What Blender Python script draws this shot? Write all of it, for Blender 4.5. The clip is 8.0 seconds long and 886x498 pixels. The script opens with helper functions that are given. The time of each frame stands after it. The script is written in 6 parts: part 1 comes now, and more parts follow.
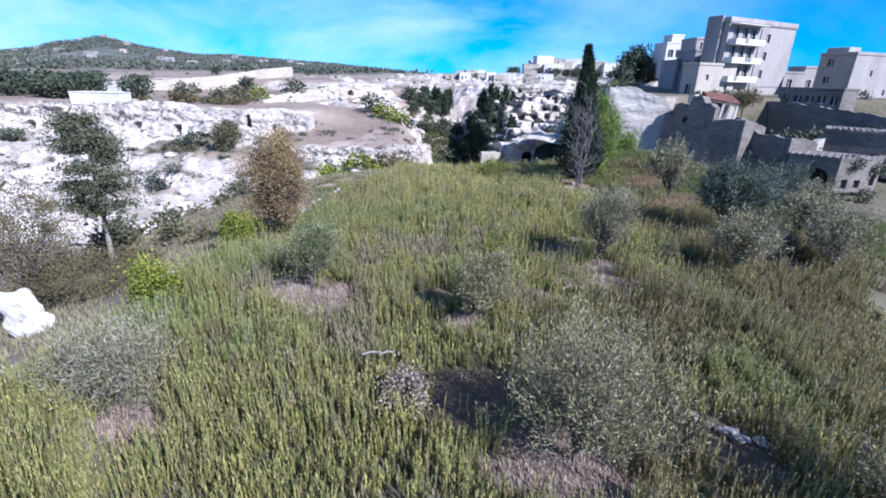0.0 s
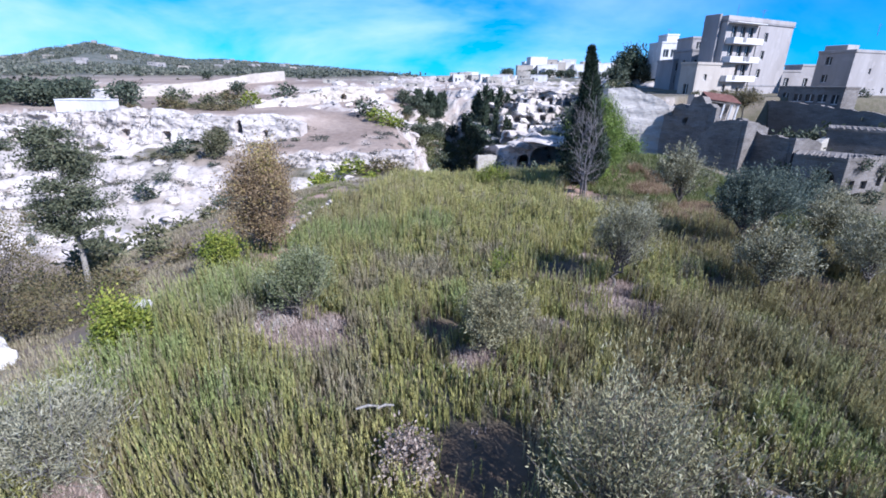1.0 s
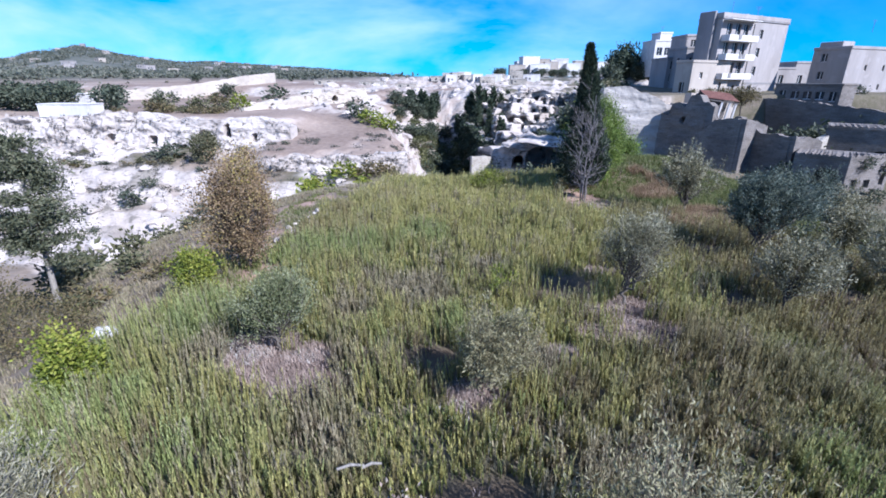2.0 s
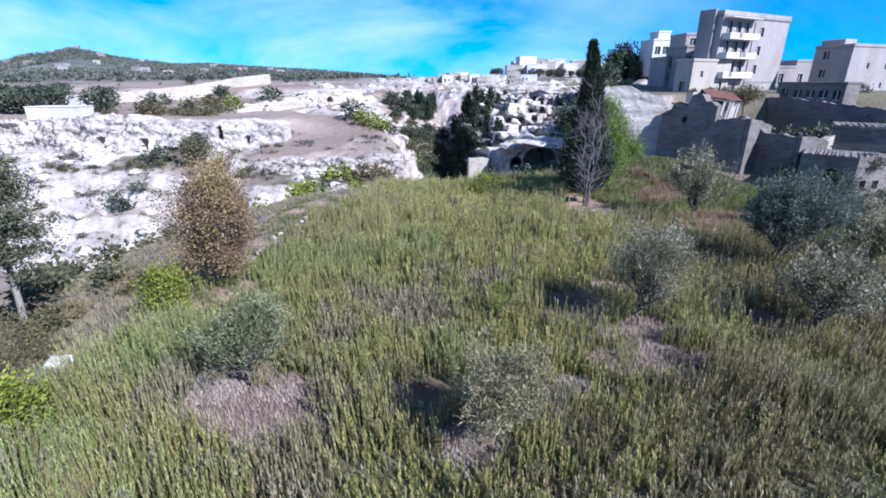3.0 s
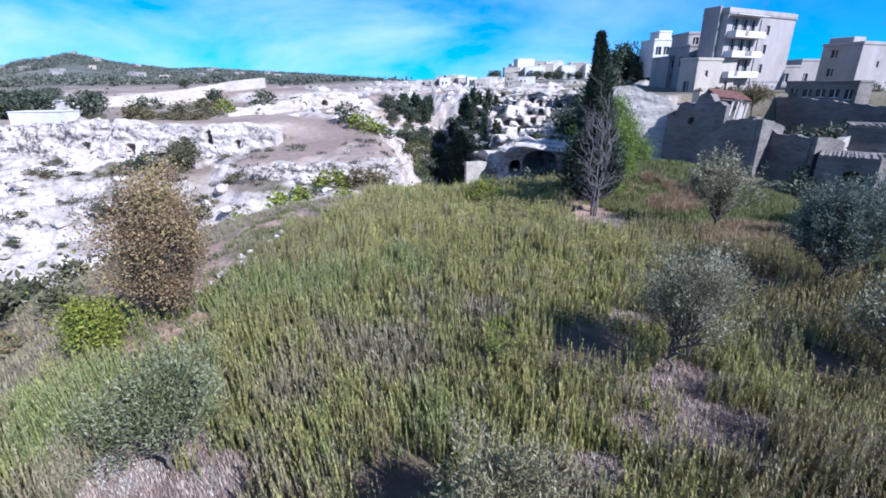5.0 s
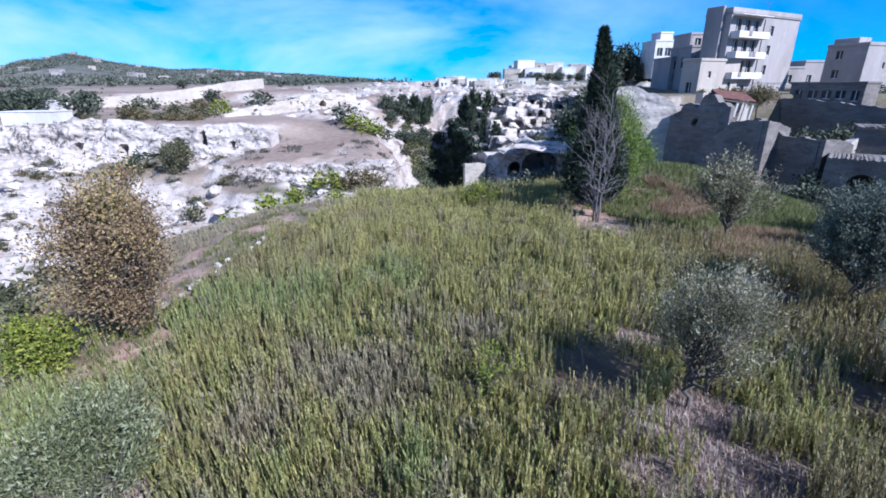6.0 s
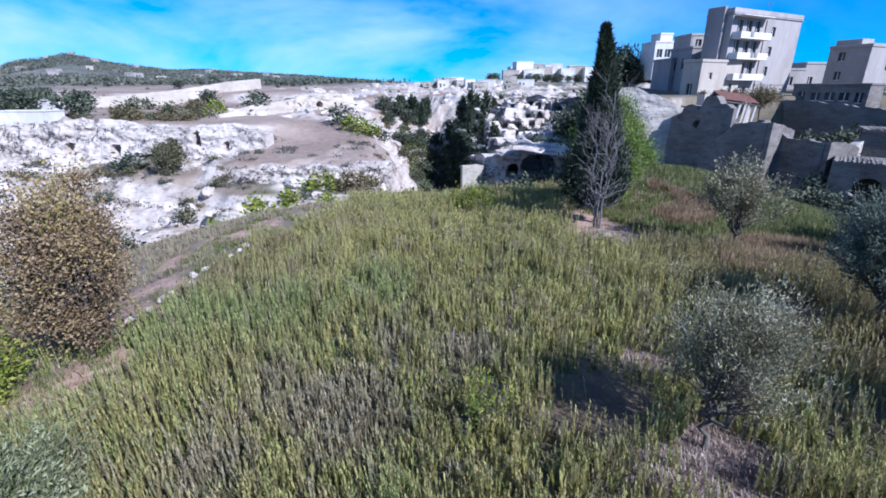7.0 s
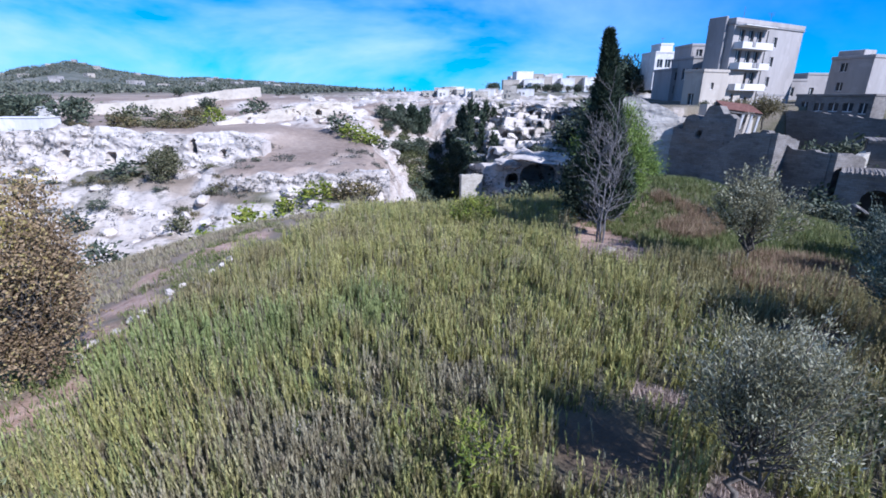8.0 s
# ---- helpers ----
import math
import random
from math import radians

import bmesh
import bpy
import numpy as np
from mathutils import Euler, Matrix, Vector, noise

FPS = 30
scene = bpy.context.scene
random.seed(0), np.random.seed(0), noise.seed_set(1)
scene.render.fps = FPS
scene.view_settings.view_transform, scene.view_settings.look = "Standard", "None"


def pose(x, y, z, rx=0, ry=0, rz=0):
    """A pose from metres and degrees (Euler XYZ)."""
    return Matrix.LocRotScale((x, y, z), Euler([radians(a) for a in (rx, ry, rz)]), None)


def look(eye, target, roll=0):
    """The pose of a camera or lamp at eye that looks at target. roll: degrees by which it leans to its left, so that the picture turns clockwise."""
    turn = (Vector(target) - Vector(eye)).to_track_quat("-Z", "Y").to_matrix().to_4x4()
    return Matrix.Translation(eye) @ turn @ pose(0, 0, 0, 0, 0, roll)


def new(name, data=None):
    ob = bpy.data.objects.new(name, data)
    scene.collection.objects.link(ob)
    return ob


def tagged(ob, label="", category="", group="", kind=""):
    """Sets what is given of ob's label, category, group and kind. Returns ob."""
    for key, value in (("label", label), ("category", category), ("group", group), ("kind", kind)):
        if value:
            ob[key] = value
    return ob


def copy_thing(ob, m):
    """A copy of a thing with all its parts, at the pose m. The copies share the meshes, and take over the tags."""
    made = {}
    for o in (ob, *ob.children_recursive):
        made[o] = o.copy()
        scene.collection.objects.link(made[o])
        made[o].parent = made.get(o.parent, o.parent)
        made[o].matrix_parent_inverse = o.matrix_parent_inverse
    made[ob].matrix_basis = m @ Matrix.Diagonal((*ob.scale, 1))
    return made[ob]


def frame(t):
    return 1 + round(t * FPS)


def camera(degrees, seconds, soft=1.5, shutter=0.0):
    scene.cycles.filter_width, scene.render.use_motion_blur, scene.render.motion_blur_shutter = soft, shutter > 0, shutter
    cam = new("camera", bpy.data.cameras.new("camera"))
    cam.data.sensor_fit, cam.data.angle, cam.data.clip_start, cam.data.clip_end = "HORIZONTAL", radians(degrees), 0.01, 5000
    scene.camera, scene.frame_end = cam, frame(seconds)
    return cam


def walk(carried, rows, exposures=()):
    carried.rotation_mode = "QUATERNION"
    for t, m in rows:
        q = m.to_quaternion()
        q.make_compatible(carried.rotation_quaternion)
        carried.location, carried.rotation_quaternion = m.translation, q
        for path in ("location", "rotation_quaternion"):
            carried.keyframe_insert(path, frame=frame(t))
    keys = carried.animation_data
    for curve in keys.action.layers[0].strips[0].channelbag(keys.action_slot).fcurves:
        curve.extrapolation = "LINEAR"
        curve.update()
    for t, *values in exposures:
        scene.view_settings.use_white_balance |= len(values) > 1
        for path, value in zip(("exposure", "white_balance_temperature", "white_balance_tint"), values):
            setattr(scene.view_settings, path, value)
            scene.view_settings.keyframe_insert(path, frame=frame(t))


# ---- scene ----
cam = camera(88.0, 8.0, soft=1.75)
PATH = [
    (0, (0.881, -1.048, 5.981), (0.753, 0.823, 5.283), 1.4),
    (0.5, (0.723, -0.348, 6.041), (0.602, 1.523, 5.346), 1.0),
    (1, (0.6, 0.407, 6.098), (0.49, 2.281, 5.408), 0.7),
    (1.5, (0.538, 1.048, 6.126), (0.442, 2.923, 5.437), 0.4),
    (3, (0.566, 3.093, 6.064), (0.488, 4.969, 5.378), -0.1),
    (3.5, (0.591, 3.68, 6.03), (0.518, 5.558, 5.348), -0.3),
    (4, (0.633, 4.329, 5.971), (0.565, 6.21, 5.293), -0.4),
    (4.5, (0.675, 4.877, 5.899), (0.602, 6.758, 5.223), -0.5),
    (6, (0.992, 6.654, 5.657), (0.918, 8.538, 4.989), -0.3),
    (6.5, (1.094, 7.142, 5.616), (1.026, 9.027, 4.951), -0.3),
    (7, (1.183, 7.687, 5.561), (1.115, 9.572, 4.898), -0.1),
    (7.5, (1.247, 8.144, 5.548), (1.175, 10.035, 4.902), 0.1),
    (8, (1.321, 8.654, 5.483), (1.254, 10.552, 4.854), 0.2),
]
walk(cam, [(t, look(eye, target, roll)) for t, eye, target, roll in PATH], [(0, 0.97, 5250, 16), (4.5, 0.95, 5200, 16), (6, 0.87, 5150, 16), (8, 0.815, 5120, 16)])

# ---------------------------------------------------------------- light
SUN = Vector((0.60, -0.515, 0.61)).normalized()
SUN_ELEVATION = math.asin(SUN.z)
SUN_ROTATION = math.atan2(SUN.x, SUN.y)


def build_world():
    w = bpy.data.worlds.new("sky")
    scene.world = w
    w.use_nodes = True
    nt = w.node_tree
    nt.nodes.clear()
    out = nt.nodes.new("ShaderNodeOutputWorld")
    bg = nt.nodes.new("ShaderNodeBackground")
    bg.inputs["Strength"].default_value = 0.054
    sky = nt.nodes.new("ShaderNodeTexSky")
    sky.sky_type = "NISHITA"
    sky.sun_disc = False
    sky.sun_elevation = SUN_ELEVATION
    sky.sun_rotation = SUN_ROTATION
    sky.air_density = 0.9
    sky.dust_density = 0.1
    sky.ozone_density = 4.0
    # clear dry air: a deeper blue than the standard sky
    hs = nt.nodes.new("ShaderNodeMix")
    hs.data_type = "RGBA"
    hs.blend_type = "MULTIPLY"
    hs.inputs["Factor"].default_value = 1.0
    hs.inputs["B"].default_value = (0.10, 0.86, 1.57, 1)
    nt.links.new(sky.outputs[0], hs.inputs["A"])
    # thin high cloud, drawn out sideways, on a flat sheet overhead
    tc = nt.nodes.new("ShaderNodeTexCoord")
    sep = nt.nodes.new("ShaderNodeSeparateXYZ")
    nt.links.new(tc.outputs["Generated"], sep.inputs[0])

    def m(op, a, b=None):
        n = nt.nodes.new("ShaderNodeMath")
        n.operation = op
        for i, v in enumerate((a, b)):
            if v is None:
                continue
            if isinstance(v, (int, float)):
                n.inputs[i].default_value = v
            else:
                nt.links.new(v, n.inputs[i])
        return n.outputs[0]
    den = m("ADD", m("MAXIMUM", sep.outputs[2], 0.0), 0.34)
    com = nt.nodes.new("ShaderNodeCombineXYZ")
    nt.links.new(m("DIVIDE", sep.outputs[0], den), com.inputs[0])
    nt.links.new(m("DIVIDE", sep.outputs[1], den), com.inputs[1])
    mp = nt.nodes.new("ShaderNodeMapping")
    mp.inputs["Scale"].default_value = (0.78, 0.80, 1)
    mp.inputs["Rotation"].default_value = (0, 0, radians(-8))
    mp.inputs["Location"].default_value = (0.35, 0.3, 0)
    nt.links.new(com.outputs[0], mp.inputs[0])
    nz = nt.nodes.new("ShaderNodeTexNoise")
    nz.inputs["Scale"].default_value = 1.3
    nz.inputs["Detail"].default_value = 6
    nz.inputs["Roughness"].default_value = 0.54
    nz.inputs["Distortion"].default_value = 0.35
    nt.links.new(mp.outputs[0], nz.inputs["Vector"])
    ramp = nt.nodes.new("ShaderNodeValToRGB")
    ramp.color_ramp.elements[0].position = 0.40
    ramp.color_ramp.elements[1].position = 0.64
    nt.links.new(nz.outputs["Fac"], ramp.inputs[0])
    mix = nt.nodes.new("ShaderNodeMix")
    mix.data_type = "RGBA"
    west = nt.nodes.new("ShaderNodeMapRange")
    west.inputs["From Min"].default_value = 0.62
    west.inputs["From Max"].default_value = -0.05
    west.inputs["To Min"].default_value = 0.05
    west.inputs["To Max"].default_value = 0.74
    nt.links.new(sep.outputs[0], west.inputs["Value"])
    nt.links.new(m("MULTIPLY", ramp.outputs[0], west.outputs[0]), mix.inputs["Factor"])
    nt.links.new(hs.outputs["Result"], mix.inputs["A"])
    mix.inputs["B"].default_value = (7.6, 9.9, 12.2, 1)
    nt.links.new(mix.outputs["Result"], bg.inputs["Color"])
    nt.links.new(bg.outputs[0], out.inputs[0])


build_world()
sun_data = bpy.data.lights.new("sun", "SUN")
sun_data.energy = 5.0
sun_data.angle = radians(0.53)
sun_data.color = (1.0, 0.925, 0.82)
sun_lamp = new("sun", sun_data)
sun_lamp.matrix_world = look(SUN * 200, (0, 0, 0))

# ---------------------------------------------------------------- materials


class Nodes:
    """A short way to write a node material."""

    def __init__(self, name):
        self.mat = bpy.data.materials.new(name)
        self.mat.use_nodes = True
        self.t = self.mat.node_tree
        self.t.nodes.clear()
        self.out = self.t.nodes.new("ShaderNodeOutputMaterial")

    def add(self, kind, **values):
        n = self.t.nodes.new(kind)
        for k, v in values.items():
            self.put(n.inputs[k.replace("_", " ")], v)
        return n

    def put(self, socket, v):
        if isinstance(v, bpy.types.NodeSocket):
            self.t.links.new(v, socket)
        else:
            socket.default_value = v

    def noise(self, scale, detail=4, rough=0.55, vector=None, distort=0.0):
        n = self.add("ShaderNodeTexNoise", Scale=scale, Detail=detail, Roughness=rough, Distortion=distort)
        self.t.links.new(vector if vector else self.place(), n.inputs["Vector"])
        return n.outputs["Fac"]

    def place(self):
        if not hasattr(self, "geo"):
            self.geo = self.t.nodes.new("ShaderNodeNewGeometry")
        return self.geo.outputs["Position"]

    def island(self):
        self.place()
        return self.geo.outputs["Random Per Island"]

    def stretched(self, sx, sy, sz):
        n = self.add("ShaderNodeMapping")
        n.inputs["Scale"].default_value = (sx, sy, sz)
        self.t.links.new(self.place(), n.inputs[0])
        return n.outputs[0]

    def cells(self, scale, feature="F1", vector=None, output="Distance"):
        n = self.add("ShaderNodeTexVoronoi", Scale=scale)
        n.feature = feature
        self.t.links.new(vector if vector else self.place(), n.inputs["Vector"])
        return n.outputs[output]

    def ramp(self, fac, *stops):
        n = self.t.nodes.new("ShaderNodeValToRGB")
        e = n.color_ramp.elements
        while len(e) < len(stops):
            e.new(0.5)
        for el, (p, c) in zip(e, stops):
            el.position = p
            el.color = (c, c, c, 1) if isinstance(c, (int, float)) else (*c, 1)
        self.put(n.inputs[0], fac)
        return n.outputs[0]

    def math(self, op, a, b=0.0):
        n = self.t.nodes.new("ShaderNodeMath")
        n.operation = op
        self.put(n.inputs[0], a)
        self.put(n.inputs[1], b)
        return n.outputs[0]

    def mix(self, fac, a, b, blend="MIX"):
        n = self.t.nodes.new("ShaderNodeMix")
        n.data_type = "RGBA"
        n.blend_type = blend
        for key, v in (("Factor", fac), ("A", a), ("B", b)):
            self.put(n.inputs[key], (*v, 1) if isinstance(v, tuple) and len(v) == 3 else v)
        return n.outputs["Result"]

    def attribute(self, name):
        n = self.t.nodes.new("ShaderNodeAttribute")
        n.attribute_name = name
        return n.outputs["Fac"]

    def bump(self, height, strength, distance):
        n = self.add("ShaderNodeBump", Strength=strength, Distance=distance, Height=height)
        return n.outputs[0]

    def finish(self, colour, rough=0.9, normal=None, metal=0.0, see_through=0.0):
        b = self.add("ShaderNodeBsdfPrincipled", Base_Color=(*colour, 1) if isinstance(colour, tuple) else colour, Roughness=rough, Metallic=metal)
        b.inputs["Specular IOR Level"].default_value = 0.25
        if normal:
            self.put(b.inputs["Normal"], normal)
        shader = b.outputs[0]
        if see_through:
            tr = self.add("ShaderNodeBsdfTranslucent", Color=colour)
            ms = self.t.nodes.new("ShaderNodeMixShader")
            ms.inputs[0].default_value = see_through
            self.t.links.new(shader, ms.inputs[1])
            self.t.links.new(tr.outputs[0], ms.inputs[2])
            shader = ms.outputs[0]
        self.t.links.new(shader, self.out.inputs[0])
        return self.mat


def leaf_material(name, *colours, patch=1.2, see_through=0.25, rough=0.6):
    """Leaves: patches of colour through the crown, and each leaf a little its own."""
    n = Nodes(name)
    fac = n.math("ADD", n.math("MULTIPLY", n.noise(patch, 3), 0.9), n.math("MULTIPLY", n.island(), 0.55))
    fac = n.math("SUBTRACT", fac, 0.22)
    step = 1.0 / max(1, len(colours) - 1)
    c = n.ramp(fac, *[(0.15 + 0.7 * i * step, col) for i, col in enumerate(colours)])
    return n.finish(c, rough, see_through=see_through)


def bark_material(name, dark, light):
    n = Nodes(name)
    v = n.stretched(14, 14, 3)
    f = n.noise(1.6, 6, 0.6, v)
    return n.finish(n.ramp(f, (0.3, dark), (0.7, light)), 0.92, n.bump(f, 0.7, 0.02))


def stone_nodes(name, pale, stain, dark, scale=1.0, crack=0.35, courses=0.0):
    """Weathered limestone: large stains, small pits and grey crust."""
    n = Nodes(name)
    big = n.noise(0.22 * scale, 5, 0.6)
    mid = n.noise(1.1 * scale, 6, 0.62, n.stretched(1, 1, 2.2))
    fine = n.noise(6.0 * scale, 5, 0.65)
    c = n.mix(n.ramp(big, (0.42, 0.0), (0.62, 1.0)), pale, stain)
    c = n.mix(n.ramp(mid, (0.50, 0.0), (0.68, crack)), c, dark)
    c = n.mix(n.ramp(fine, (0.55, 0.0), (0.75, 0.5)), c, stain)
    h = n.math("ADD", n.math("MULTIPLY", mid, 1.0), n.math("MULTIPLY", fine, 0.35))
    if courses:
        br = n.t.nodes.new("ShaderNodeTexBrick")
        br.inputs["Scale"].default_value = courses
        br.inputs["Mortar Size"].default_value = 0.012
        br.inputs["Color1"].default_value = (1, 1, 1, 1)
        br.inputs["Color2"].default_value = (0.78, 0.76, 0.72, 1)
        br.inputs["Mortar"].default_value = (0.5, 0.47, 0.42, 1)
        mp = n.add("ShaderNodeMapping")
        mp.inputs["Rotation"].default_value = (radians(90), 0, 0)
        tc = n.t.nodes.new("ShaderNodeTexCoord")
        n.t.links.new(tc.outputs["Object"], mp.inputs[0])
        n.t.links.new(mp.outputs[0], br.inputs["Vector"])
        c = n.mix(0.8, c, br.outputs["Color"], "MULTIPLY")
        h = n.math("SUBTRACT", h, br.outputs["Fac"])
    return n, c, h


def stone_material(name, pale, stain, dark, scale=1.0, crack=0.35, courses=0.0, bump=0.6):
    n, c, h = stone_nodes(name, pale, stain, dark, scale, crack, courses)
    return n.finish(c, 0.92, n.bump(h, bump, 0.15 / scale))


def plaster_material(name, base, stain):
    n = Nodes(name)
    big = n.noise(0.35, 5, 0.6, n.stretched(1, 1, 0.35))
    fine = n.noise(3.5, 5, 0.6)
    # rain streaks running down, and patches of old repair
    runs = n.noise(1.0, 5, 0.65, n.stretched(0.7, 0.7, 0.14))
    patch = n.noise(0.9, 2, 0.4)
    c = n.mix(n.ramp(big, (0.40, 0.0), (0.72, 0.85)), base, stain)
    c = n.mix(n.ramp(runs, (0.48, 0.0), (0.75, 0.42)), c, tuple(v * 0.62 for v in stain))
    c = n.mix(n.ramp(patch, (0.60, 0.0), (0.63, 0.35)), c, tuple(v * 1.15 for v in base))
    c = n.mix(n.ramp(fine, (0.55, 0.0), (0.8, 0.35)), c, stain)
    return n.finish(c, 0.9, n.bump(fine, 0.25, 0.03))


def ground_material():
    """Soil, low dry growth and bare limestone, told apart by the ground's own form."""
    n, rock, h = stone_nodes("ground_cover", (0.52, 0.462, 0.415), (0.385, 0.335, 0.295), (0.20, 0.18, 0.16), 0.45, 0.6)
    # pits and crevices with scrub in them
    pit = n.ramp(n.noise(0.55, 6, 0.68, n.stretched(1, 1, 1.8)), (0.57, 0.0), (0.64, 1.0))
    rock = n.mix(n.math("MULTIPLY", pit, 0.75), rock, (0.15, 0.135, 0.11))
    seam = n.ramp(n.noise(1.5, 5, 0.7, n.stretched(0.7, 0.7, 2.6), 0.6), (0.56, 0.0), (0.61, 1.0))
    rock = n.mix(n.math("MULTIPLY", seam, 0.7), rock, (0.19, 0.17, 0.15))
    big = n.noise(0.16, 5, 0.6)
    small = n.noise(2.2, 6, 0.68)
    tiny = n.noise(14.0, 4, 0.7)
    soil = n.ramp(n.math("ADD", n.math("MULTIPLY", big, 0.6), n.math("MULTIPLY", small, 0.4)),
                  (0.34, (0.075, 0.075, 0.035)), (0.48, (0.13, 0.115, 0.075)), (0.62, (0.19, 0.155, 0.12)), (0.74, (0.25, 0.21, 0.175)))
    soil = n.mix(n.ramp(tiny, (0.42, 0.4), (0.62, 0.0)), soil, (0.07, 0.062, 0.034))
    wood = n.ramp(n.math("ADD", n.math("MULTIPLY", n.noise(0.018, 4, 0.6), 0.55), n.math("MULTIPLY", n.noise(0.09, 5, 0.7), 0.45)), (0.38, (0.05, 0.058, 0.045)), (0.52, (0.10, 0.104, 0.08)), (0.60, (0.165, 0.158, 0.13)), (0.70, (0.27, 0.245, 0.205)))
    field = n.ramp(n.math("ADD", n.math("MULTIPLY", n.noise(0.08, 4), 0.55), n.math("MULTIPLY", n.noise(1.2, 5, 0.7), 0.45)),
                   (0.38, (0.175, 0.128, 0.10)), (0.62, (0.305, 0.24, 0.19)))
    c = n.mix(n.attribute("plateau"), soil, field)
    c = n.mix(n.attribute("far"), c, wood)
    c = n.mix(n.attribute("rock"), c, rock)
    bare = n.mix(n.ramp(small, (0.4, 0.0), (0.62, 1.0)), (0.225, 0.172, 0.145), (0.13, 0.10, 0.085))
    c = n.mix(n.attribute("bare"), c, bare)
    # darker soil painted under the olives' shadows to deepen them
    shade_earth = n.mix(n.ramp(small, (0.4, 0.0), (0.62, 1.0)), (0.125, 0.086, 0.056), (0.078, 0.055, 0.037))
    c = n.mix(n.attribute("shade_earth"), c, shade_earth)
    red = n.ramp(n.math("ADD", n.math("MULTIPLY", small, 0.6), n.math("MULTIPLY", tiny, 0.4)), (0.36, (0.20, 0.125, 0.085)), (0.5, (0.34, 0.225, 0.165)), (0.64, (0.47, 0.345, 0.28)))
    c = n.mix(n.attribute("red"), c, red)
    hh = n.math("ADD", h, n.math("MULTIPLY", tiny, 0.25))
    return n.finish(c, 0.95, n.bump(hh, 0.6, 0.22))


M = {}
M["ground"] = ground_material()
M["rock"] = stone_material("limestone", (0.52, 0.462, 0.415), (0.365, 0.318, 0.28), (0.15, 0.135, 0.12), 0.6, 0.7)
M["white_rock"] = stone_material("white_limestone", (0.54, 0.515, 0.48), (0.42, 0.395, 0.365), (0.22, 0.2, 0.18), 1.6, 0.5)
M["cliff"] = stone_material("quarried_limestone", (0.44, 0.405, 0.365), (0.35, 0.315, 0.28), (0.18, 0.16, 0.14), 0.5, 0.35)
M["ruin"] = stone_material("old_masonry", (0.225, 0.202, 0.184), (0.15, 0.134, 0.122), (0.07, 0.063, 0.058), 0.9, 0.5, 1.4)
M["pale_stone"] = stone_material("pale_masonry", (0.45, 0.415, 0.365), (0.35, 0.32, 0.28), (0.2, 0.185, 0.16), 0.8, 0.4, 1.2)
M["track"] = stone_material("pale_dry_stone", (0.49, 0.435, 0.365), (0.40, 0.35, 0.29), (0.21, 0.19, 0.165), 0.5, 0.35)
M["plaster"] = plaster_material("weathered_plaster", (0.315, 0.288, 0.272), (0.25, 0.225, 0.21))
M["white_plaster"] = plaster_material("white_plaster", (0.60, 0.575, 0.55), (0.45, 0.425, 0.40))
M["tan_plaster"] = plaster_material("tan_plaster", (0.38, 0.335, 0.285), (0.30, 0.26, 0.22))
M["grey_plaster"] = plaster_material("grey_plaster", (0.25, 0.235, 0.23), (0.18, 0.17, 0.165))


def glass_material():
    n = Nodes("window_glass")
    return n.finish((0.035, 0.04, 0.045), 0.12)


M["glass"] = glass_material()


# near-black colour that stands in for the shade inside caves and doorways
def cave_shade_material():
    n = Nodes("painted_cave_shade")
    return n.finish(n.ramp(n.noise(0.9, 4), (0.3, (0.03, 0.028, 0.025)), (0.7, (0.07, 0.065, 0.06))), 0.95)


M["cave"] = cave_shade_material()


def tile_material():
    n = Nodes("terracotta_tiles")
    f = n.noise(3.0, 5, 0.65)
    return n.finish(n.ramp(f, (0.3, (0.13, 0.06, 0.045)), (0.7, (0.25, 0.125, 0.095))), 0.85, n.bump(f, 0.4, 0.03))


M["tiles"] = tile_material()


def metal_material():
    n = Nodes("painted_iron")
    f = n.noise(8, 4)
    return n.finish(n.ramp(f, (0.3, (0.10, 0.10, 0.10)), (0.7, (0.18, 0.17, 0.16))), 0.55, metal=0.4)


M["iron"] = metal_material()
M["bark"] = bark_material("olive_bark", (0.05, 0.043, 0.036), (0.15, 0.13, 0.11))
M["pale_bark"] = bark_material("pale_bark", (0.16, 0.145, 0.125), (0.32, 0.295, 0.26))
M["dead_bark"] = bark_material("bleached_bark", (0.10, 0.09, 0.088), (0.23, 0.21, 0.205))
M["olive_leaf"] = leaf_material("olive_leaf", (0.056, 0.05, 0.029), (0.145, 0.134, 0.068), (0.29, 0.272, 0.165), (0.48, 0.455, 0.33))
M["olive_pale"] = leaf_material("olive_leaf_pale", (0.095, 0.076, 0.042), (0.195, 0.175, 0.092), (0.29, 0.27, 0.15), (0.40, 0.37, 0.23))
M["plume"] = leaf_material("silver_plume", (0.105, 0.095, 0.058), (0.205, 0.19, 0.12), (0.315, 0.295, 0.195), (0.45, 0.42, 0.30))
M["olive_green"] = leaf_material("olive_leaf_green", (0.05, 0.058, 0.026), (0.125, 0.14, 0.058), (0.23, 0.245, 0.125), (0.38, 0.385, 0.25))
M["olive_dark"] = leaf_material("olive_leaf_dark", (0.032, 0.043, 0.035), (0.065, 0.084, 0.061), (0.123, 0.145, 0.109), (0.232, 0.261, 0.203))
M["brown_leaf"] = leaf_material("autumn_leaf", (0.08, 0.053, 0.03), (0.20, 0.138, 0.078), (0.335, 0.242, 0.138), (0.34, 0.285, 0.075), patch=0.8)
M["elm_leaf"] = leaf_material("elm_leaf", (0.036, 0.043, 0.025), (0.075, 0.084, 0.048), (0.13, 0.138, 0.078), (0.21, 0.205, 0.13))
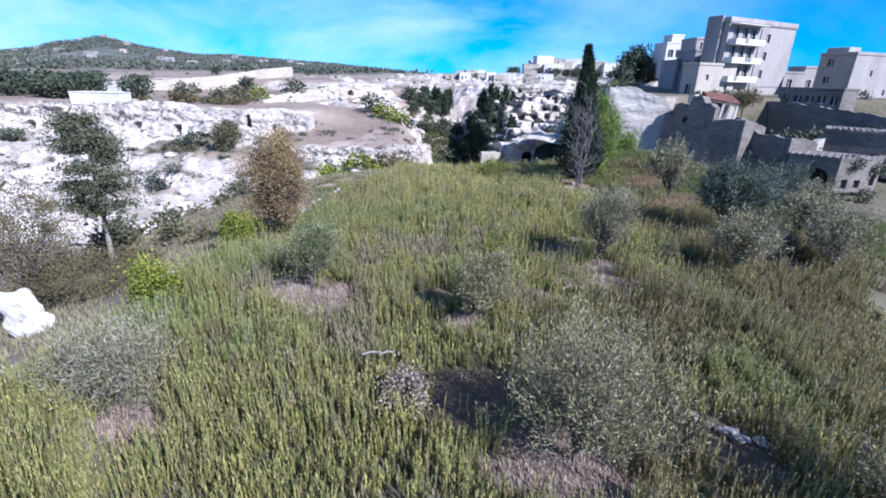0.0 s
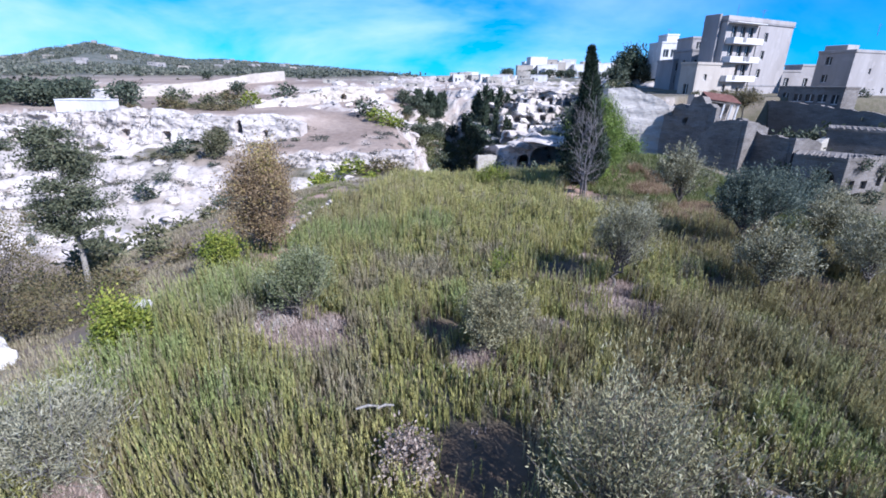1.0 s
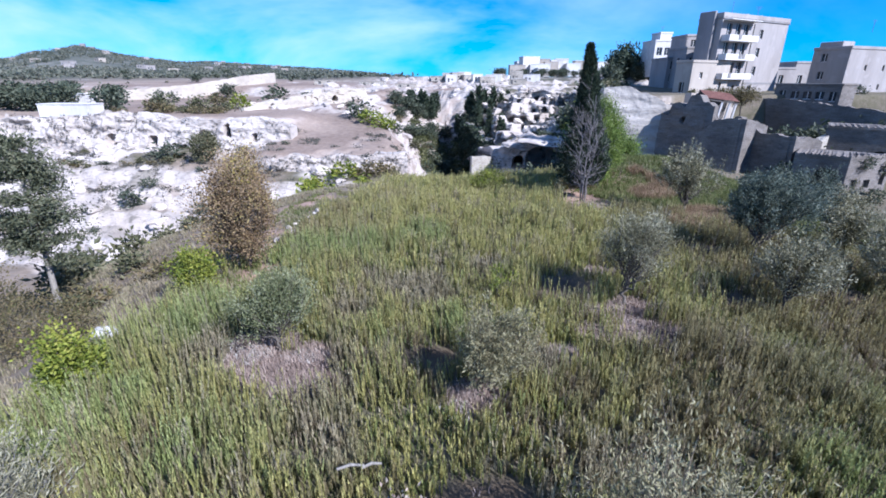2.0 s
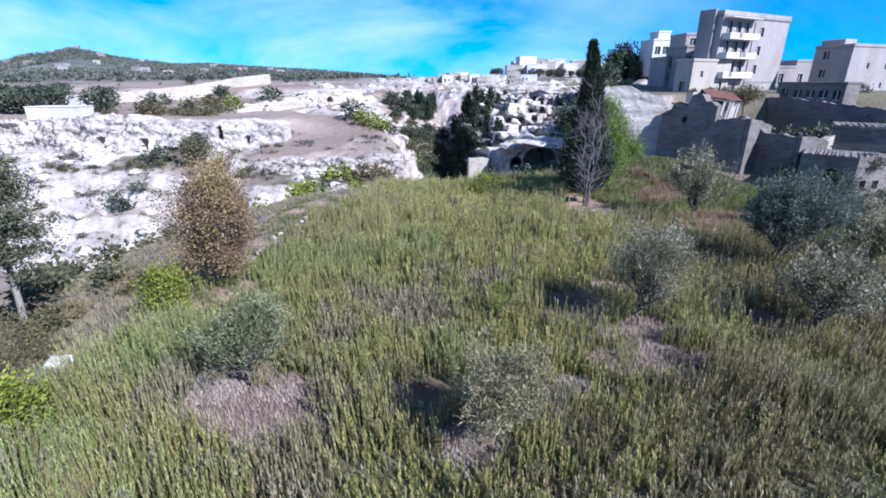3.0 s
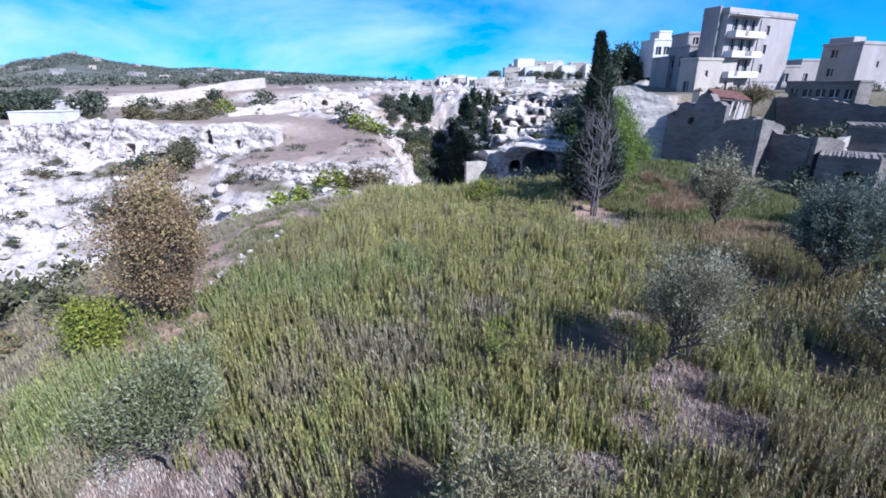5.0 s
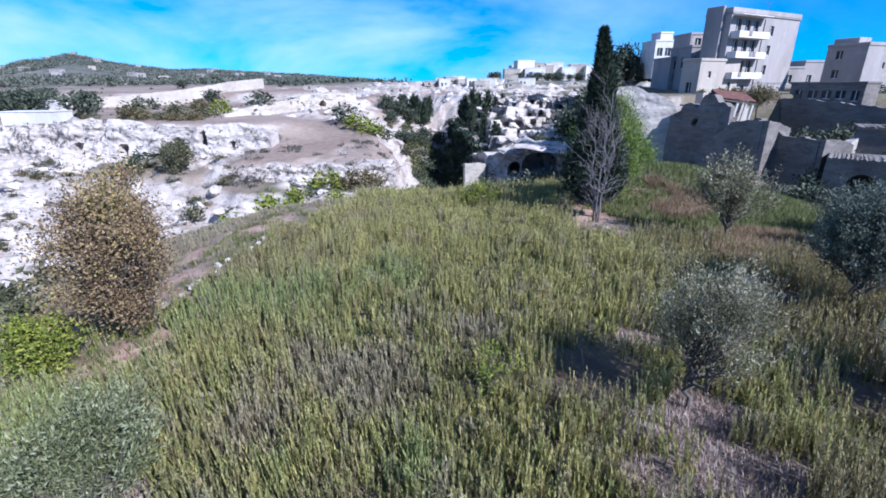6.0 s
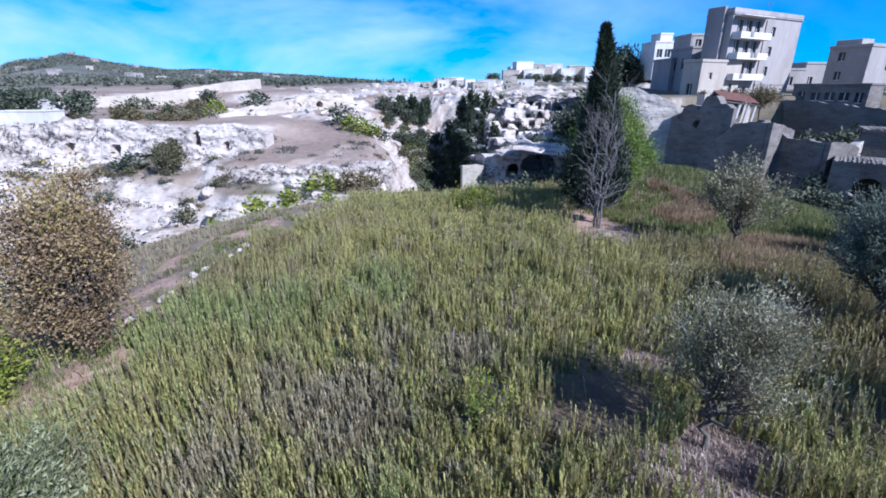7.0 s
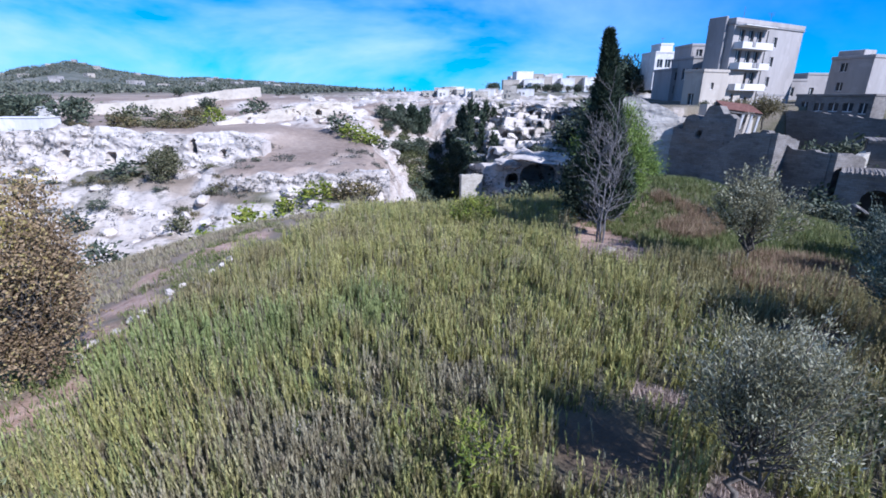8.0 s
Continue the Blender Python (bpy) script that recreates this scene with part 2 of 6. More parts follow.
M["yellow_leaf"] = leaf_material("yellow_green_leaf", (0.055, 0.075, 0.012), (0.12, 0.155, 0.02), (0.22, 0.245, 0.035), (0.31, 0.305, 0.06))
M["scrub_leaf"] = leaf_material("scrub_leaf", (0.04, 0.045, 0.022), (0.085, 0.09, 0.044), (0.15, 0.145, 0.08), (0.23, 0.205, 0.13))
M["brush_leaf"] = leaf_material("russet_scrub_leaf", (0.05, 0.045, 0.022), (0.11, 0.095, 0.045), (0.19, 0.145, 0.08), (0.15, 0.15, 0.05))
M["cypress_leaf"] = leaf_material("cypress_leaf", (0.012, 0.02, 0.014), (0.026, 0.04, 0.024), (0.05, 0.068, 0.04), (0.085, 0.10, 0.06), see_through=0.1)
M["pine_leaf"] = leaf_material("pine_needle", (0.04, 0.065, 0.015), (0.10, 0.15, 0.03), (0.18, 0.24, 0.045), (0.26, 0.31, 0.08))
M["wood_leaf"] = leaf_material("far_tree_leaf", (0.030, 0.040, 0.028), (0.058, 0.074, 0.048), (0.10, 0.115, 0.075), (0.155, 0.165, 0.11), patch=0.4)
# greyer than nearer leaves: distance haze put into the colour
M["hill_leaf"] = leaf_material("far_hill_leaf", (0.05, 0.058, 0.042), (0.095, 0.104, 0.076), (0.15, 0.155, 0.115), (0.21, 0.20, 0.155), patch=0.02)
M["bank_leaf"] = leaf_material("ravine_bank_leaf", (0.038, 0.045, 0.018), (0.078, 0.088, 0.034), (0.125, 0.13, 0.055), (0.185, 0.18, 0.085), patch=0.3)
M["dry_leaf"] = leaf_material("dry_leaf", (0.16, 0.12, 0.10), (0.30, 0.23, 0.18), (0.42, 0.34, 0.27), (0.50, 0.42, 0.33))


def weed_material():
    """Tall weeds: drifts of olive green, yellow-green, grey-mauve and russet across the field, lighter at the tips."""
    n = Nodes("tall_weeds")
    a = n.noise(0.22, 3, 0.5)
    b = n.noise(0.75, 4, 0.6)
    k = n.math("ADD", n.math("MULTIPLY", a, 0.5), n.math("MULTIPLY", b, 0.5))
    k = n.math("ADD", n.math("MULTIPLY", n.math("SUBTRACT", k, 0.5), 2.2), 0.5)
    k = n.math("ADD", k, n.math("MULTIPLY", n.math("SUBTRACT", n.attribute("own"), 0.5), 0.42))
    c = n.ramp(k, (0.26, (0.25, 0.20, 0.125)), (0.36, (0.265, 0.24, 0.108)), (0.45, (0.205, 0.235, 0.068)), (0.52, (0.29, 0.285, 0.082)),
               (0.60, (0.39, 0.35, 0.12)), (0.68, (0.27, 0.27, 0.08)), (0.80, (0.18, 0.205, 0.075)))
    own = n.attribute("own")
    gold = n.ramp(own, (0.1, (0.22, 0.23, 0.065)), (0.5, (0.38, 0.36, 0.10)), (0.9, (0.52, 0.46, 0.17)))
    lush = n.ramp(own, (0.1, (0.11, 0.16, 0.05)), (0.5, (0.20, 0.275, 0.08)), (0.9, (0.32, 0.37, 0.13)))
    dry = n.ramp(own, (0.1, (0.14, 0.108, 0.086)), (0.5, (0.26, 0.215, 0.163)), (0.9, (0.42, 0.365, 0.275)))
    rust = n.ramp(own, (0.1, (0.10, 0.07, 0.045)), (0.5, (0.19, 0.145, 0.08)), (0.9, (0.29, 0.24, 0.12)))
    c = n.mix(n.attribute("gold"), c, gold)
    c = n.mix(n.attribute("lush"), c, lush)
    c = n.mix(n.attribute("rust"), c, rust)
    c = n.mix(n.attribute("dry"), c, dry)
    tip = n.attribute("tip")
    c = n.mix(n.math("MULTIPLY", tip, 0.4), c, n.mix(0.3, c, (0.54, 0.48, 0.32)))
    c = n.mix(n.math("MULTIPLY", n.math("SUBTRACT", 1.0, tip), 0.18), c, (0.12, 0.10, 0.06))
    return n.finish(c, 0.7, see_through=0.3)


M["weeds"] = weed_material()
M["straw"] = leaf_material("dry_straw", (0.14, 0.115, 0.075), (0.22, 0.185, 0.12), (0.31, 0.265, 0.18), (0.19, 0.19, 0.085), patch=0.5, see_through=0.2)
M["pink_straw"] = leaf_material("faded_pink_straw", (0.15, 0.11, 0.088), (0.27, 0.205, 0.17), (0.40, 0.315, 0.265), (0.52, 0.44, 0.38), patch=1.6, see_through=0.2)
M["russet"] = leaf_material("russet_dry_grass", (0.12, 0.075, 0.045), (0.21, 0.14, 0.085), (0.30, 0.21, 0.13), (0.36, 0.28, 0.17), patch=0.6, see_through=0.2)
M["silver"] = leaf_material("bleached_litter", (0.22, 0.20, 0.175), (0.36, 0.335, 0.30), (0.50, 0.47, 0.43), (0.58, 0.55, 0.51), patch=1.5, see_through=0.1)
M["crevice_leaf"] = leaf_material("crevice_scrub_leaf", (0.05, 0.05, 0.042), (0.10, 0.098, 0.08), (0.17, 0.16, 0.13), patch=0.4)
M["grass"] = leaf_material("short_grass", (0.05, 0.065, 0.018), (0.10, 0.125, 0.035), (0.17, 0.185, 0.06), (0.23, 0.21, 0.10), patch=0.5, see_through=0.25)

# ---------------------------------------------------------------- mesh tools


def mesh_of(name, V, T, mats, index=None, smooth=False, attrs=None):
    """A mesh from arrays of vertices and triangles."""
    V, T = np.asarray(V, np.float32), np.asarray(T, np.int32)
    me = bpy.data.meshes.new(name)
    me.vertices.add(len(V))
    me.vertices.foreach_set("co", V.ravel())
    me.loops.add(T.size)
    me.loops.foreach_set("vertex_index", T.ravel())
    me.polygons.add(len(T))
    me.polygons.foreach_set("loop_start", np.arange(0, T.size, 3, dtype=np.int32))
    for m in mats if isinstance(mats, (list, tuple)) else [mats]:
        me.materials.append(m)
    if index is not None:
        me.polygons.foreach_set("material_index", np.asarray(index, np.int32))
    me.polygons.foreach_set("use_smooth", np.full(len(T), smooth, dtype=bool))
    for key, values in (attrs or {}).items():
        at = me.attributes.new(key, "FLOAT", "POINT")
        at.data.foreach_set("value", np.asarray(values, np.float32))
    me.update(calc_edges=True)
    return me


def from_bm(name, bm, mats, smooth=False):
    me = bpy.data.meshes.new(name)
    bmesh.ops.recalc_face_normals(bm, faces=bm.faces[:])
    bm.to_mesh(me)
    bm.free()
    for m in mats if isinstance(mats, (list, tuple)) else [mats]:
        me.materials.append(m)
    if smooth:
        me.polygons.foreach_set("use_smooth", np.full(len(me.polygons), True, dtype=bool))
    return me


def part(name, me, parent, label="", m=None):
    ob = new(name, me)
    ob.parent = parent
    if m is not None:
        ob.matrix_basis = m
    return tagged(ob, label) if label else ob


def thing(name, label, category, m=None, group="", kind="", data=None):
    ob = new(name, data)
    if m is not None:
        ob.matrix_basis = m
    return tagged(ob, label, category, group, kind)


def merge(*pieces):
    """Joins (V, T) pairs."""
    Vs, Ts, n = [], [], 0
    for V, T in pieces:
        Vs.append(np.asarray(V, float))
        Ts.append(np.asarray(T, int) + n)
        n += len(V)
    return np.concatenate(Vs), np.concatenate(Ts)


def tube(points, radii, n=6):
    P, R = np.asarray(points, float), np.asarray(radii, float)
    D = np.gradient(P, axis=0)
    D /= np.linalg.norm(D, axis=1)[:, None] + 1e-9
    a = np.cross(D, (0.31, 0.87, 0.17))
    a /= np.linalg.norm(a, axis=1)[:, None] + 1e-9
    b = np.cross(D, a)
    ang = np.arange(n) * 2 * math.pi / n
    V = P[:, None] + R[:, None, None] * (np.cos(ang)[None, :, None] * a[:, None] + np.sin(ang)[None, :, None] * b[:, None])
    V = np.concatenate([V.reshape(-1, 3), P[-1:]])
    T = []
    for i in range(len(P) - 1):
        for j in range(n):
            p, q = i * n + j, i * n + (j + 1) % n
            T += [(p, q, q + n), (p, q + n, p + n)]
    last = (len(P) - 1) * n
    T += [(last + j, last + (j + 1) % n, len(V) - 1) for j in range(n)]
    return V, np.array(T)


def leaves(rng, C, length, width, up=0.3, out=None):
    """A folded lancet leaf of two triangles at each point of C."""
    n = len(C)
    d = rng.normal(size=(n, 3))
    d[:, 2] = d[:, 2] * 0.7 + up
    if out is not None:
        d += out
    d /= np.linalg.norm(d, axis=1)[:, None] + 1e-9
    s = np.cross(d, rng.normal(size=(n, 3)))
    s /= np.linalg.norm(s, axis=1)[:, None] + 1e-9
    nn = np.cross(d, s)
    L = (length * rng.uniform(0.65, 1.3, n))[:, None]
    W = (width * rng.uniform(0.7, 1.25, n))[:, None]
    V = np.stack([C, C + d * L * 0.45 + s * W * 0.5 + nn * W * 0.18, C + d * L, C + d * L * 0.45 - s * W * 0.5 + nn * W * 0.18], 1).reshape(-1, 3)
    k = np.arange(n)[:, None] * 4
    T = np.concatenate([k + (0, 1, 2), k + (0, 2, 3)])
    return V, T


# hashed lattice noise, the same at every build
def lattice(ix, iy, seed):
    h = (ix.astype(np.int64) * 374761393 + iy.astype(np.int64) * 668265263 + seed * 974634777) & 0x7FFFFFFF
    h = ((h ^ (h >> 13)) * 1274126177) & 0x7FFFFFFF
    return ((h ^ (h >> 16)) & 0xFFFF) / 65535.0


def vnoise(x, y, seed=0):
    ix, iy = np.floor(x), np.floor(y)
    fx, fy = x - ix, y - iy
    fx, fy = fx * fx * (3 - 2 * fx), fy * fy * (3 - 2 * fy)
    a, b = lattice(ix, iy, seed), lattice(ix + 1, iy, seed)
    c, d = lattice(ix, iy + 1, seed), lattice(ix + 1, iy + 1, seed)
    return (a + (b - a) * fx) * (1 - fy) + (c + (d - c) * fx) * fy


def fbm(x, y, seed=0, octaves=4):
    """About -0.5 to 0.5."""
    x, y = np.asarray(x, float), np.asarray(y, float)
    s, amp, tot = 0.0, 1.0, 0.0
    for i in range(octaves):
        s = s + amp * (vnoise(x + 17.3 * i, y - 9.1 * i, seed + i) - 0.5)
        tot += amp
        x, y, amp = x * 2.03, y * 2.03, amp * 0.5
    return s / tot * 1.6


def step(a, b, v):
    t = np.clip((v - a) / (b - a), 0, 1)
    return t * t * (3 - 2 * t)


def soft(v, k=1.0):
    """v above nought, rounded at the bend."""
    return np.where(v / k > 30, v, k * np.log1p(np.exp(np.clip(v / k, -40, 30))))

# ---------------------------------------------------------------- the ground


def near_hill(x, y):
    """The weedy field on its hump, falling to the valley on three sides."""
    z = 0.02 + 0.10 * fbm(x * 0.35, y * 0.35, 3, 3)
    z = z + 1.75 * np.exp(-((x - 13.5) / 6.0) ** 2 - ((y - 36.5) / 5.0) ** 2)
    z = z + 0.30 * np.exp(-((x - 6.0) / 4.0) ** 2 - ((y - 20.0) / 7.0) ** 2)
    z = z - (0.39 - 0.17 * step(20, 25, y)) * soft(-7.6 - x - 0.02 * (y - 16), 0.5) - 0.3 * step(20, 25, y) * soft(-15.5 - x, 1.0)
    z = z - 0.22 * soft(x - 8.0, 0.8) * (1 - step(11, 16, y))
    z = z - 0.20 * soft(x - 17.5, 1.5)
    z = z - 0.065 * soft(y - 23, 2.0)
    back = np.interp(x, [-14, -8, -3, 3, 9, 20], [31.5, 33.5, 36.5, 37.0, 38.0, 39.0])
    z = z - 0.62 * soft(y - back, 0.8)
    z = z - 0.05 * soft(-y - 4, 2)
    return z


def far_left(x, y):
    cliff = np.interp(y, [20, 48, 53, 58, 62, 66, 71, 78.5, 80.0, 90, 130, 142, 152, 200, 300],
                      [-14, -13.8, -12.6, -10.0, -7.4, -5.4, -4.6, -4.0, 0.2, 0.5, 0.9, 1.6, 4.2, 6.4, 8.0])
    slab = np.interp(y, [20, 48, 54, 58, 60, 64.6, 65.8, 70, 80, 95, 112, 118, 140, 200, 300],
                     [-14, -13, -11, -7.8, -6.4, -5.6, -3.7, -3.2, -2.1, -0.2, 0.6, 2.6, 4.0, 6.0, 8.0])
    w = step(-33, -26, x + 2.5 * np.sin(y * 0.2))
    return cliff * (1 - w) + slab * w


def far_right(x, y):
    rocks = np.interp(y, [38, 50, 60, 70, 80.0, 82, 95, 105, 118, 140, 144, 160, 200, 255, 300],
                      [-4, -5.5, -6.8, -7.6, -7.2, -3.2, -4.4, -3.2, -2.6, -0.8, 2.8, 3.4, 5.2, 8.4, 9.0])
    # the bank steps down westwards into the ravine
    rocks = rocks - 0.55 * soft(9.0 + 0.03 * (y - 70) - (x - ravine(y)[0]), 1.2) * step(80, 92, y) * (1 - step(150, 190, y))
    yc = np.interp(x, [14, 24, 29, 36], [58.5, 58.0, 62.5, 64.0])
    town = np.interp(y, [36, 42, 50], [-4.0, -3.4, -2.0]) + 6.6 * step(-0.6, 0.8, y - yc) + 0.035 * soft(y - 75, 3)
    w = step(14.5, 18.0, x - 0.27 * soft(y - 62, 2.0))
    return rocks * (1 - w) + town * w


def ravine(y):
    return (np.interp(y, [40, 60, 90, 120, 155, 200, 300], [3.5, 2.2, 1.0, -4.5, -15, -45, -150]),
            np.interp(y, [40, 60, 90, 155, 300], [2.2, 2.6, 3.6, 7.0, 16]))


def skyline(x, y, r):
    """Height of the far ridge, by its angle round the place."""
    az = np.degrees(np.arctan2(x - 0.6, y - 3.7))
    el = np.interp(az, [-180, -75, -58, -50, -46, -44, -42.4, -40.3, -39.0, -37.4, -35.8, -34, -31, -27.4, -23.6, -16.5, -7.7, -1, 5, 30, 70, 180],
                   [0.6, 0.7, 0.8, 1.0, 1.3, 1.6, 2.15, 2.55, 2.85, 2.55, 2.2, 1.95, 1.62, 1.7, 1.45, 1.15, 0.5, 0.32, 0.4, 0.6, 0.7, 0.6])
    return 6.0 + r * np.tan(np.radians(el))


def smooth_ground(x, y):
    xr, hw = ravine(y)
    side = step(-1.2, 1.2, (x - xr) / hw)
    far = far_left(x, y) * (1 - side) + far_right(x, y) * side
    far = np.where(y > 24, far, -14 + 0 * y)
    jog = 2.6 * fbm(x * 0.09, y * 0.09, 13, 3)
    s = np.where(x < xr, (xr - x) / (hw * 2.6), (x - xr) / hw) + jog / (hw * 2)
    deep = (1 - step(-0.1, 1.9, s)) * step(46, 60, y) * (1 - 0.96 * step(84, 150, y))
    far = far - deep * (far + 22)
    # behind the camera the land goes on level
    near = near_hill(x, y)
    d = near - far
    z = np.where(d > 0, near, far) + 0.35 * np.exp(-np.abs(d) / 0.8)
    r = np.hypot(x - 0.6, y - 3.7)
    k = step(230, 800, r)
    out = 8.0 * (1 - k) + skyline(x, y, np.minimum(r, 900)) * k - 0.012 * np.maximum(r - 950, 0)
    k2 = step(180, 330, r)
    return z * (1 - k2) + out * k2


def ground_form(x, y):
    """Height, and where rock, plateau and far woodland show."""
    z = smooth_ground(x, y)
    e = 0.6
    sx = (smooth_ground(x + e, y) - smooth_ground(x - e, y)) / (2 * e)
    sy = (smooth_ground(x, y + e) - smooth_ground(x, y - e)) / (2 * e)
    slope = np.hypot(sx, sy)
    r = np.hypot(x - 0.6, y - 3.7)
    across = step(40, 48, y - 0.22 * np.abs(x)) + step(-30, -40, x) * step(30, 44, y)
    n1 = fbm(x * 0.11, y * 0.11, 21, 4)
    xr, hw = ravine(y)
    valley = np.exp(-((x - xr + 0.7 * hw) / (1.1 * hw)) ** 2) * step(54, 60, y) * (1 - step(105, 130, y))
    shelf = step(23.5, 25.5, x) * step(57, 59, y) * (1 - step(78, 84, y))
    rock = step(0.20, 0.42, slope + 0.55 * n1) * np.clip(across, 0, 1) * (1 - step(230, 300, r))
    bank = step(44, 48, y) * (1 - step(79, 81, y)) * (1 - step(-27, -22, x))
    low = step(-46, -38, x + 3 * n1)
    rock = np.maximum(rock, bank * step(-0.42 + 0.36 * low, -0.12 + 0.26 * low, n1 + 0.45 * fbm(x * 0.45, y * 0.9, 23, 3)))
    rock = rock * (1 - 0.9 * bank * low * step(0.24, 0.36, fbm(x * 0.06 + 3, y * 0.22, 25, 3)))
    slab = step(-32, -27, x + 2 * n1) * (1 - step(-10, -6, x)) * step(65.5, 67.5, y + 1.5 * n1) * (1 - step(94, 104, y))
    rock = rock * (1 - 0.92 * slab * step(-0.34, -0.22, -n1))
    rim = step(92, 106, y) * (1 - step(215, 265, r)) * step(-42 - 0.1 * (y - 90), -30, x)
    rock = np.maximum(rock, 0.95 * step(-0.16, 0.02, n1 + 0.4 * fbm(x * 0.3, y * 0.2, 29, 3)) * rim)
    rock = rock * (1 - 0.9 * valley) * (1 - shelf)
    east = step(1, 5, x - xr) * step(58, 64, y)
    # ledges and broken faces in the limestone
    h = z + 1.5 * fbm(x * 0.16, y * 0.16, 5, 4)
    size = 2.0 + 0.6 * east
    k = np.floor(h / size)
    f = h / size - k
    ledge = (k + step(0.55, 0.95, f)) * size - (h - z)
    broken = 0.9 * fbm(x * 0.38, y * 0.38, 31, 4) + 0.30 * np.abs(fbm(x * 1.3, y * 1.3, 41, 3))
    tread = (1 - step(0.45, 0.6, f)) * step(-0.25, 0.1, fbm(x * 0.3, y * 0.3, 27, 3))
    z = z + rock * (0.9 * (ledge - z) + broken * (1 + 1.3 * rim + 0.8 * east))
    rock = rock * (1 - (0.3 + 0.4 * low) * tread)
    z = z + (1 - rock) * 0.12 * fbm(x * 0.6, y * 0.6, 51, 3) * step(12, 30, r)
    plateau = step(74, 80, y) * (1 - step(-4, 2, x)) + step(64, 66, y) * step(-30, -24, x) * (1 - step(-6, 0, x))
    plateau = plateau + 0.7 * bank * low
    plateau = plateau + 0.6 * step(0.0, 1.6, np.interp(y, [14, 18, 22, 26, 30, 36], [-9, -6.7, -6.7, -6.0, -5.4, -5.0]) - x + 1.2 * n1) * (1 - step(50, 56, y))
    return z, rock, np.clip(plateau, 0, 1), step(190, 260, r)


BARE = [(-3.9, 10.5, 1.5), (0.9, 9.4, 1.0), (4.9, 12.5, 1.75), (6.6, 24.8, 1.5), (2.6, 4.6, 1.3), (-3.0, 10.0, 1.0),
        (-4.9, 5.0, 0.85), (5.3, 13.4, 0.9), (3.0, 11.2, 0.6), (5.3, 15.9, 0.6)]
# reddish trodden earth round the dead tree and below the autumn tree
RED = [(7.2, 26.2, 2.3), (8.3, 28.6, 2.6), (6.9, 24.2, 1.45), (9.6, 30.6, 2.4), (7.2, 25.0, 0.9), (-6.7, 15.0, 1.3), (-6.2, 15.7, 1.0), (11.2, 31.6, 1.8), (-7.6, 18.4, 0.9), (-8.3, 20.6, 1.1), (-8.7, 23.0, 1.3), (-8.6, 25.4, 1.4), (-8.0, 27.8, 1.3)]


# spots where the olives' shadows fall: weeds thinned, soil colour darkened as shade
SHADE_SPOTS = [(0.9, 6.4, 1.25), (-0.2, 10.9, 0.8), (3.75, 14.7, 1.15), (-4.5, 11.4, 0.7), (5.55, 5.6, 0.85), (9.4, 18.4, 1.05), (9.4, 24.4, 1.2), (8.6, 14.0, 0.9), (12.4, 15.0, 0.85)]


# drifts of one kind of growth across the field: place and reach of each
DRIFTS = {
    "gold": [(4.6, 19.0, 4.0), (0.0, 23.5, 5.5), (5.5, 16.4, 2.2), (1.9, 13.6, 1.2), (3.2, 24.0, 3.2), (2.6, 11.6, 1.5), (0.0, 6.6, 2.2)],
    "lush": [(-5.6, 17.0, 2.5), (-6.4, 12.6, 2.4), (-3.4, 18.2, 1.8), (-1.2, 19.6, 1.5), (-7.0, 8.5, 2.0), (-4.0, 7.5, 1.6), (8.6, 11.0, 1.8), (0.4, 12.2, 1.2), (7.4, 8.0, 1.6)],
    "rust": [(-5.4, 23.6, 1.7), (-6.6, 20.6, 1.5), (6.4, 10.6, 2.8), (5.0, 9.0, 2.0), (12.4, 22.4, 2.8), (8.6, 18.6, 1.6), (-3.4, 26.4, 1.6), (11.5, 12.0, 3.0), (3.0, 9.2, 1.3), (4.0, 5.0, 2.2)],
    "dry": [(-1.0, 14.7, 1.5), (1.5, 16.2, 1.0), (-3.0, 10.7, 1.4), (-0.4, 16.8, 0.6), (-2.6, 13.0, 0.9), (2.2, 10.6, 0.9), (-4.6, 10.6, 1.3), (6.6, 25.0, 1.2), (-2.0, 8.4, 1.2), (3.4, 7.4, 1.2)],
}


def field_edge(y):
    return np.interp(y, [-10, 6, 14, 18, 22, 26, 30, 36], [-9, -8.6, -7.7, -6.7, -6.7, -6.0, -5.4, -5.0])


def drift(kind, x, y):
    m = np.zeros_like(x)
    n = fbm(x * 0.8, y * 0.8, 90 + len(kind) * 3, 4)
    for bx, by, br in DRIFTS[kind]:
        m = np.maximum(m, 1 - step(0.35, 1.1, np.hypot(x - bx, y - by) / br + 0.9 * n))
    return m


def shade_spot_mask(x, y):
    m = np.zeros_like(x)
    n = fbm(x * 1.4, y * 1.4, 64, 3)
    for bx, by, br in SHADE_SPOTS:
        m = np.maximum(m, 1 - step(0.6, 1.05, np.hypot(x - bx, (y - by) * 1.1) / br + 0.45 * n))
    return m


def red_mask(x, y):
    m = np.zeros_like(x)
    n = fbm(x * 1.2, y * 1.2, 67, 3)
    for bx, by, br in RED:
        m = np.maximum(m, 1 - step(0.55, 1.05, np.hypot(x - bx, y - by) / br + 0.8 * n))
    return m


def bare_mask(x, y):
    m = np.zeros_like(x)
    n = fbm(x * 1.1, y * 1.1, 61, 3)
    for bx, by, br in BARE:
        m = np.maximum(m, 1 - step(0.55, 1.05, np.hypot(x - bx, (y - by) * 1.15) / br + 0.85 * n))
    return m


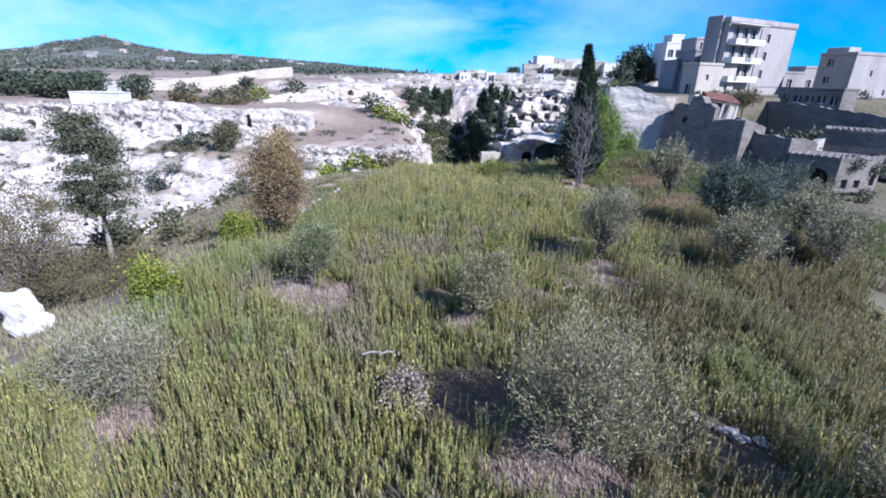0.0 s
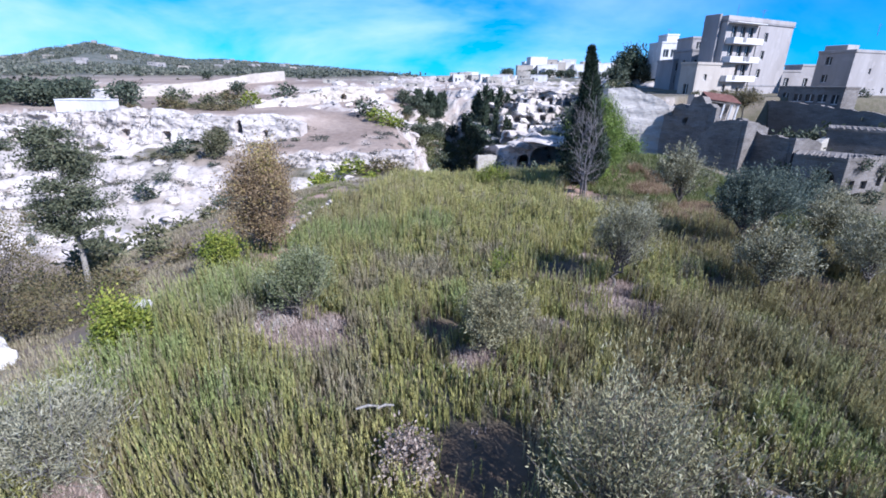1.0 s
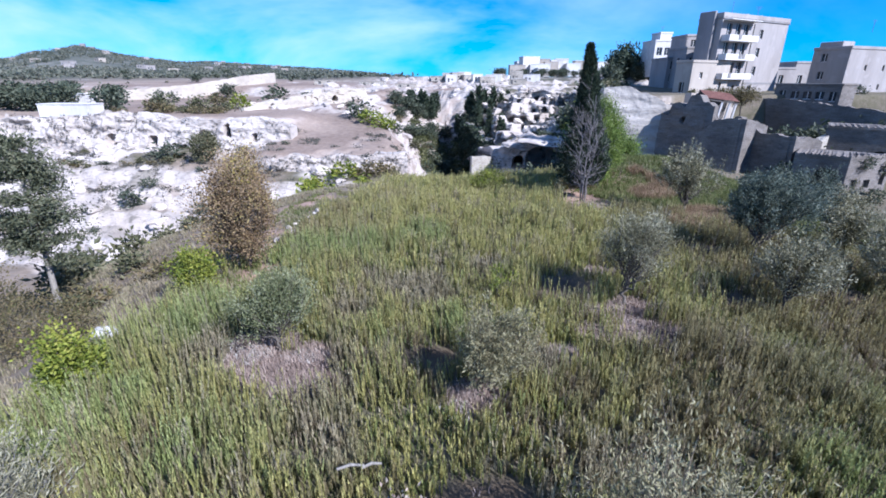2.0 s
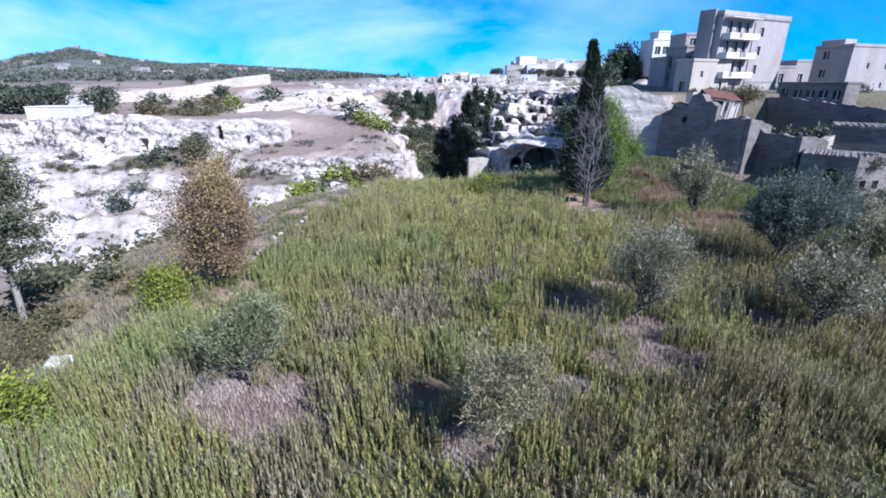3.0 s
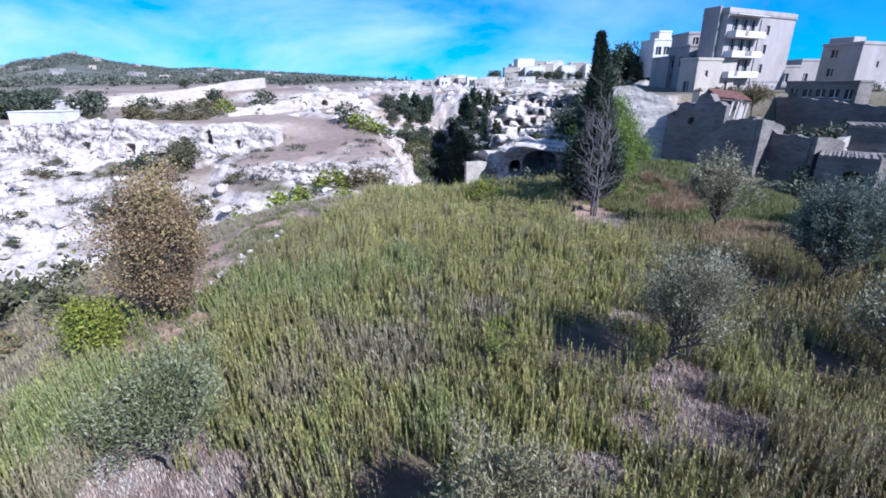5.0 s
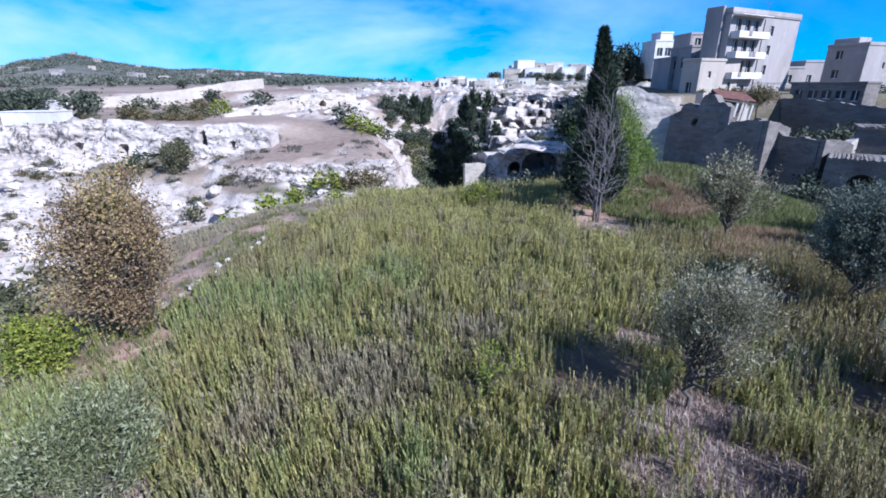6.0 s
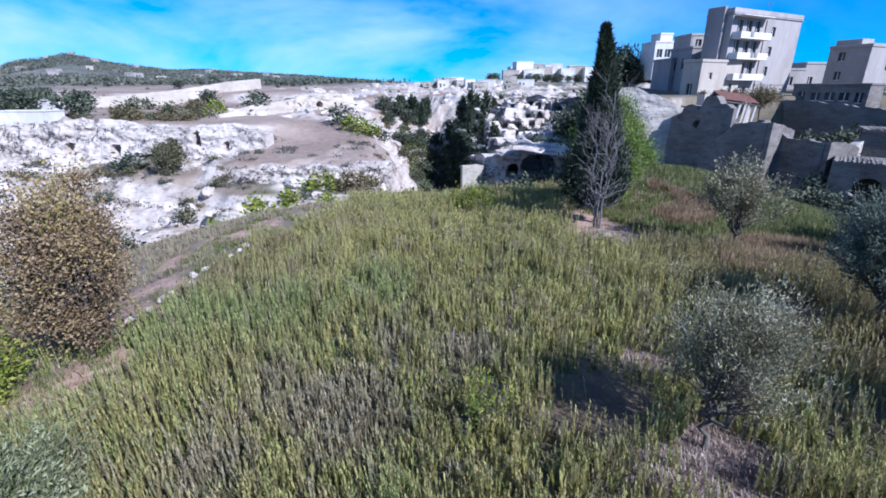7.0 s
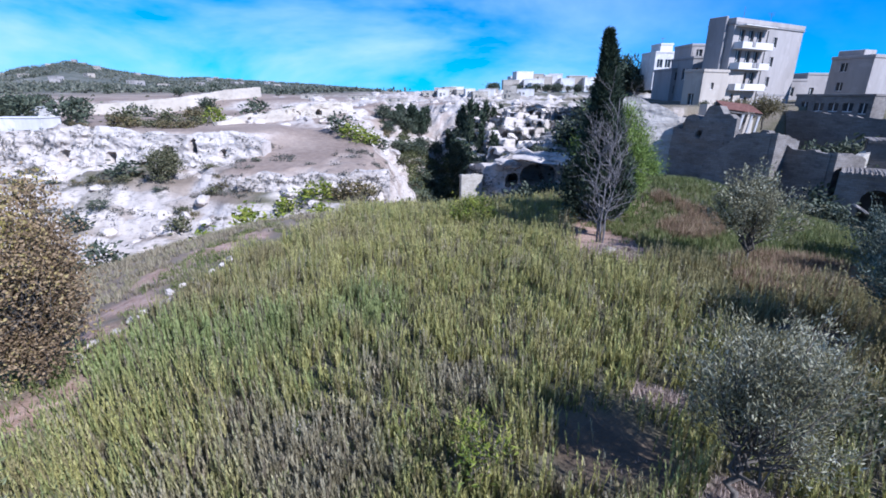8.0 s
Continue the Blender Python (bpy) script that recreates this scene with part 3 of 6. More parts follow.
def build_ground():
    front = np.radians(np.linspace(-60, 60, 360))
    rest = np.radians(np.linspace(60, 300, 90)[1:-1])
    ang = np.concatenate([front, rest])
    rad = np.concatenate([np.geomspace(0.4, 42, 110), np.arange(42.4, 92, 0.34), np.geomspace(92.6, 230, 80), np.geomspace(236, 4600, 55)])
    A, R = np.meshgrid(ang, rad)
    X, Y = 0.6 + R * np.sin(A), 3.7 + R * np.cos(A)
    z, rock, plateau, far = ground_form(X, Y)
    V = np.stack([X, Y, z], -1).reshape(-1, 3)
    nr, na = R.shape
    i, j = np.meshgrid(np.arange(nr - 1), np.arange(na), indexing="ij")
    a, b = i * na + j, i * na + (j + 1) % na
    c, d = a + na, b + na
    T = np.concatenate([np.stack([a, d, b], -1).reshape(-1, 3), np.stack([a, c, d], -1).reshape(-1, 3)])
    mid = len(V)
    zc = ground_form(np.array([0.6]), np.array([3.7]))[0][0]
    V = np.concatenate([V, [[0.6, 3.7, zc]]])
    jj = np.arange(na)
    T = np.concatenate([T, np.stack([np.full(na, mid), jj, (jj + 1) % na], -1)])
    add0 = lambda v: np.append(v.ravel(), v.ravel()[0])
    me = mesh_of("ground", V, T, M["ground"], smooth=True,
                 attrs={"rock": add0(rock), "plateau": add0(plateau), "far": add0(far), "bare": add0(bare_mask(X, Y)), "shade_earth": add0(0.9 * shade_spot_mask(X, Y)), "red": add0(red_mask(X, Y))})
    tagged(new("ground", me), "weedy field, limestone valley and far wooded hills", "ground", kind="structure")


build_ground()


def ground_at(x, y):
    return float(ground_form(np.array([float(x)]), np.array([float(y)]))[0][0])

# ---------------------------------------------------------------- trees and bushes


def limb(rng, a, b, r0, r1, bend=0.12, n=5):
    """A crooked tapered branch from a to b."""
    a, b = np.asarray(a, float), np.asarray(b, float)
    t = np.linspace(0, 1, n)[:, None]
    L = np.linalg.norm(b - a)
    wob = rng.normal(size=(n, 3)) * bend * L * np.sin(t * math.pi)
    P = a + (b - a) * t + wob
    return tube(P, r0 + (r1 - r0) * t[:, 0], 5 if r0 > 0.02 else 4), P


def branching(rng, base, fork, targets, r0, twig=0.006, bend=0.10):
    """A trunk from base to fork, and limbs from it to the targets, near ones sharing a bough."""
    pieces, P = limb(rng, base, fork, r0, r0 * 0.75, 0.06, 6)
    out = [pieces]
    targets = np.asarray(targets)
    k = max(3, int(len(targets) ** 0.5))
    hubs = targets[rng.choice(len(targets), min(k, len(targets)), replace=False)]
    owner = np.argmin(np.linalg.norm(targets[:, None] - hubs[None], axis=2), axis=1)
    for i, h in enumerate(hubs):
        start = P[-1] - (P[-1] - P[0]) * rng.uniform(0, 0.25)
        mid = start + (h - start) * 0.6
        (piece, Q) = limb(rng, start, mid, r0 * 0.55, r0 * 0.28, bend, 5)
        out.append(piece)
        for tgt in targets[owner == i]:
            s = Q[rng.integers(2, len(Q))]
            out.append(limb(rng, s, tgt, r0 * 0.22, twig, bend, 3)[0])
    return merge(*out)


def crown_points(rng, n, rx, ry, rz, centre, low=0.0, shell=0.45):
    """Clump centres in an uneven crown."""
    d = rng.normal(size=(n, 3))
    d /= np.linalg.norm(d, axis=1)[:, None]
    rad = rng.uniform(shell, 1.0, n) ** 0.6
    lobes = 1 + 0.22 * np.sin(3 * np.arctan2(d[:, 1], d[:, 0]) + rng.uniform(0, 6)) + 0.12 * np.sin(5 * d[:, 2] * 2 + rng.uniform(0, 6))
    p = d * (rad * lobes)[:, None] * (rx, ry, rz)
    p[:, 2] = np.where(p[:, 2] < -rz * (1 - low), -rz * (1 - low) * rng.uniform(0.7, 1, n), p[:, 2])
    return p + centre


def tree_parts(seed, height, fork, rx, rz, clumps, per, leaf, clump_r, trunk_r, leaf_mat, bark, low=0.25, ry=None, up=0.35, sway=0.1, squash=1.0, boughs=1):
    """Trunk and crown meshes of a small tree, standing on its own origin."""
    rng = np.random.default_rng(seed)
    ry = ry or rx
    cz = height - rz
    C = crown_points(rng, clumps, rx * 0.86, ry * 0.86, rz * 0.9, (sway * rng.normal(), sway * rng.normal(), cz), low)
    top = np.array([0.06 * rng.normal(), 0.06 * rng.normal(), fork])
    wood = branching(rng, (0, 0, -0.15), top, C[::boughs], trunk_r)
    spread = rng.normal(size=(clumps * per, 3)) * clump_r * (1, 1, squash)
    spread *= rng.uniform(0.7, 1.5, clumps).repeat(per)[:, None]
    pts = C.repeat(per, 0) + spread
    out = pts - (0, 0, cz - rz * 0.3)
    out = out / (np.linalg.norm(out, axis=1)[:, None] + 1e-6) * 0.6
    keep = pts[:, 2] > 0.08
    V, T = leaves(rng, pts[keep], leaf[0], leaf[1], up, out[keep])
    return mesh_of("trunk", *wood, bark, smooth=True), mesh_of("crown", V, T, leaf_mat)


def olive_parts(seed, height, fork, rx, rz, shoots, per, leaf, trunk_r, leaf_mat, bark, up=0.55, low=0.2, ry=None):
    """An olive: crooked limbs that end in leafy upward shoots, with gaps between them."""
    rng = np.random.default_rng(seed)
    ry = ry or rx
    cz = height - rz
    C = crown_points(rng, shoots, rx * 0.72, ry * 0.72, rz * 0.72, (0.1 * rng.normal(), 0.1 * rng.normal(), cz - 0.05 * rz), low, 0.12)
    d = C - (0, 0, cz - rz * 0.7)
    d = d / (np.linalg.norm(d, axis=1)[:, None] + 1e-6) + rng.normal(size=d.shape) * 0.32 + (0, 0, up)
    d /= np.linalg.norm(d, axis=1)[:, None]
    L = rng.uniform(0.30, 0.72, shoots) * rx
    top = np.array([0.08 * rng.normal(), 0.08 * rng.normal(), fork])
    wood = [branching(rng, (0, 0, -0.15), top, C[::2], trunk_r)]
    for c, q, l in zip(C[::2], d[::2], L[::2]):
        wood.append(tube([c, c + q * l * 0.9], [0.007, 0.003], 3))
    t = rng.uniform(0.0, 1.0, shoots * per)
    D = d.repeat(per, 0)
    pts = C.repeat(per, 0) + D * (t * L.repeat(per))[:, None] + rng.normal(size=D.shape) * (0.055 + 0.05 * (1 - t))[:, None]
    keep = pts[:, 2] > 0.1
    V, T = leaves(rng, pts[keep], leaf[0], leaf[1], 0.1, D[keep] * 1.3)
    return mesh_of("trunk", *merge(*wood), bark, smooth=True), mesh_of("crown", V, T, leaf_mat)


def put_tree(name, label, category, x, y, meshes, scale=1.0, turn=0.0, group="", z=None, lean=(0, 0)):
    z = ground_at(x, y) if z is None else z
    m = pose(x, y, z, lean[0], lean[1], turn) @ Matrix.Scale(scale, 4)
    ob = thing(name, label, category, m, group)
    part("trunk", meshes[0], ob)
    part("crown", meshes[1], ob)
    return ob


def tiered_parts(seed, height, reach, leaf_mat, bark):
    """A conifer with a bare lower trunk and flat boughs in loose tiers, gaps between them."""
    rng = np.random.default_rng(seed)
    t = np.linspace(0, 1, 10)[:, None]
    P = np.concatenate([0.12 * np.sin(3 * t), 0.1 * np.sin(2 * t + 1), t * height * 0.97 - 0.2], 1)
    wood = [tube(P, 0.15 * (1 - 0.9 * t[:, 0]), 7)]
    C = []
    for _ in range(50):
        f = rng.uniform(0.36, 0.98)
        a = rng.uniform(0, 2 * math.pi)
        L = reach * (1.08 - 0.85 * f) ** 0.7 * rng.uniform(0.55, 1.1)
        p = np.array([np.interp(f, t[:, 0], P[:, k]) for k in range(3)])
        q = p + np.array([math.cos(a) * L, math.sin(a) * L, L * rng.uniform(0.0, 0.35)])
        piece, Q = limb(rng, p, q, 0.035 * (1.2 - f), 0.008, 0.05, 5)
        wood.append(piece)
        n = int(400 * L / reach) + 110
        g = rng.uniform(0.3, 1.05, n)[:, None]
        C.append(p + (q - p) * g + rng.normal(size=(n, 3)) * (0.22, 0.22, 0.11) * (0.5 + g))
    C = np.concatenate(C)
    V, T = leaves(rng, C, 0.18, 0.06, 0.35)
    return mesh_of("trunk", *merge(*wood), bark, smooth=True), mesh_of("crown", V, T, leaf_mat)


OLIVES = "olive trees in the field"
# each olive has its own size, opening and colour
put_tree("olive_tree", "young grey-green olive tree with open crown and bent trunk", "olive tree", 5.1, 13.6,
         olive_parts(11, 2.75, 0.62, 1.15, 1.05, 210, 78, (0.072, 0.0185), 0.06, M["olive_leaf"], M["bark"], 0.8), group=OLIVES, lean=(0, 7))
put_tree("olive_tree", "low silvery-green olive tree over faded dry grass", "olive tree", -3.75, 11.0,
         olive_parts(12, 1.95, 0.35, 1.0, 0.85, 170, 62, (0.078, 0.023), 0.04, M["olive_green"], M["bark"], 0.5), group=OLIVES)
put_tree("olive_tree", "small pale olive bush with feathery shoots", "olive tree", 0.95, 9.75,
         olive_parts(13, 2.1, 0.3, 0.9, 0.98, 150, 68, (0.085, 0.022), 0.04, M["olive_pale"], M["bark"], 0.9), group=OLIVES)
put_tree("olive_tree", "large sparse olive tree with grey twigs over faded grass", "olive tree", 2.7, 5.05,
         olive_parts(14, 2.65, 0.35, 1.5, 1.2, 300, 40, (0.075, 0.02), 0.05, M["olive_pale"], M["bark"], 0.7), group=OLIVES)
put_tree("olive_tree", "rounded grey-green olive tree beside grassy mound", "olive tree", 11.3, 24.0,
         olive_parts(15, 3.2, 0.6, 1.5, 1.3, 150, 60, (0.12, 0.038), 0.08, M["olive_leaf"], M["bark"], 0.5), group=OLIVES)
put_tree("olive_tree", "dark olive tree casting deep shade on weeds", "olive tree", 10.9, 17.3,
         olive_parts(16, 3.1, 0.75, 1.35, 1.15, 220, 75, (0.105, 0.034), 0.07, M["olive_dark"], M["bark"], 0.5), group=OLIVES)
put_tree("olive_tree", "spreading blue-green olive tree in weeds", "olive tree", 9.6, 13.7,
         olive_parts(17, 2.2, 0.5, 1.1, 0.9, 150, 60, (0.095, 0.03), 0.06, M["olive_leaf"], M["bark"], 0.5), group=OLIVES)
put_tree("olive_tree", "dark bushy olive tree at edge of field", "olive tree", 14.6, 18.4,
         olive_parts(18, 1.9, 0.5, 1.2, 0.85, 150, 60, (0.105, 0.035), 0.07, M["olive_leaf"], M["bark"], 0.5), group=OLIVES)
put_tree("olive_tree", "dense olive tree below ruined walls", "olive tree", 17.2, 24.5,
         olive_parts(19, 2.1, 0.5, 1.7, 0.95, 140, 55, (0.13, 0.045), 0.08, M["olive_dark"], M["bark"], 0.4), group=OLIVES)
put_tree("olive_tree", "grey-green olive tree on slope below ruins", "olive tree", 20.8, 27.2,
         olive_parts(20, 1.6, 0.35, 1.5, 0.8, 140, 55, (0.13, 0.045), 0.08, M["olive_leaf"], M["bark"], 0.4), group=OLIVES)
put_tree("olive_tree", "bushy olive tree low on the slope", "olive tree", 13.3, 14.6,
         olive_parts(21, 2.4, 0.5, 1.2, 1.0, 140, 60, (0.095, 0.03), 0.06, M["olive_leaf"], M["bark"], 0.5), group=OLIVES)
put_tree("olive_tree", "olive tree with drooping grey shoots beside bare patch", "olive tree", 7.5, 3.9,
         olive_parts(22, 2.5, 0.5, 1.3, 1.05, 130, 60, (0.085, 0.024), 0.05, M["olive_leaf"], M["bark"], 0.4), group=OLIVES)

put_tree("olive_tree", "dark leaning olive tree in long weeds", "olive tree", 14.6, 22.0,
         olive_parts(23, 1.9, 0.4, 1.3, 0.85, 150, 60, (0.105, 0.035), 0.07, M["olive_dark"], M["bark"], 0.5), group=OLIVES)
put_tree("dark_shrub", "low dark shrub among weeds", "bush", 11.9, 16.3,
         olive_parts(24, 0.9, 0.2, 1.0, 0.5, 120, 60, (0.09, 0.03), 0.04, M["olive_dark"], M["bark"], 0.5, 0.02))

put_tree("autumn_tree", "tall bushy tree with brown and yellow autumn leaves", "tree", -6.85, 16.1,
         tree_parts(31, 4.0, 0.45, 1.2, 1.95, 165, 155, (0.075, 0.046), 0.2, 0.09, M["brown_leaf"], M["bark"], 0.05, sway=0.15))
put_tree("pine_tree", "slender grey-green pine tree with tiered boughs and pale leaning trunk", "pine tree", -16.6, 18.3, tiered_parts(32, 8.3, 2.0, M["elm_leaf"], M["pale_bark"]), lean=(0, 1))
put_tree("broad_bush", "large russet and green thicket on dry slope", "bush", -16.5, 14.6,
         tree_parts(33, 5.2, 0.4, 2.2, 2.5, 90, 130, (0.10, 0.05), 0.3, 0.08, M["brush_leaf"], M["bark"], 0.05))
put_tree("broad_bush", "tall grey-green thicket of leggy stems", "bush", -18.8, 13.0,
         tree_parts(34, 6.0, 0.5, 2.2, 2.8, 80, 130, (0.10, 0.05), 0.32, 0.08, M["scrub_leaf"], M["bark"], 0.05))
put_tree("broad_bush", "low russet thicket beside pale rock", "bush", -12.6, 13.9,
         tree_parts(35, 1.7, 0.25, 1.5, 0.95, 50, 110, (0.09, 0.04), 0.22, 0.04, M["brush_leaf"], M["bark"], 0.05))
put_tree("green_bush", "small bright yellow-green leafy bush", "bush", -7.85, 14.9,
         tree_parts(36, 1.3, 0.2, 0.66, 0.68, 34, 90, (0.09, 0.055), 0.15, 0.03, M["yellow_leaf"], M["bark"], 0.05))
put_tree("green_bush", "bright yellow-green leafy bush on slope", "bush", -7.55, 9.45,
         tree_parts(37, 1.5, 0.2, 0.5, 0.75, 40, 95, (0.09, 0.055), 0.15, 0.03, M["yellow_leaf"], M["bark"], 0.02))
put_tree("feathery_bush", "silvery feathery shrub with pale seed plumes", "bush", -5.95, 5.7,
         olive_parts(38, 1.5, 0.2, 1.25, 0.8, 190, 50, (0.10, 0.018), 0.03, M["plume"], M["dead_bark"], 1.1, 0.02))
put_tree("dry_bush", "small bush of pale dry leaves", "bush", -0.25, 6.0,
         tree_parts(39, 0.85, 0.15, 0.5, 0.42, 26, 60, (0.075, 0.045), 0.12, 0.02, M["dry_leaf"], M["dead_bark"], 0.02))
put_tree("yellow_plant", "spindly yellow-green plant standing above the weeds", "plant", 1.85, 14.1,
         tree_parts(40, 1.2, 0.3, 0.5, 0.5, 22, 20, (0.11, 0.03), 0.09, 0.012, M["yellow_leaf"], M["bark"], 0.1, up=0.7))
put_tree("yellow_bush", "low yellow-green bush at far edge of field", "bush", 2.2, 30.5,
         tree_parts(41, 1.3, 0.2, 1.0, 0.62, 32, 80, (0.10, 0.06), 0.2, 0.03, M["yellow_leaf"], M["bark"], 0.02))


def cypress_parts(seed, height, girth, n, sprig, mat, taper=0.72):
    """A spindle of upright sprays round one trunk."""
    rng = np.random.default_rng(seed)
    h = rng.uniform(0.05, 1.0, n)
    prof = girth * np.minimum(1, (h / 0.25) ** 0.5) * (1 - h) ** taper * 1.2 + 0.02
    a = rng.uniform(0, 2 * math.pi, n)
    lump = 1 + 0.20 * np.sin(a * 3 + h * 9 + seed) + 0.15 * np.sin(a * 5 - h * 23)
    rr = prof * lump * rng.uniform(0.25, 1.05, n) ** 0.4
    C = np.stack([rr * np.cos(a), rr * np.sin(a), h * height], 1)
    out = np.stack([np.cos(a), np.sin(a), np.zeros(n)], 1) * 0.4
    V, T = leaves(rng, C, sprig, sprig * 0.22, 1.8, out)
    t = np.linspace(0, 1, 8)[:, None]
    wood = tube(np.concatenate([t * 0, t * 0, t * height * 0.96 - 0.2], 1), 0.13 * (1 - 0.95 * t[:, 0]), 7)
    return mesh_of("trunk", *wood, M["bark"], smooth=True), mesh_of("crown", V, T, mat)


put_tree("cypress_tree", "tall narrow dark green cypress tree", "cypress tree", 7.45, 27.9,
         cypress_parts(51, 7.6, 1.08, 27000, 0.26, M["cypress_leaf"], 0.9), z=0.2, lean=(0, -4))
put_tree("pine_tree", "bright green pine tree behind cypress", "pine tree", 8.7, 30.8,
         tree_parts(52, 5.05, 0.8, 1.6, 2.35, 130, 270, (0.17, 0.035), 0.26, 0.12, M["pine_leaf"], M["bark"], 0.0, up=0.5))
put_tree("dark_bush", "dark broad bush behind cypress", "bush", 7.3, 31.2,
         tree_parts(53, 3.0, 0.6, 0.65, 1.35, 60, 170, (0.2, 0.075), 0.28, 0.1, M["cypress_leaf"], M["bark"], 0.0))
put_tree("dark_bush", "dark green bush at foot of pale cliff", "bush", 12.9, 38.2,
         tree_parts(54, 1.7, 0.3, 1.0, 0.85, 50, 100, (0.16, 0.06), 0.28, 0.06, M["pine_leaf"], M["bark"], 0.0))


def dead_tree():
    """Bare leaning stems that fork again and again."""
    rng = np.random.default_rng(61)
    out = []

    # three close stems, nearly upright, with side branches that reach out and sag, mostly to one side
    for dx, dy, lean, H in ((0.0, 0.0, 0.02, 5.3), (-0.10, 0.12, -0.07, 4.5), (0.08, -0.06, 0.06, 4.2)):
        top = np.array([dx + lean * H, dy + rng.normal() * 0.1, H])
        piece, P = limb(rng, (dx, dy, -0.15), top, 0.042, 0.01, 0.02, 9)
        out.append(piece)
        for _ in range(24):
            f = rng.uniform(0.12, 0.95)
            p = np.array([np.interp(f, np.linspace(0, 1, 9), P[:, k]) for k in range(3)])
            a = math.pi + rng.normal() * 0.9 if rng.uniform() < 0.68 else rng.normal() * 0.9
            L = rng.uniform(0.6, 1.5) * (1.25 - 0.75 * f)
            rise = rng.uniform(0.15, 1.1) + 0.9 * f
            q = p + np.array([math.cos(a), math.sin(a), rise]) * L * 0.72
            piece, Q = limb(rng, p, q, 0.016 * (1.2 - 0.6 * f), 0.006, 0.07, 6)
            out.append(piece)
            for _ in range(6):
                g0 = Q[rng.integers(2, 6)]
                d = (q - p) / L * 0.7 + rng.normal(size=3) * 0.4 + (0, 0, -0.1)
                out.append(limb(rng, g0, g0 + d * rng.uniform(0.25, 0.6), 0.006, 0.003, 0.08, 4)[0])
    me = mesh_of("dead_tree", *merge(*out), M["dead_bark"], smooth=True)
    thing("dead_tree", "bare grey dead tree with fanned twigs before cypress", "dead tree", pose(6.95, 26.3, 0.15, 0, 0, 0) @ Matrix.Scale(1.0, 4), data=me)


dead_tree()

# shared forms for what grows further off
FAR = {
    "scrub": tree_parts(71, 1.6, 0.2, 1.25, 0.85, 25, 13, (0.40, 0.22), 0.25, 0.05, M["scrub_leaf"], M["bark"], 0.02, boughs=6),
    "dark": tree_parts(72, 2.4, 0.3, 1.4, 1.2, 26, 11, (0.48, 0.27), 0.28, 0.07, M["wood_leaf"], M["bark"], 0.02, boughs=6),
    "yellow": tree_parts(73, 1.5, 0.2, 1.4, 0.8, 25, 13, (0.40, 0.22), 0.25, 0.05, M["yellow_leaf"], M["bark"], 0.02, boughs=6),
    "brush": tree_parts(74, 1.5, 0.2, 1.3, 0.8, 25, 13, (0.40, 0.20), 0.25, 0.05, M["brush_leaf"], M["bark"], 0.02, boughs=6),
    "cypress": cypress_parts(75, 9.0, 1.1, 480, 1.4, M["cypress_leaf"]),
    "tree": tree_parts(76, 5.0, 1.2, 2.3, 2.0, 38, 20, (0.70, 0.40), 0.5, 0.15, M["wood_leaf"], M["bark"], 0.02, boughs=6),
    "pine": tree_parts(77, 7.0, 2.4, 2.8, 2.4, 38, 20, (0.78, 0.36), 0.55, 0.2, M["cypress_leaf"], M["bark"], 0.0, boughs=6),
}
FAR_LABELS = {
    "scrub": ("scrub_bush", "grey-green scrub bush among pale rocks", "bush"),
    "dark": ("dark_bush", "dark green bush growing from limestone slope", "bush"),
    "yellow": ("yellow_bush", "yellow-green bush on dry bank", "bush"),
    "brush": ("russet_bush", "russet-brown scrub bush on dry ground", "bush"),
    "cypress": ("far_cypress", "dark cypress tree standing in the ravine", "cypress tree"),
    "tree": ("far_tree", "dark round tree on far plateau", "tree"),
    "pine": ("far_pine", "dark pine tree beside town houses", "pine tree"),
}
first = {}


def plant(kind, x, y, scale=1.0, z=None, wide=1.0):
    z = ground_at(x, y) - 0.1 if z is None else z
    turn = (x * 37 + y * 91) % 360
    m = pose(x, y, z, 0, 0, turn) @ Matrix.Diagonal((scale * wide, scale * wide, scale, 1))
    if kind not in first:
        name, label, category = FAR_LABELS[kind]
        ob = thing(name, label, category, m, name.replace("_", " ") + " plants")
        part("trunk", FAR[kind][0], ob)
        part("crown", FAR[kind][1], ob)
        first[kind] = ob
        return ob
    ob = copy_thing(first[kind], m)
    ob.matrix_basis = m
    return ob


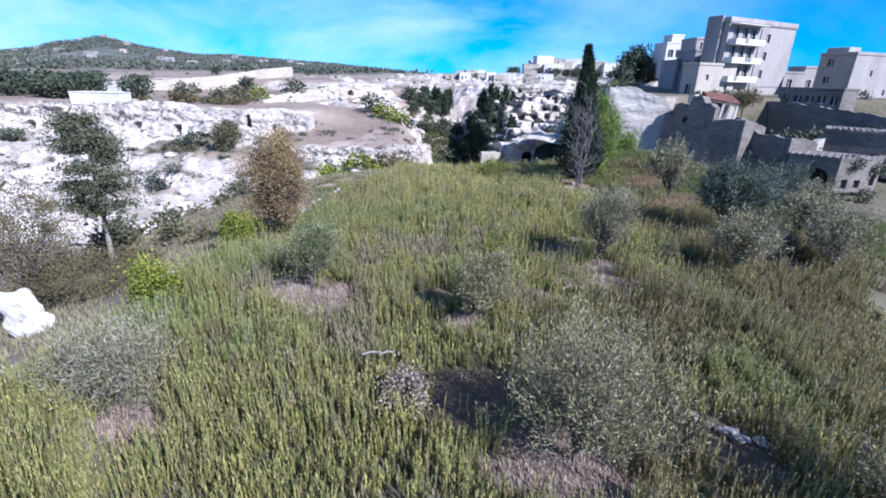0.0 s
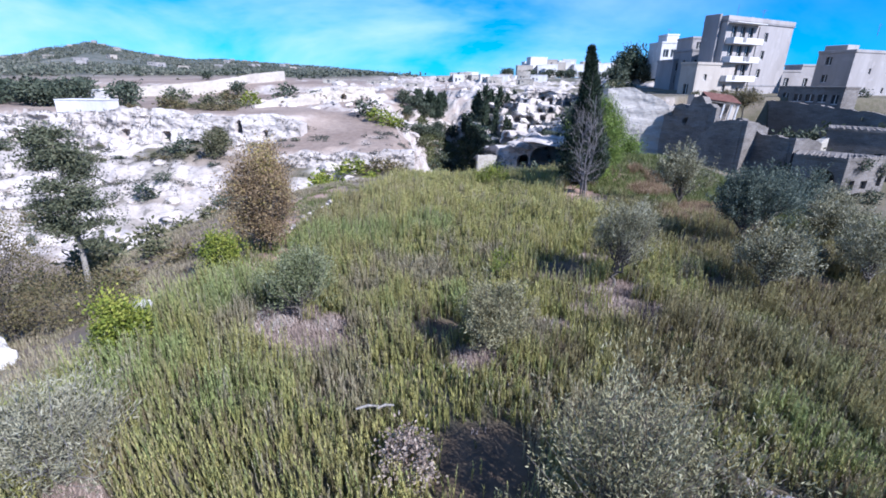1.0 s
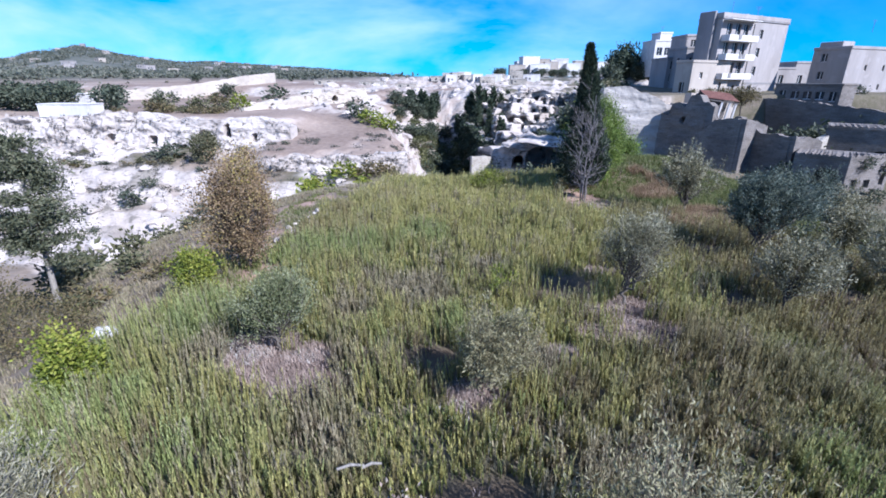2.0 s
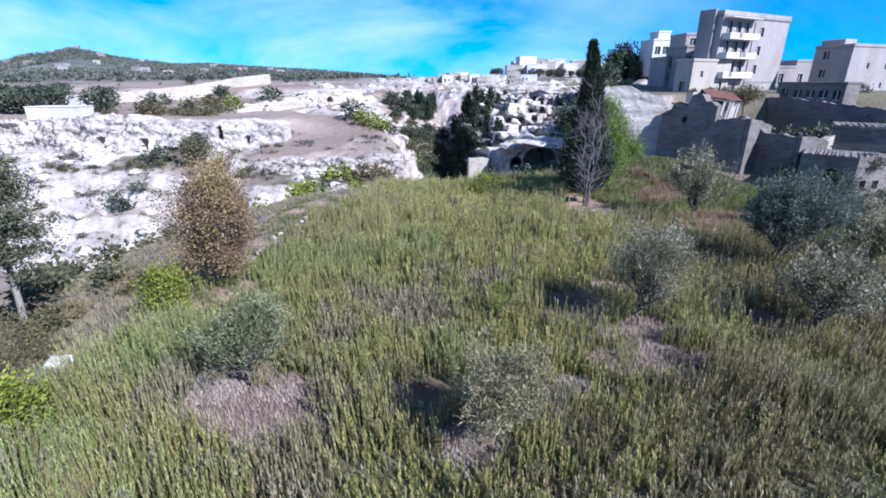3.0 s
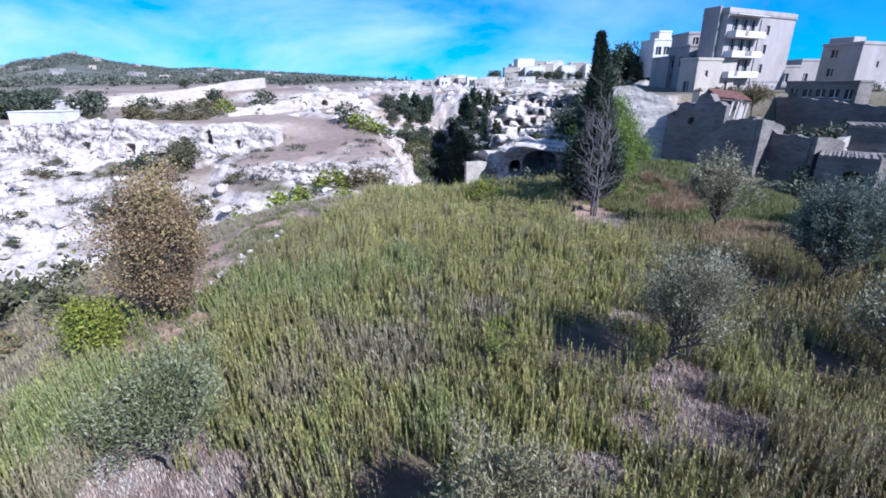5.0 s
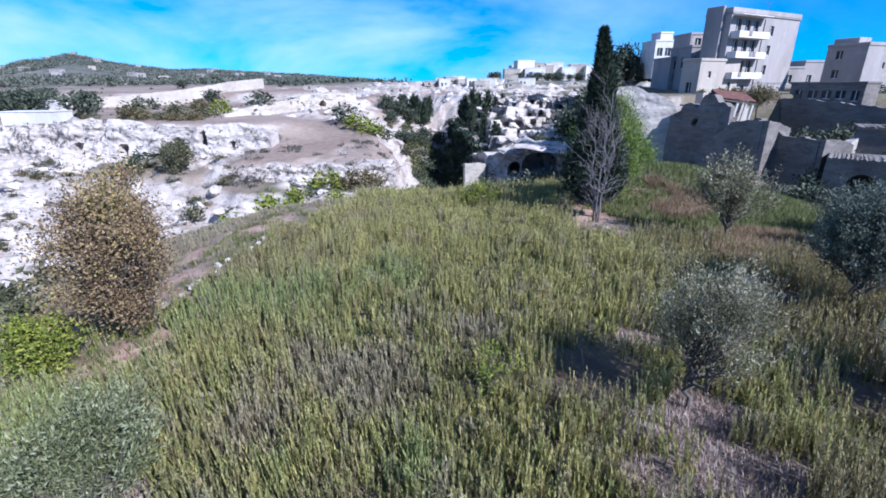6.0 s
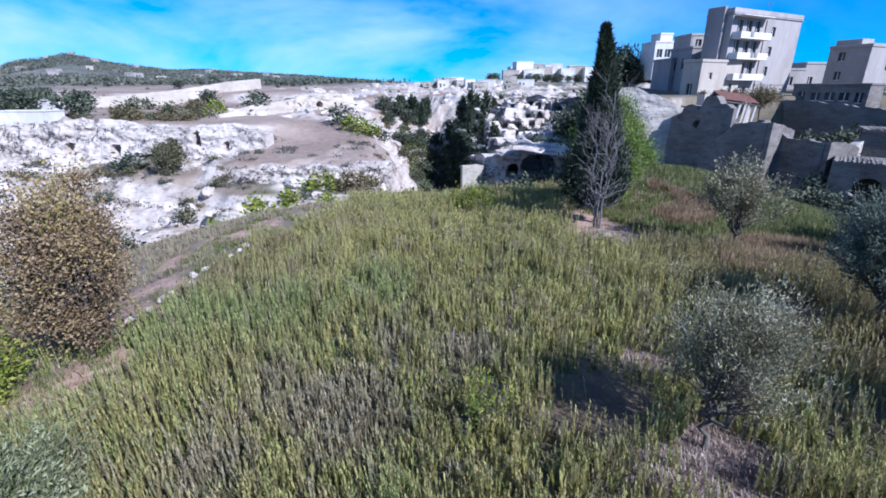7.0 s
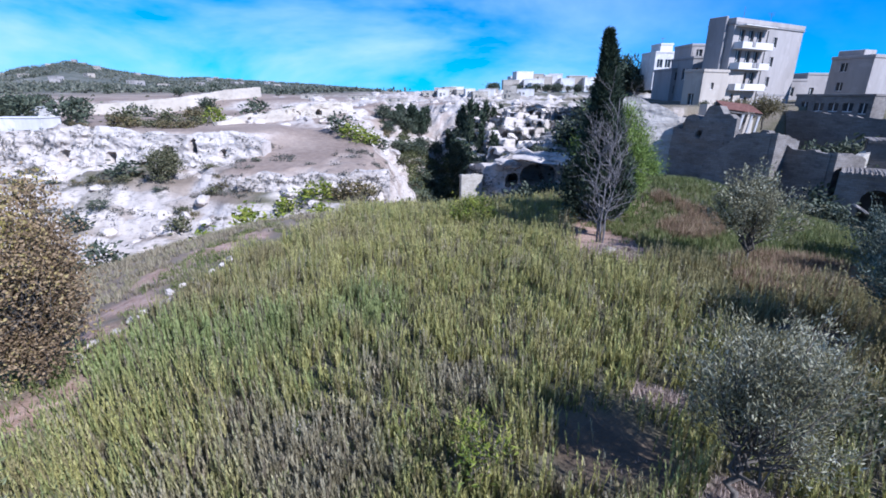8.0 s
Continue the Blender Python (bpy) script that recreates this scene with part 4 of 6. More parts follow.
# single bushes on the far bank
for kind, x, y, s, w in (
        ("dark", -43.6, 59.2, 0.9, 1.2), ("scrub", -31.0, 59.5, 1.2, 1.1), ("dark", -27.2, 52.0, 1.25, 1.0),
        ("yellow", -15.6, 61.6, 1.15, 1.4), ("yellow", -18.6, 60.2, 1.0, 1.1), ("dark", -21.5, 52.0, 1.0, 1.1), ("brush", -12.5, 62.5, 1.1, 1.2),
        ("dark", -7.0, 62.2, 1.2, 0.9), ("brush", -10.3, 63.2, 1.0, 1.3), ("yellow", -10.2, 33.2, 0.75, 1.2), ("yellow", -13.5, 34.5, 0.9, 1.2),
        ("yellow", -6.8, 35.4, 0.6, 1.3), ("brush", -4.4, 37.2, 0.8, 1.2), ("scrub", -2.4, 38.0, 0.6, 1.3), ("scrub", -1.0, 39.0, 0.7, 1.2),
        ("yellow", -16.3, 87.5, 1.3, 1.6), ("dark", -20.0, 92.0, 1.3, 1.4), ("yellow", -13.5, 84.0, 1.0, 1.5), ("dark", -14.0, 95.0, 1.1, 1.3),
        ("dark", -66.0, 88.0, 1.7, 1.2), ("tree", -77.0, 92.0, 0.95, 1.1), ("tree", -86.0, 90.0, 1.0, 1.3), ("tree", -70.5, 96.0, 0.9, 1.1),
        ("dark", -97.0, 95.0, 2.0, 1.3), ("tree", -106.0, 98.0, 1.1, 1.3), ("scrub", -57.0, 89.0, 1.6, 1.4), ("scrub", -51.5, 93.0, 1.5, 1.3),
        ("yellow", -45.5, 98.0, 1.6, 1.0), ("brush", -50.0, 100.0, 1.5, 1.5), ("dark", -43.5, 112.0, 1.6, 1.3), ("brush", -55.0, 86.0, 1.3, 1.5),
        ("dark", -72.0, 118.0, 1.0, 1.1), ("dark", -78.0, 122.0, 1.1, 1.0), ("scrub", -62.0, 120.0, 1.2, 1.4), ("tree", -40.5, 125.0, 0.5, 1.4)):
    plant(kind, x, y, s, wide=w)

put_tree("dark_bush", "round dark green bush beside the cave door", "bush", -37.4, 67.6,
         tree_parts(78, 4.1, 0.5, 1.95, 2.0, 70, 60, (0.32, 0.16), 0.36, 0.1, M["scrub_leaf"], M["bark"], 0.02))
rng = np.random.default_rng(80)
for _ in range(15):
    plant(("scrub", "brush", "scrub", "brush")[rng.integers(4)], rng.uniform(-62, -43), rng.uniform(84, 97), rng.uniform(0.4, 0.9), wide=1.5)
rng = np.random.default_rng(81)
# scrub in the crevices of the rock bank
for _ in range(60):
    x, y = rng.uniform(-78, -20), rng.uniform(50, 74)
    plant(("scrub", "dark", "brush", "scrub")[rng.integers(4)], x, y, float(rng.choice([0.25, 0.35, 0.5, 0.9], p=[.35, .35, .2, .1])), wide=rng.uniform(1.0, 2.0))
for _ in range(12):
    x, y = rng.uniform(-58, -41), rng.uniform(66, 71)
    plant(("brush", "scrub", "brush")[rng.integers(3)], x, y, rng.uniform(0.25, 0.5), wide=rng.uniform(1.2, 2.2))
# low growth on the falling slope and the valley floor beside the field
for i in range(38):
    x, y = rng.uniform(-31, -11.5), rng.uniform(17, 44)
    if abs(x + 16.6) < 1.6 and abs(y - 18.3) < 2:
        continue
    plant(("scrub", "dark", "brush", "scrub")[i % 4], x, y, rng.uniform(0.25, 0.6), wide=rng.uniform(1.1, 1.7))
for x, y, k, kind in ((-20.5, 23.5, 1.0, "scrub"), (-22.5, 26.0, 1.2, "scrub"), (-24.5, 28.5, 1.3, "scrub"), (-19.0, 26.5, 0.8, "scrub"), (-26.5, 24.5, 1.1, "scrub"), (-23.5, 31.5, 0.9, "scrub"), (-14.6, 17.2, 0.55, "scrub"), (-12.8, 19.6, 0.5, "brush")):
    plant(kind, x, y, k, wide=1.2)
# cypresses and bushes of the ravine
for _ in range(26):
    plant("cypress", rng.uniform(-19, -8), rng.uniform(134, 152), rng.uniform(0.55, 0.85), z=-4.6, wide=1.15)
for _ in range(20):
    plant(("tree", "scrub", "brush")[rng.integers(3)], rng.uniform(-19, -4), rng.uniform(118, 136), rng.uniform(0.45, 0.8), wide=1.2)
for x, y, s in ((-12.5, 138, 1.0), (-14.5, 141, 1.1), (-10.2, 136, 0.9), (-16.8, 146, 1.0), (-8.6, 134, 0.75), (-13.0, 148, 1.15), (-18, 152, 1.0),
                (2.0, 118, 0.95), (3.6, 116, 1.1), (5.2, 121, 1.0), (7.5, 126, 1.05), (9.3, 124, 0.9), (1.0, 124, 0.8), (11.6, 131, 0.95), (6.4, 115, 0.8), (14, 128, 0.8)):
    plant("cypress", x, y, s * (0.68 if x < 0 else 1.0), z=(-3.9 if x < 0 else -5.6))
for _ in range(105):
    y = 58 + 62 * rng.uniform() ** 1.3
    xr, hw = ravine(y)
    side = rng.uniform(-1.9, 0.6)
    plant(("dark", "scrub", "brush", "dark")[rng.integers(4)], float(xr + side * hw), y, rng.uniform(0.5, 1.3), wide=1.4)
for _ in range(210):
    x, y = rng.uniform(2, 27), rng.uniform(78, 140)
    plant(("dark", "scrub", "scrub")[rng.integers(3)], x, y, rng.uniform(0.4, 0.9), wide=1.3)
for _ in range(22):
    plant(("tree", "dark", "tree")[rng.integers(3)], rng.uniform(-116, -78), rng.uniform(88, 108), rng.uniform(0.6, 1.1), wide=1.3)
# single trees of the plateau
for _ in range(46):
    r, a = rng.uniform(150, 300), radians(rng.uniform(-62, -2))
    x, y = 0.6 + r * math.sin(a), 3.7 + r * math.cos(a)
    if r < 190 and x > -60:
        continue
    plant(("tree", "dark", "scrub")[rng.integers(3)], x, y, rng.uniform(0.35, 0.75), wide=1.4)


def far_woods():
    """Olive groves and scrub on the far hills: clumps of leaves, too far and many to count."""
    rng = np.random.default_rng(83)
    n = 7200
    r = rng.uniform(230, 900, n)
    deg = rng.uniform(-64, -6, n)
    a = np.radians(deg)
    x, y = 0.6 + r * np.sin(a), 3.7 + r * np.cos(a)
    keep = (fbm(x * 0.012, y * 0.012, 84, 3) > -0.36) & (rng.uniform(size=n) < np.clip((-5 - deg) / 18, 0, 1))
    x, y, r = x[keep], y[keep], r[keep]
    z = ground_form(x, y)[0]
    size = rng.uniform(0.5, 1.4, len(x)) * (0.7 + r / 900)
    per = 12
    C = np.stack([x, y, z + size * 0.75], 1).repeat(per, 0)
    C += rng.normal(size=C.shape) * (size * 0.55).repeat(per)[:, None] * (1.7, 1.7, 0.45)
    V, T = leaves(rng, C, 1.6, 1.1, 0.3)
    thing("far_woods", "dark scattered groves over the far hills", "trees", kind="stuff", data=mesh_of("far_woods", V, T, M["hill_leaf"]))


far_woods()
for _ in range(20):
    x, y = rng.uniform(16, 72), rng.uniform(234, 249)
    plant("tree", x, y, rng.uniform(0.5, 0.85), wide=1.4)
for _ in range(14):
    plant("tree", rng.uniform(28, 43), rng.uniform(112, 128), rng.uniform(0.7, 1.1))
for x, y, s in ((36.5, 118, 1.05), (39.2, 121, 1.25), (34.2, 117, 0.8), (41.5, 119, 1.0)):
    plant("pine", x, y, s)

# ---------------------------------------------------------------- rocks


def boulder(seed, sx, sy, sz, mat, cut=0.5, fine=4):
    """A broken block of limestone with flat faces."""
    r = random.Random(seed)
    bm = bmesh.new()
    bmesh.ops.create_icosphere(bm, subdivisions=fine, radius=1.0)
    planes = [(Vector((r.gauss(0, 1), r.gauss(0, 1), r.gauss(0, 0.7))).normalized(), r.uniform(0.55, 0.85)) for _ in range(int(9 * cut) + 4)]
    for v in bm.verts:
        for nrm, d in planes:
            k = v.co.dot(nrm) - d
            if k > 0:
                v.co -= nrm * k * 0.92
        v.co += v.co.normalized() * (0.22 * noise.noise(v.co * 2.1 + Vector((seed, 0, 0))) + 0.10 * noise.noise(v.co * 5.3)) + Vector((0, 0, 0.05 * noise.noise(v.co * 9)))
        v.co = Vector((v.co.x * sx, v.co.y * sy, v.co.z * sz))
    return from_bm("boulder", bm, mat)


thing("white_rock", "tall white broken limestone boulder with a notch", "rock", pose(-14.3, 11.8, -2.0, 6, -10, 20), data=boulder(3, 0.85, 0.7, 1.45, M["white_rock"], 2.2))
thing("white_rock", "low white limestone block beside larger boulder", "rock", pose(-13.5, 11.5, -2.15, 0, 5, 60), data=boulder(5, 0.6, 0.5, 0.5, M["white_rock"], 2.2))
thing("white_rock", "small white stone on the dry slope", "rock", pose(-9.35, 12.5, ground_at(-9.35, 12.5) + 0.14, 0, 0, 30), data=boulder(8, 0.36, 0.3, 0.26, M["white_rock"]))
thing("white_rock", "small pale stone by the dead tree", "rock", pose(6.9, 25.0, ground_at(6.9, 25.0) + 0.08, 0, 0, 0), data=boulder(9, 0.25, 0.2, 0.15, M["rock"]))

outcrops = [boulder(100 + i, 1, 1, 1, M["rock"], 0.9, 3) for i in range(6)]
rng = np.random.default_rng(91)
# loose outcrop blocks along the ledges of the far bank
for i in range(150):
    x, y = rng.uniform(-78, -6), rng.uniform(51, 76)
    if x > -26 and not (57 < y < 65):
        continue
    if ground_form(np.array([x]), np.array([y]))[1][0] < 0.4:
        continue
    s = rng.uniform(0.4, 1.3)
    ob = thing("outcrop", "pale pitted limestone outcrop on the valley side", "rock",
               pose(x, y, ground_at(x, y) - 0.1, 0, 0, rng.uniform(0, 360)) @ Matrix.Diagonal((s * rng.uniform(0.9, 1.8), s, s * rng.uniform(0.5, 0.95), 1)),
               "limestone outcrops", data=outcrops[i % 6])
for i in range(60):
    y = rng.uniform(66, 150)
    xr, hw = ravine(y)
    x = float(xr + hw * (rng.uniform(1.6, 2.6) if i % 3 else -rng.uniform(1.9, 2.6)))
    if i % 3 == 0:
        x, y = rng.uniform(4, 24), rng.uniform(92, 150)
    s = rng.uniform(0.4, 1.2) * (0.7 + y / 150)
    thing("outcrop", "pale pitted limestone outcrop on the valley side", "rock",
          pose(x, y, ground_at(x, y) - 0.2, 0, 0, rng.uniform(0, 360)) @ Matrix.Diagonal((s * 1.4, s, s * 0.8, 1)), "limestone outcrops", data=outcrops[i % 6])


for i in range(110):
    x, y = rng.uniform(-45, 24), rng.uniform(95, 215)
    s = rng.uniform(0.5, 1.3) * (0.6 + y / 160)
    thing("outcrop", "pale pitted limestone outcrop on the far rim", "rock",
          pose(x, y, ground_at(x, y) - 0.1, 0, 0, rng.uniform(0, 360)) @ Matrix.Diagonal((s * 1.7, s, s * 0.75, 1)), "limestone outcrops", data=outcrops[i % 6])


FACES = []


def rock_face(name, label, p0, p1, base, top, thick, seed, holes=(), mat=None, lean=0.06, rough=0.35):
    """A standing wall of rock from p0 to p1 with uneven top, strata and hollowed caves."""
    p0, p1 = np.array(p0, float), np.array(p1, float)
    L = np.linalg.norm(p1 - p0)
    # farther faces are laid out more coarsely
    fine = 0.16 if min(p0[1], p1[1]) < 66 else 0.2 if min(p0[1], p1[1]) < 80 else 0.3
    d = (p1 - p0) / L
    nrm = np.array([d[1], -d[0]])
    nu, nv = max(16, int(L / fine)), max(16, int((max(top) - base) / fine))
    U, W = np.meshgrid(np.linspace(0, 1, nu), np.linspace(0, 1, nv))
    s = U * L
    ztop = np.interp(U, np.linspace(0, 1, len(top)), top) + 0.5 * fbm(s * 0.7, s * 0 + seed, seed, 4)
    z = base + (ztop - base) * W
    push = rough * (2.0 * fbm(s * 0.25, z * 0.5, seed, 4) + 0.8 * fbm(s * 1.0, z * 1.5, seed + 7, 4)) + 0.04 * np.sin(z * 4.2 + 2.5 * fbm(s * 0.2, z * 0.2, seed + 3, 2))
    push = push - lean * (z - base)
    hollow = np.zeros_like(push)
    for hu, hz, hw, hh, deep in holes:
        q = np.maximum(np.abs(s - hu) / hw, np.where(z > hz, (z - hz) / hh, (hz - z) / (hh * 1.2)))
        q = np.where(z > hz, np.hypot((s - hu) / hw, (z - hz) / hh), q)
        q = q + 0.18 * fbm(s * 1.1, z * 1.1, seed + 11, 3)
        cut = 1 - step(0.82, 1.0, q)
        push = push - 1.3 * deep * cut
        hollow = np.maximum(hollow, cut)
    X = p0[0] + d[0] * s + nrm[0] * push
    Y = p0[1] + d[1] * s + nrm[1] * push
    front = np.stack([X, Y, z], -1).reshape(-1, 3)
    topV = np.stack([p0[0] + d[0] * s[-1] - nrm[0] * thick, p0[1] + d[1] * s[-1] - nrm[1] * thick, ztop[-1] - 0.1], -1)
    botV = topV.copy()
    botV[:, 2] = base - 0.2
    i, j = np.meshgrid(np.arange(nv - 1), np.arange(nu - 1), indexing="ij")
    a = (i * nu + j).ravel()
    T = [np.stack([a, a + 1, a + nu + 1], -1), np.stack([a, a + nu + 1, a + nu], -1)]
    n0 = nu * nv
    k = np.arange(nu - 1)
    e = (nv - 1) * nu + k
    T += [np.stack([e, e + 1, n0 + k + 1], -1), np.stack([e, n0 + k + 1, n0 + k], -1)]
    T += [np.stack([n0 + k, n0 + k + 1, n0 + nu + k + 1], -1), np.stack([n0 + k, n0 + nu + k + 1, n0 + nu + k], -1)]
    # the two ends
    for col, o in ((0, n0), (nu - 1, n0 + nu - 1)):
        ii = np.arange(nv - 1) * nu + col
        mid = n0 + nu + (0 if col == 0 else nu - 1)
        T.append(np.stack([ii, ii + nu, np.full(nv - 1, mid)], -1))
        T.append(np.array([[(nv - 1) * nu + col, o, mid]]))
    V = np.concatenate([front, topV, botV])
    T = np.concatenate(T)
    # deep faces of the hollows get the near-black colour as painted shade
    cave_shade = np.concatenate([hollow.ravel(), np.zeros(2 * nu)])[T].min(1) > 0.55
    me = mesh_of(name, V, T, [mat or M["cliff"], M["cave"]], index=cave_shade.astype(np.int32), smooth=False)
    FACES.append((front, nrm, hollow.ravel()))
    return thing(name, label, "cliff", kind="structure", data=me)


rock_face("cliff_east", "pale quarried limestone cliff with strata and streaks", (16.2, 57.6), (24.6, 56.4), -2.5, [5.6, 5.5, 5.7, 5.0, 4.6, 3.6, 3.4], 5, 7, mat=M["cliff"], rough=0.18, lean=0.02)
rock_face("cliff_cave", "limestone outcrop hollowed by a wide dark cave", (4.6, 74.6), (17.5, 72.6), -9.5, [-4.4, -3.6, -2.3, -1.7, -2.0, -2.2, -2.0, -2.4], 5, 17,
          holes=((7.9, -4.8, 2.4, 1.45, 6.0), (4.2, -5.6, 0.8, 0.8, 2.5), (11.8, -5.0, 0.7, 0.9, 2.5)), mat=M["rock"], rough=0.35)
rock_face("cliff_cave_side", "shaded flank of the cave outcrop above the ravine", (2.6, 80.5), (4.7, 74.5), -11, [-4.5, -4.0, -3.6, -3.8], 3, 18, mat=M["rock"], rough=0.4)
rock_face("cliff_terrace", "broken grey limestone terraces with dark hollows", (7.5, 139), (31, 131), -3.5, [1.0, 2.2, 3.4, 3.0, 3.8, 3.4, 3.0, 3.6], 5, 27,
          holes=((5, 0, 1.4, 2.0, 3), (9, -0.5, 1.8, 2.4, 4), (13, 0.2, 1.5, 2.0, 4), (18, -0.2, 2.0, 2.0, 4), (21.5, 0.5, 1.0, 1.4, 2.5)), mat=M["rock"], rough=0.9)
rock_face("cliff_terrace_low", "lower broken limestone band with scrub hollows", (4.5, 104), (24, 98), -6.5, [-4.2, -2.8, -2.2, -2.6, -1.6, -1.8, -1.2], 5, 37,
          holes=((4, -4.2, 1.4, 1.0, 3), (11, -3.8, 1.8, 1.0, 3)), mat=M["rock"], rough=0.9)
rock_face("cliff_ravine_end", "lit limestone wall closing the ravine", (-16, 172), (8, 158), -14, [1.5, 3.4, 4.4, 4.0, 4.6, 4.2], 5, 47,
          holes=((6, -1.5, 1.6, 1.8, 4), (13, -3, 1.4, 2.2, 4)), mat=M["rock"], rough=1.0, lean=0.25)
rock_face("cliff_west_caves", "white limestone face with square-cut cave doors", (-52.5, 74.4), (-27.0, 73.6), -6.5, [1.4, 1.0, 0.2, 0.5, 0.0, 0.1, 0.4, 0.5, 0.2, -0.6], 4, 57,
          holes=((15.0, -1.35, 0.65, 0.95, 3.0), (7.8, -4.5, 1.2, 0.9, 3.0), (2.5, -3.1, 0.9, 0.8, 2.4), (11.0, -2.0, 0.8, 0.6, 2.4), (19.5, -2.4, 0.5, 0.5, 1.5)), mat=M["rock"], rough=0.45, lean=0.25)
rock_face("cliff_slab_edge", "white pitted limestone edge below grey slab", (-26.0, 63.0), (-7.4, 64.8), -7.6, [-4.3, -3.6, -4.0, -3.5, -3.9, -3.3, -3.4], 3, 67,
          holes=(), mat=M["rock"], rough=0.5, lean=0.3)
rock_face("cliff_west_knob", "pale limestone knob above the valley", (-66, 73.4), (-51.5, 74.0), -8.0, [0.2, 0.8, 0.6, 1.5, 1.3, 0.9], 3, 77,
          holes=((9.0, -2.9, 0.9, 0.8, 2.2),), mat=M["rock"], rough=0.7, lean=0.3)
rock_face("cliff_plateau_rim", "low limestone rim with small caves on plateau", (-52, 104), (-24, 122), -0.5, [1.6, 1.4, 2.0, 2.8, 3.4, 4.0, 4.4], 3, 87,
          holes=((9, 0.6, 0.6, 0.7, 2), (15, 1.2, 0.7, 0.7, 2), (20, 1.5, 0.8, 0.8, 2), (25, 2, 0.6, 0.6, 2)), mat=M["track"], rough=0.4, lean=0.2)

rock_face("cliff_west_end", "broken pale limestone face on the valley side", (-100, 72.0), (-65.5, 73.6), -9.0, [0.6, 0.2, 1.0, 0.4, -0.2, 0.5, 0.2], 4, 97,
          holes=((24.0, -3.2, 0.9, 0.8, 2.4), (14.0, -4.5, 1.4, 0.9, 2.4)), mat=M["rock"], rough=0.7, lean=0.3)
GORGE = len(FACES)
rock_face("cliff_gorge", "steep shaded limestone flank of the ravine", (-2.0, 128), (5.2, 85), -16, [-2.6, -3.0, -3.6, -4.4, -5.2, -6.2], 3, 107,
          holes=((12, -6, 2.0, 1.6, 3), (26, -8, 2.2, 1.4, 3)), mat=M["rock"], rough=1.1, lean=0.05)

# staggered terraces of the east bank, rising away from the ravine: broken blocks set at odd angles, with dark hollows and lit ledges
r = random.Random(341)
for y, x_from, x_to, top in ((84, 6.5, 19, -3.4), (91, 6.0, 21, -2.7), (99, 5.5, 23, -1.9), (108, 4.5, 25, -0.9), (118, 3.5, 28, 0.5), (128, 3.0, 31, 2.0)):
    x = x_from
    while x < x_to:
        L = r.uniform(3.2, 6.5)
        turn = radians(r.choice((-64, -54, -44, -34, -50, 10)))
        yy, z1 = y + r.uniform(-2.5, 2.5), top + r.uniform(-0.8, 0.9)
        caves = [(L * (i + r.uniform(0.3, 0.7)) / 2, z1 - r.uniform(1.0, 1.7), r.uniform(0.45, 1.1), r.uniform(0.5, 0.9), 2.6) for i in range(2)]
        rock_face("cliff_step", "broken limestone terrace with dark hollows above ravine", (x, yy), (x + L * math.cos(turn), yy + L * math.sin(turn)), z1 - 4.5,
                  [z1 + r.uniform(-0.7, 0.5) for _ in range(6)], 3.0, 130 + int(x * 7 + y), holes=caves, mat=M["rock"], rough=0.6, lean=0.1)
        x += L * 0.8


def ravine_growth():
    """Scrub on the ravine's green bank, and near-black ivy that also stands in for the cleft's deep shade, too many to
    count.
    """
    rng = np.random.default_rng(303)
    pts = FACES[GORGE][0]
    k = rng.integers(0, len(pts), 9000)
    P = pts[k]
    P = P[fbm(P[:, 1] * 0.16, P[:, 2] * 0.4, 305, 3) > -0.24] + (-0.15, -0.05, 0)
    C = P.repeat(5, 0) + rng.normal(size=(len(P) * 5, 3)) * (0.25, 0.35, 0.3)
    V, T = leaves(rng, C, 0.62, 0.34, 0.2)
    thing("ivy", "dark ivy added to deepen the ravine wall's shade", "ivy", kind="stuff", data=mesh_of("ivy", V, T, M["cypress_leaf"]))
    y = rng.uniform(62, 126, 5200)
    xr, hw = ravine(y)
    x = xr + hw * rng.uniform(-1.7, 0.8, len(y))
    z = ground_form(x, y)[0]
    keep = fbm(x * 0.25, y * 0.12, 307, 3) > -0.2
    R = np.stack([x, y, z], 1)[keep]
    size = rng.uniform(0.3, 0.75, len(R))
    C = R.repeat(9, 0) + rng.normal(size=(len(R) * 9, 3)) * size.repeat(9)[:, None] * (1, 1, 0.55) + (0, 0, 0.25)
    V, T = leaves(rng, C, 0.55, 0.3, 0.35)
    thing("bank_scrub", "dense green scrub on the ravine bank", "scrub", kind="stuff", data=mesh_of("bank_scrub", V, T, M["bank_leaf"]))


ravine_growth()


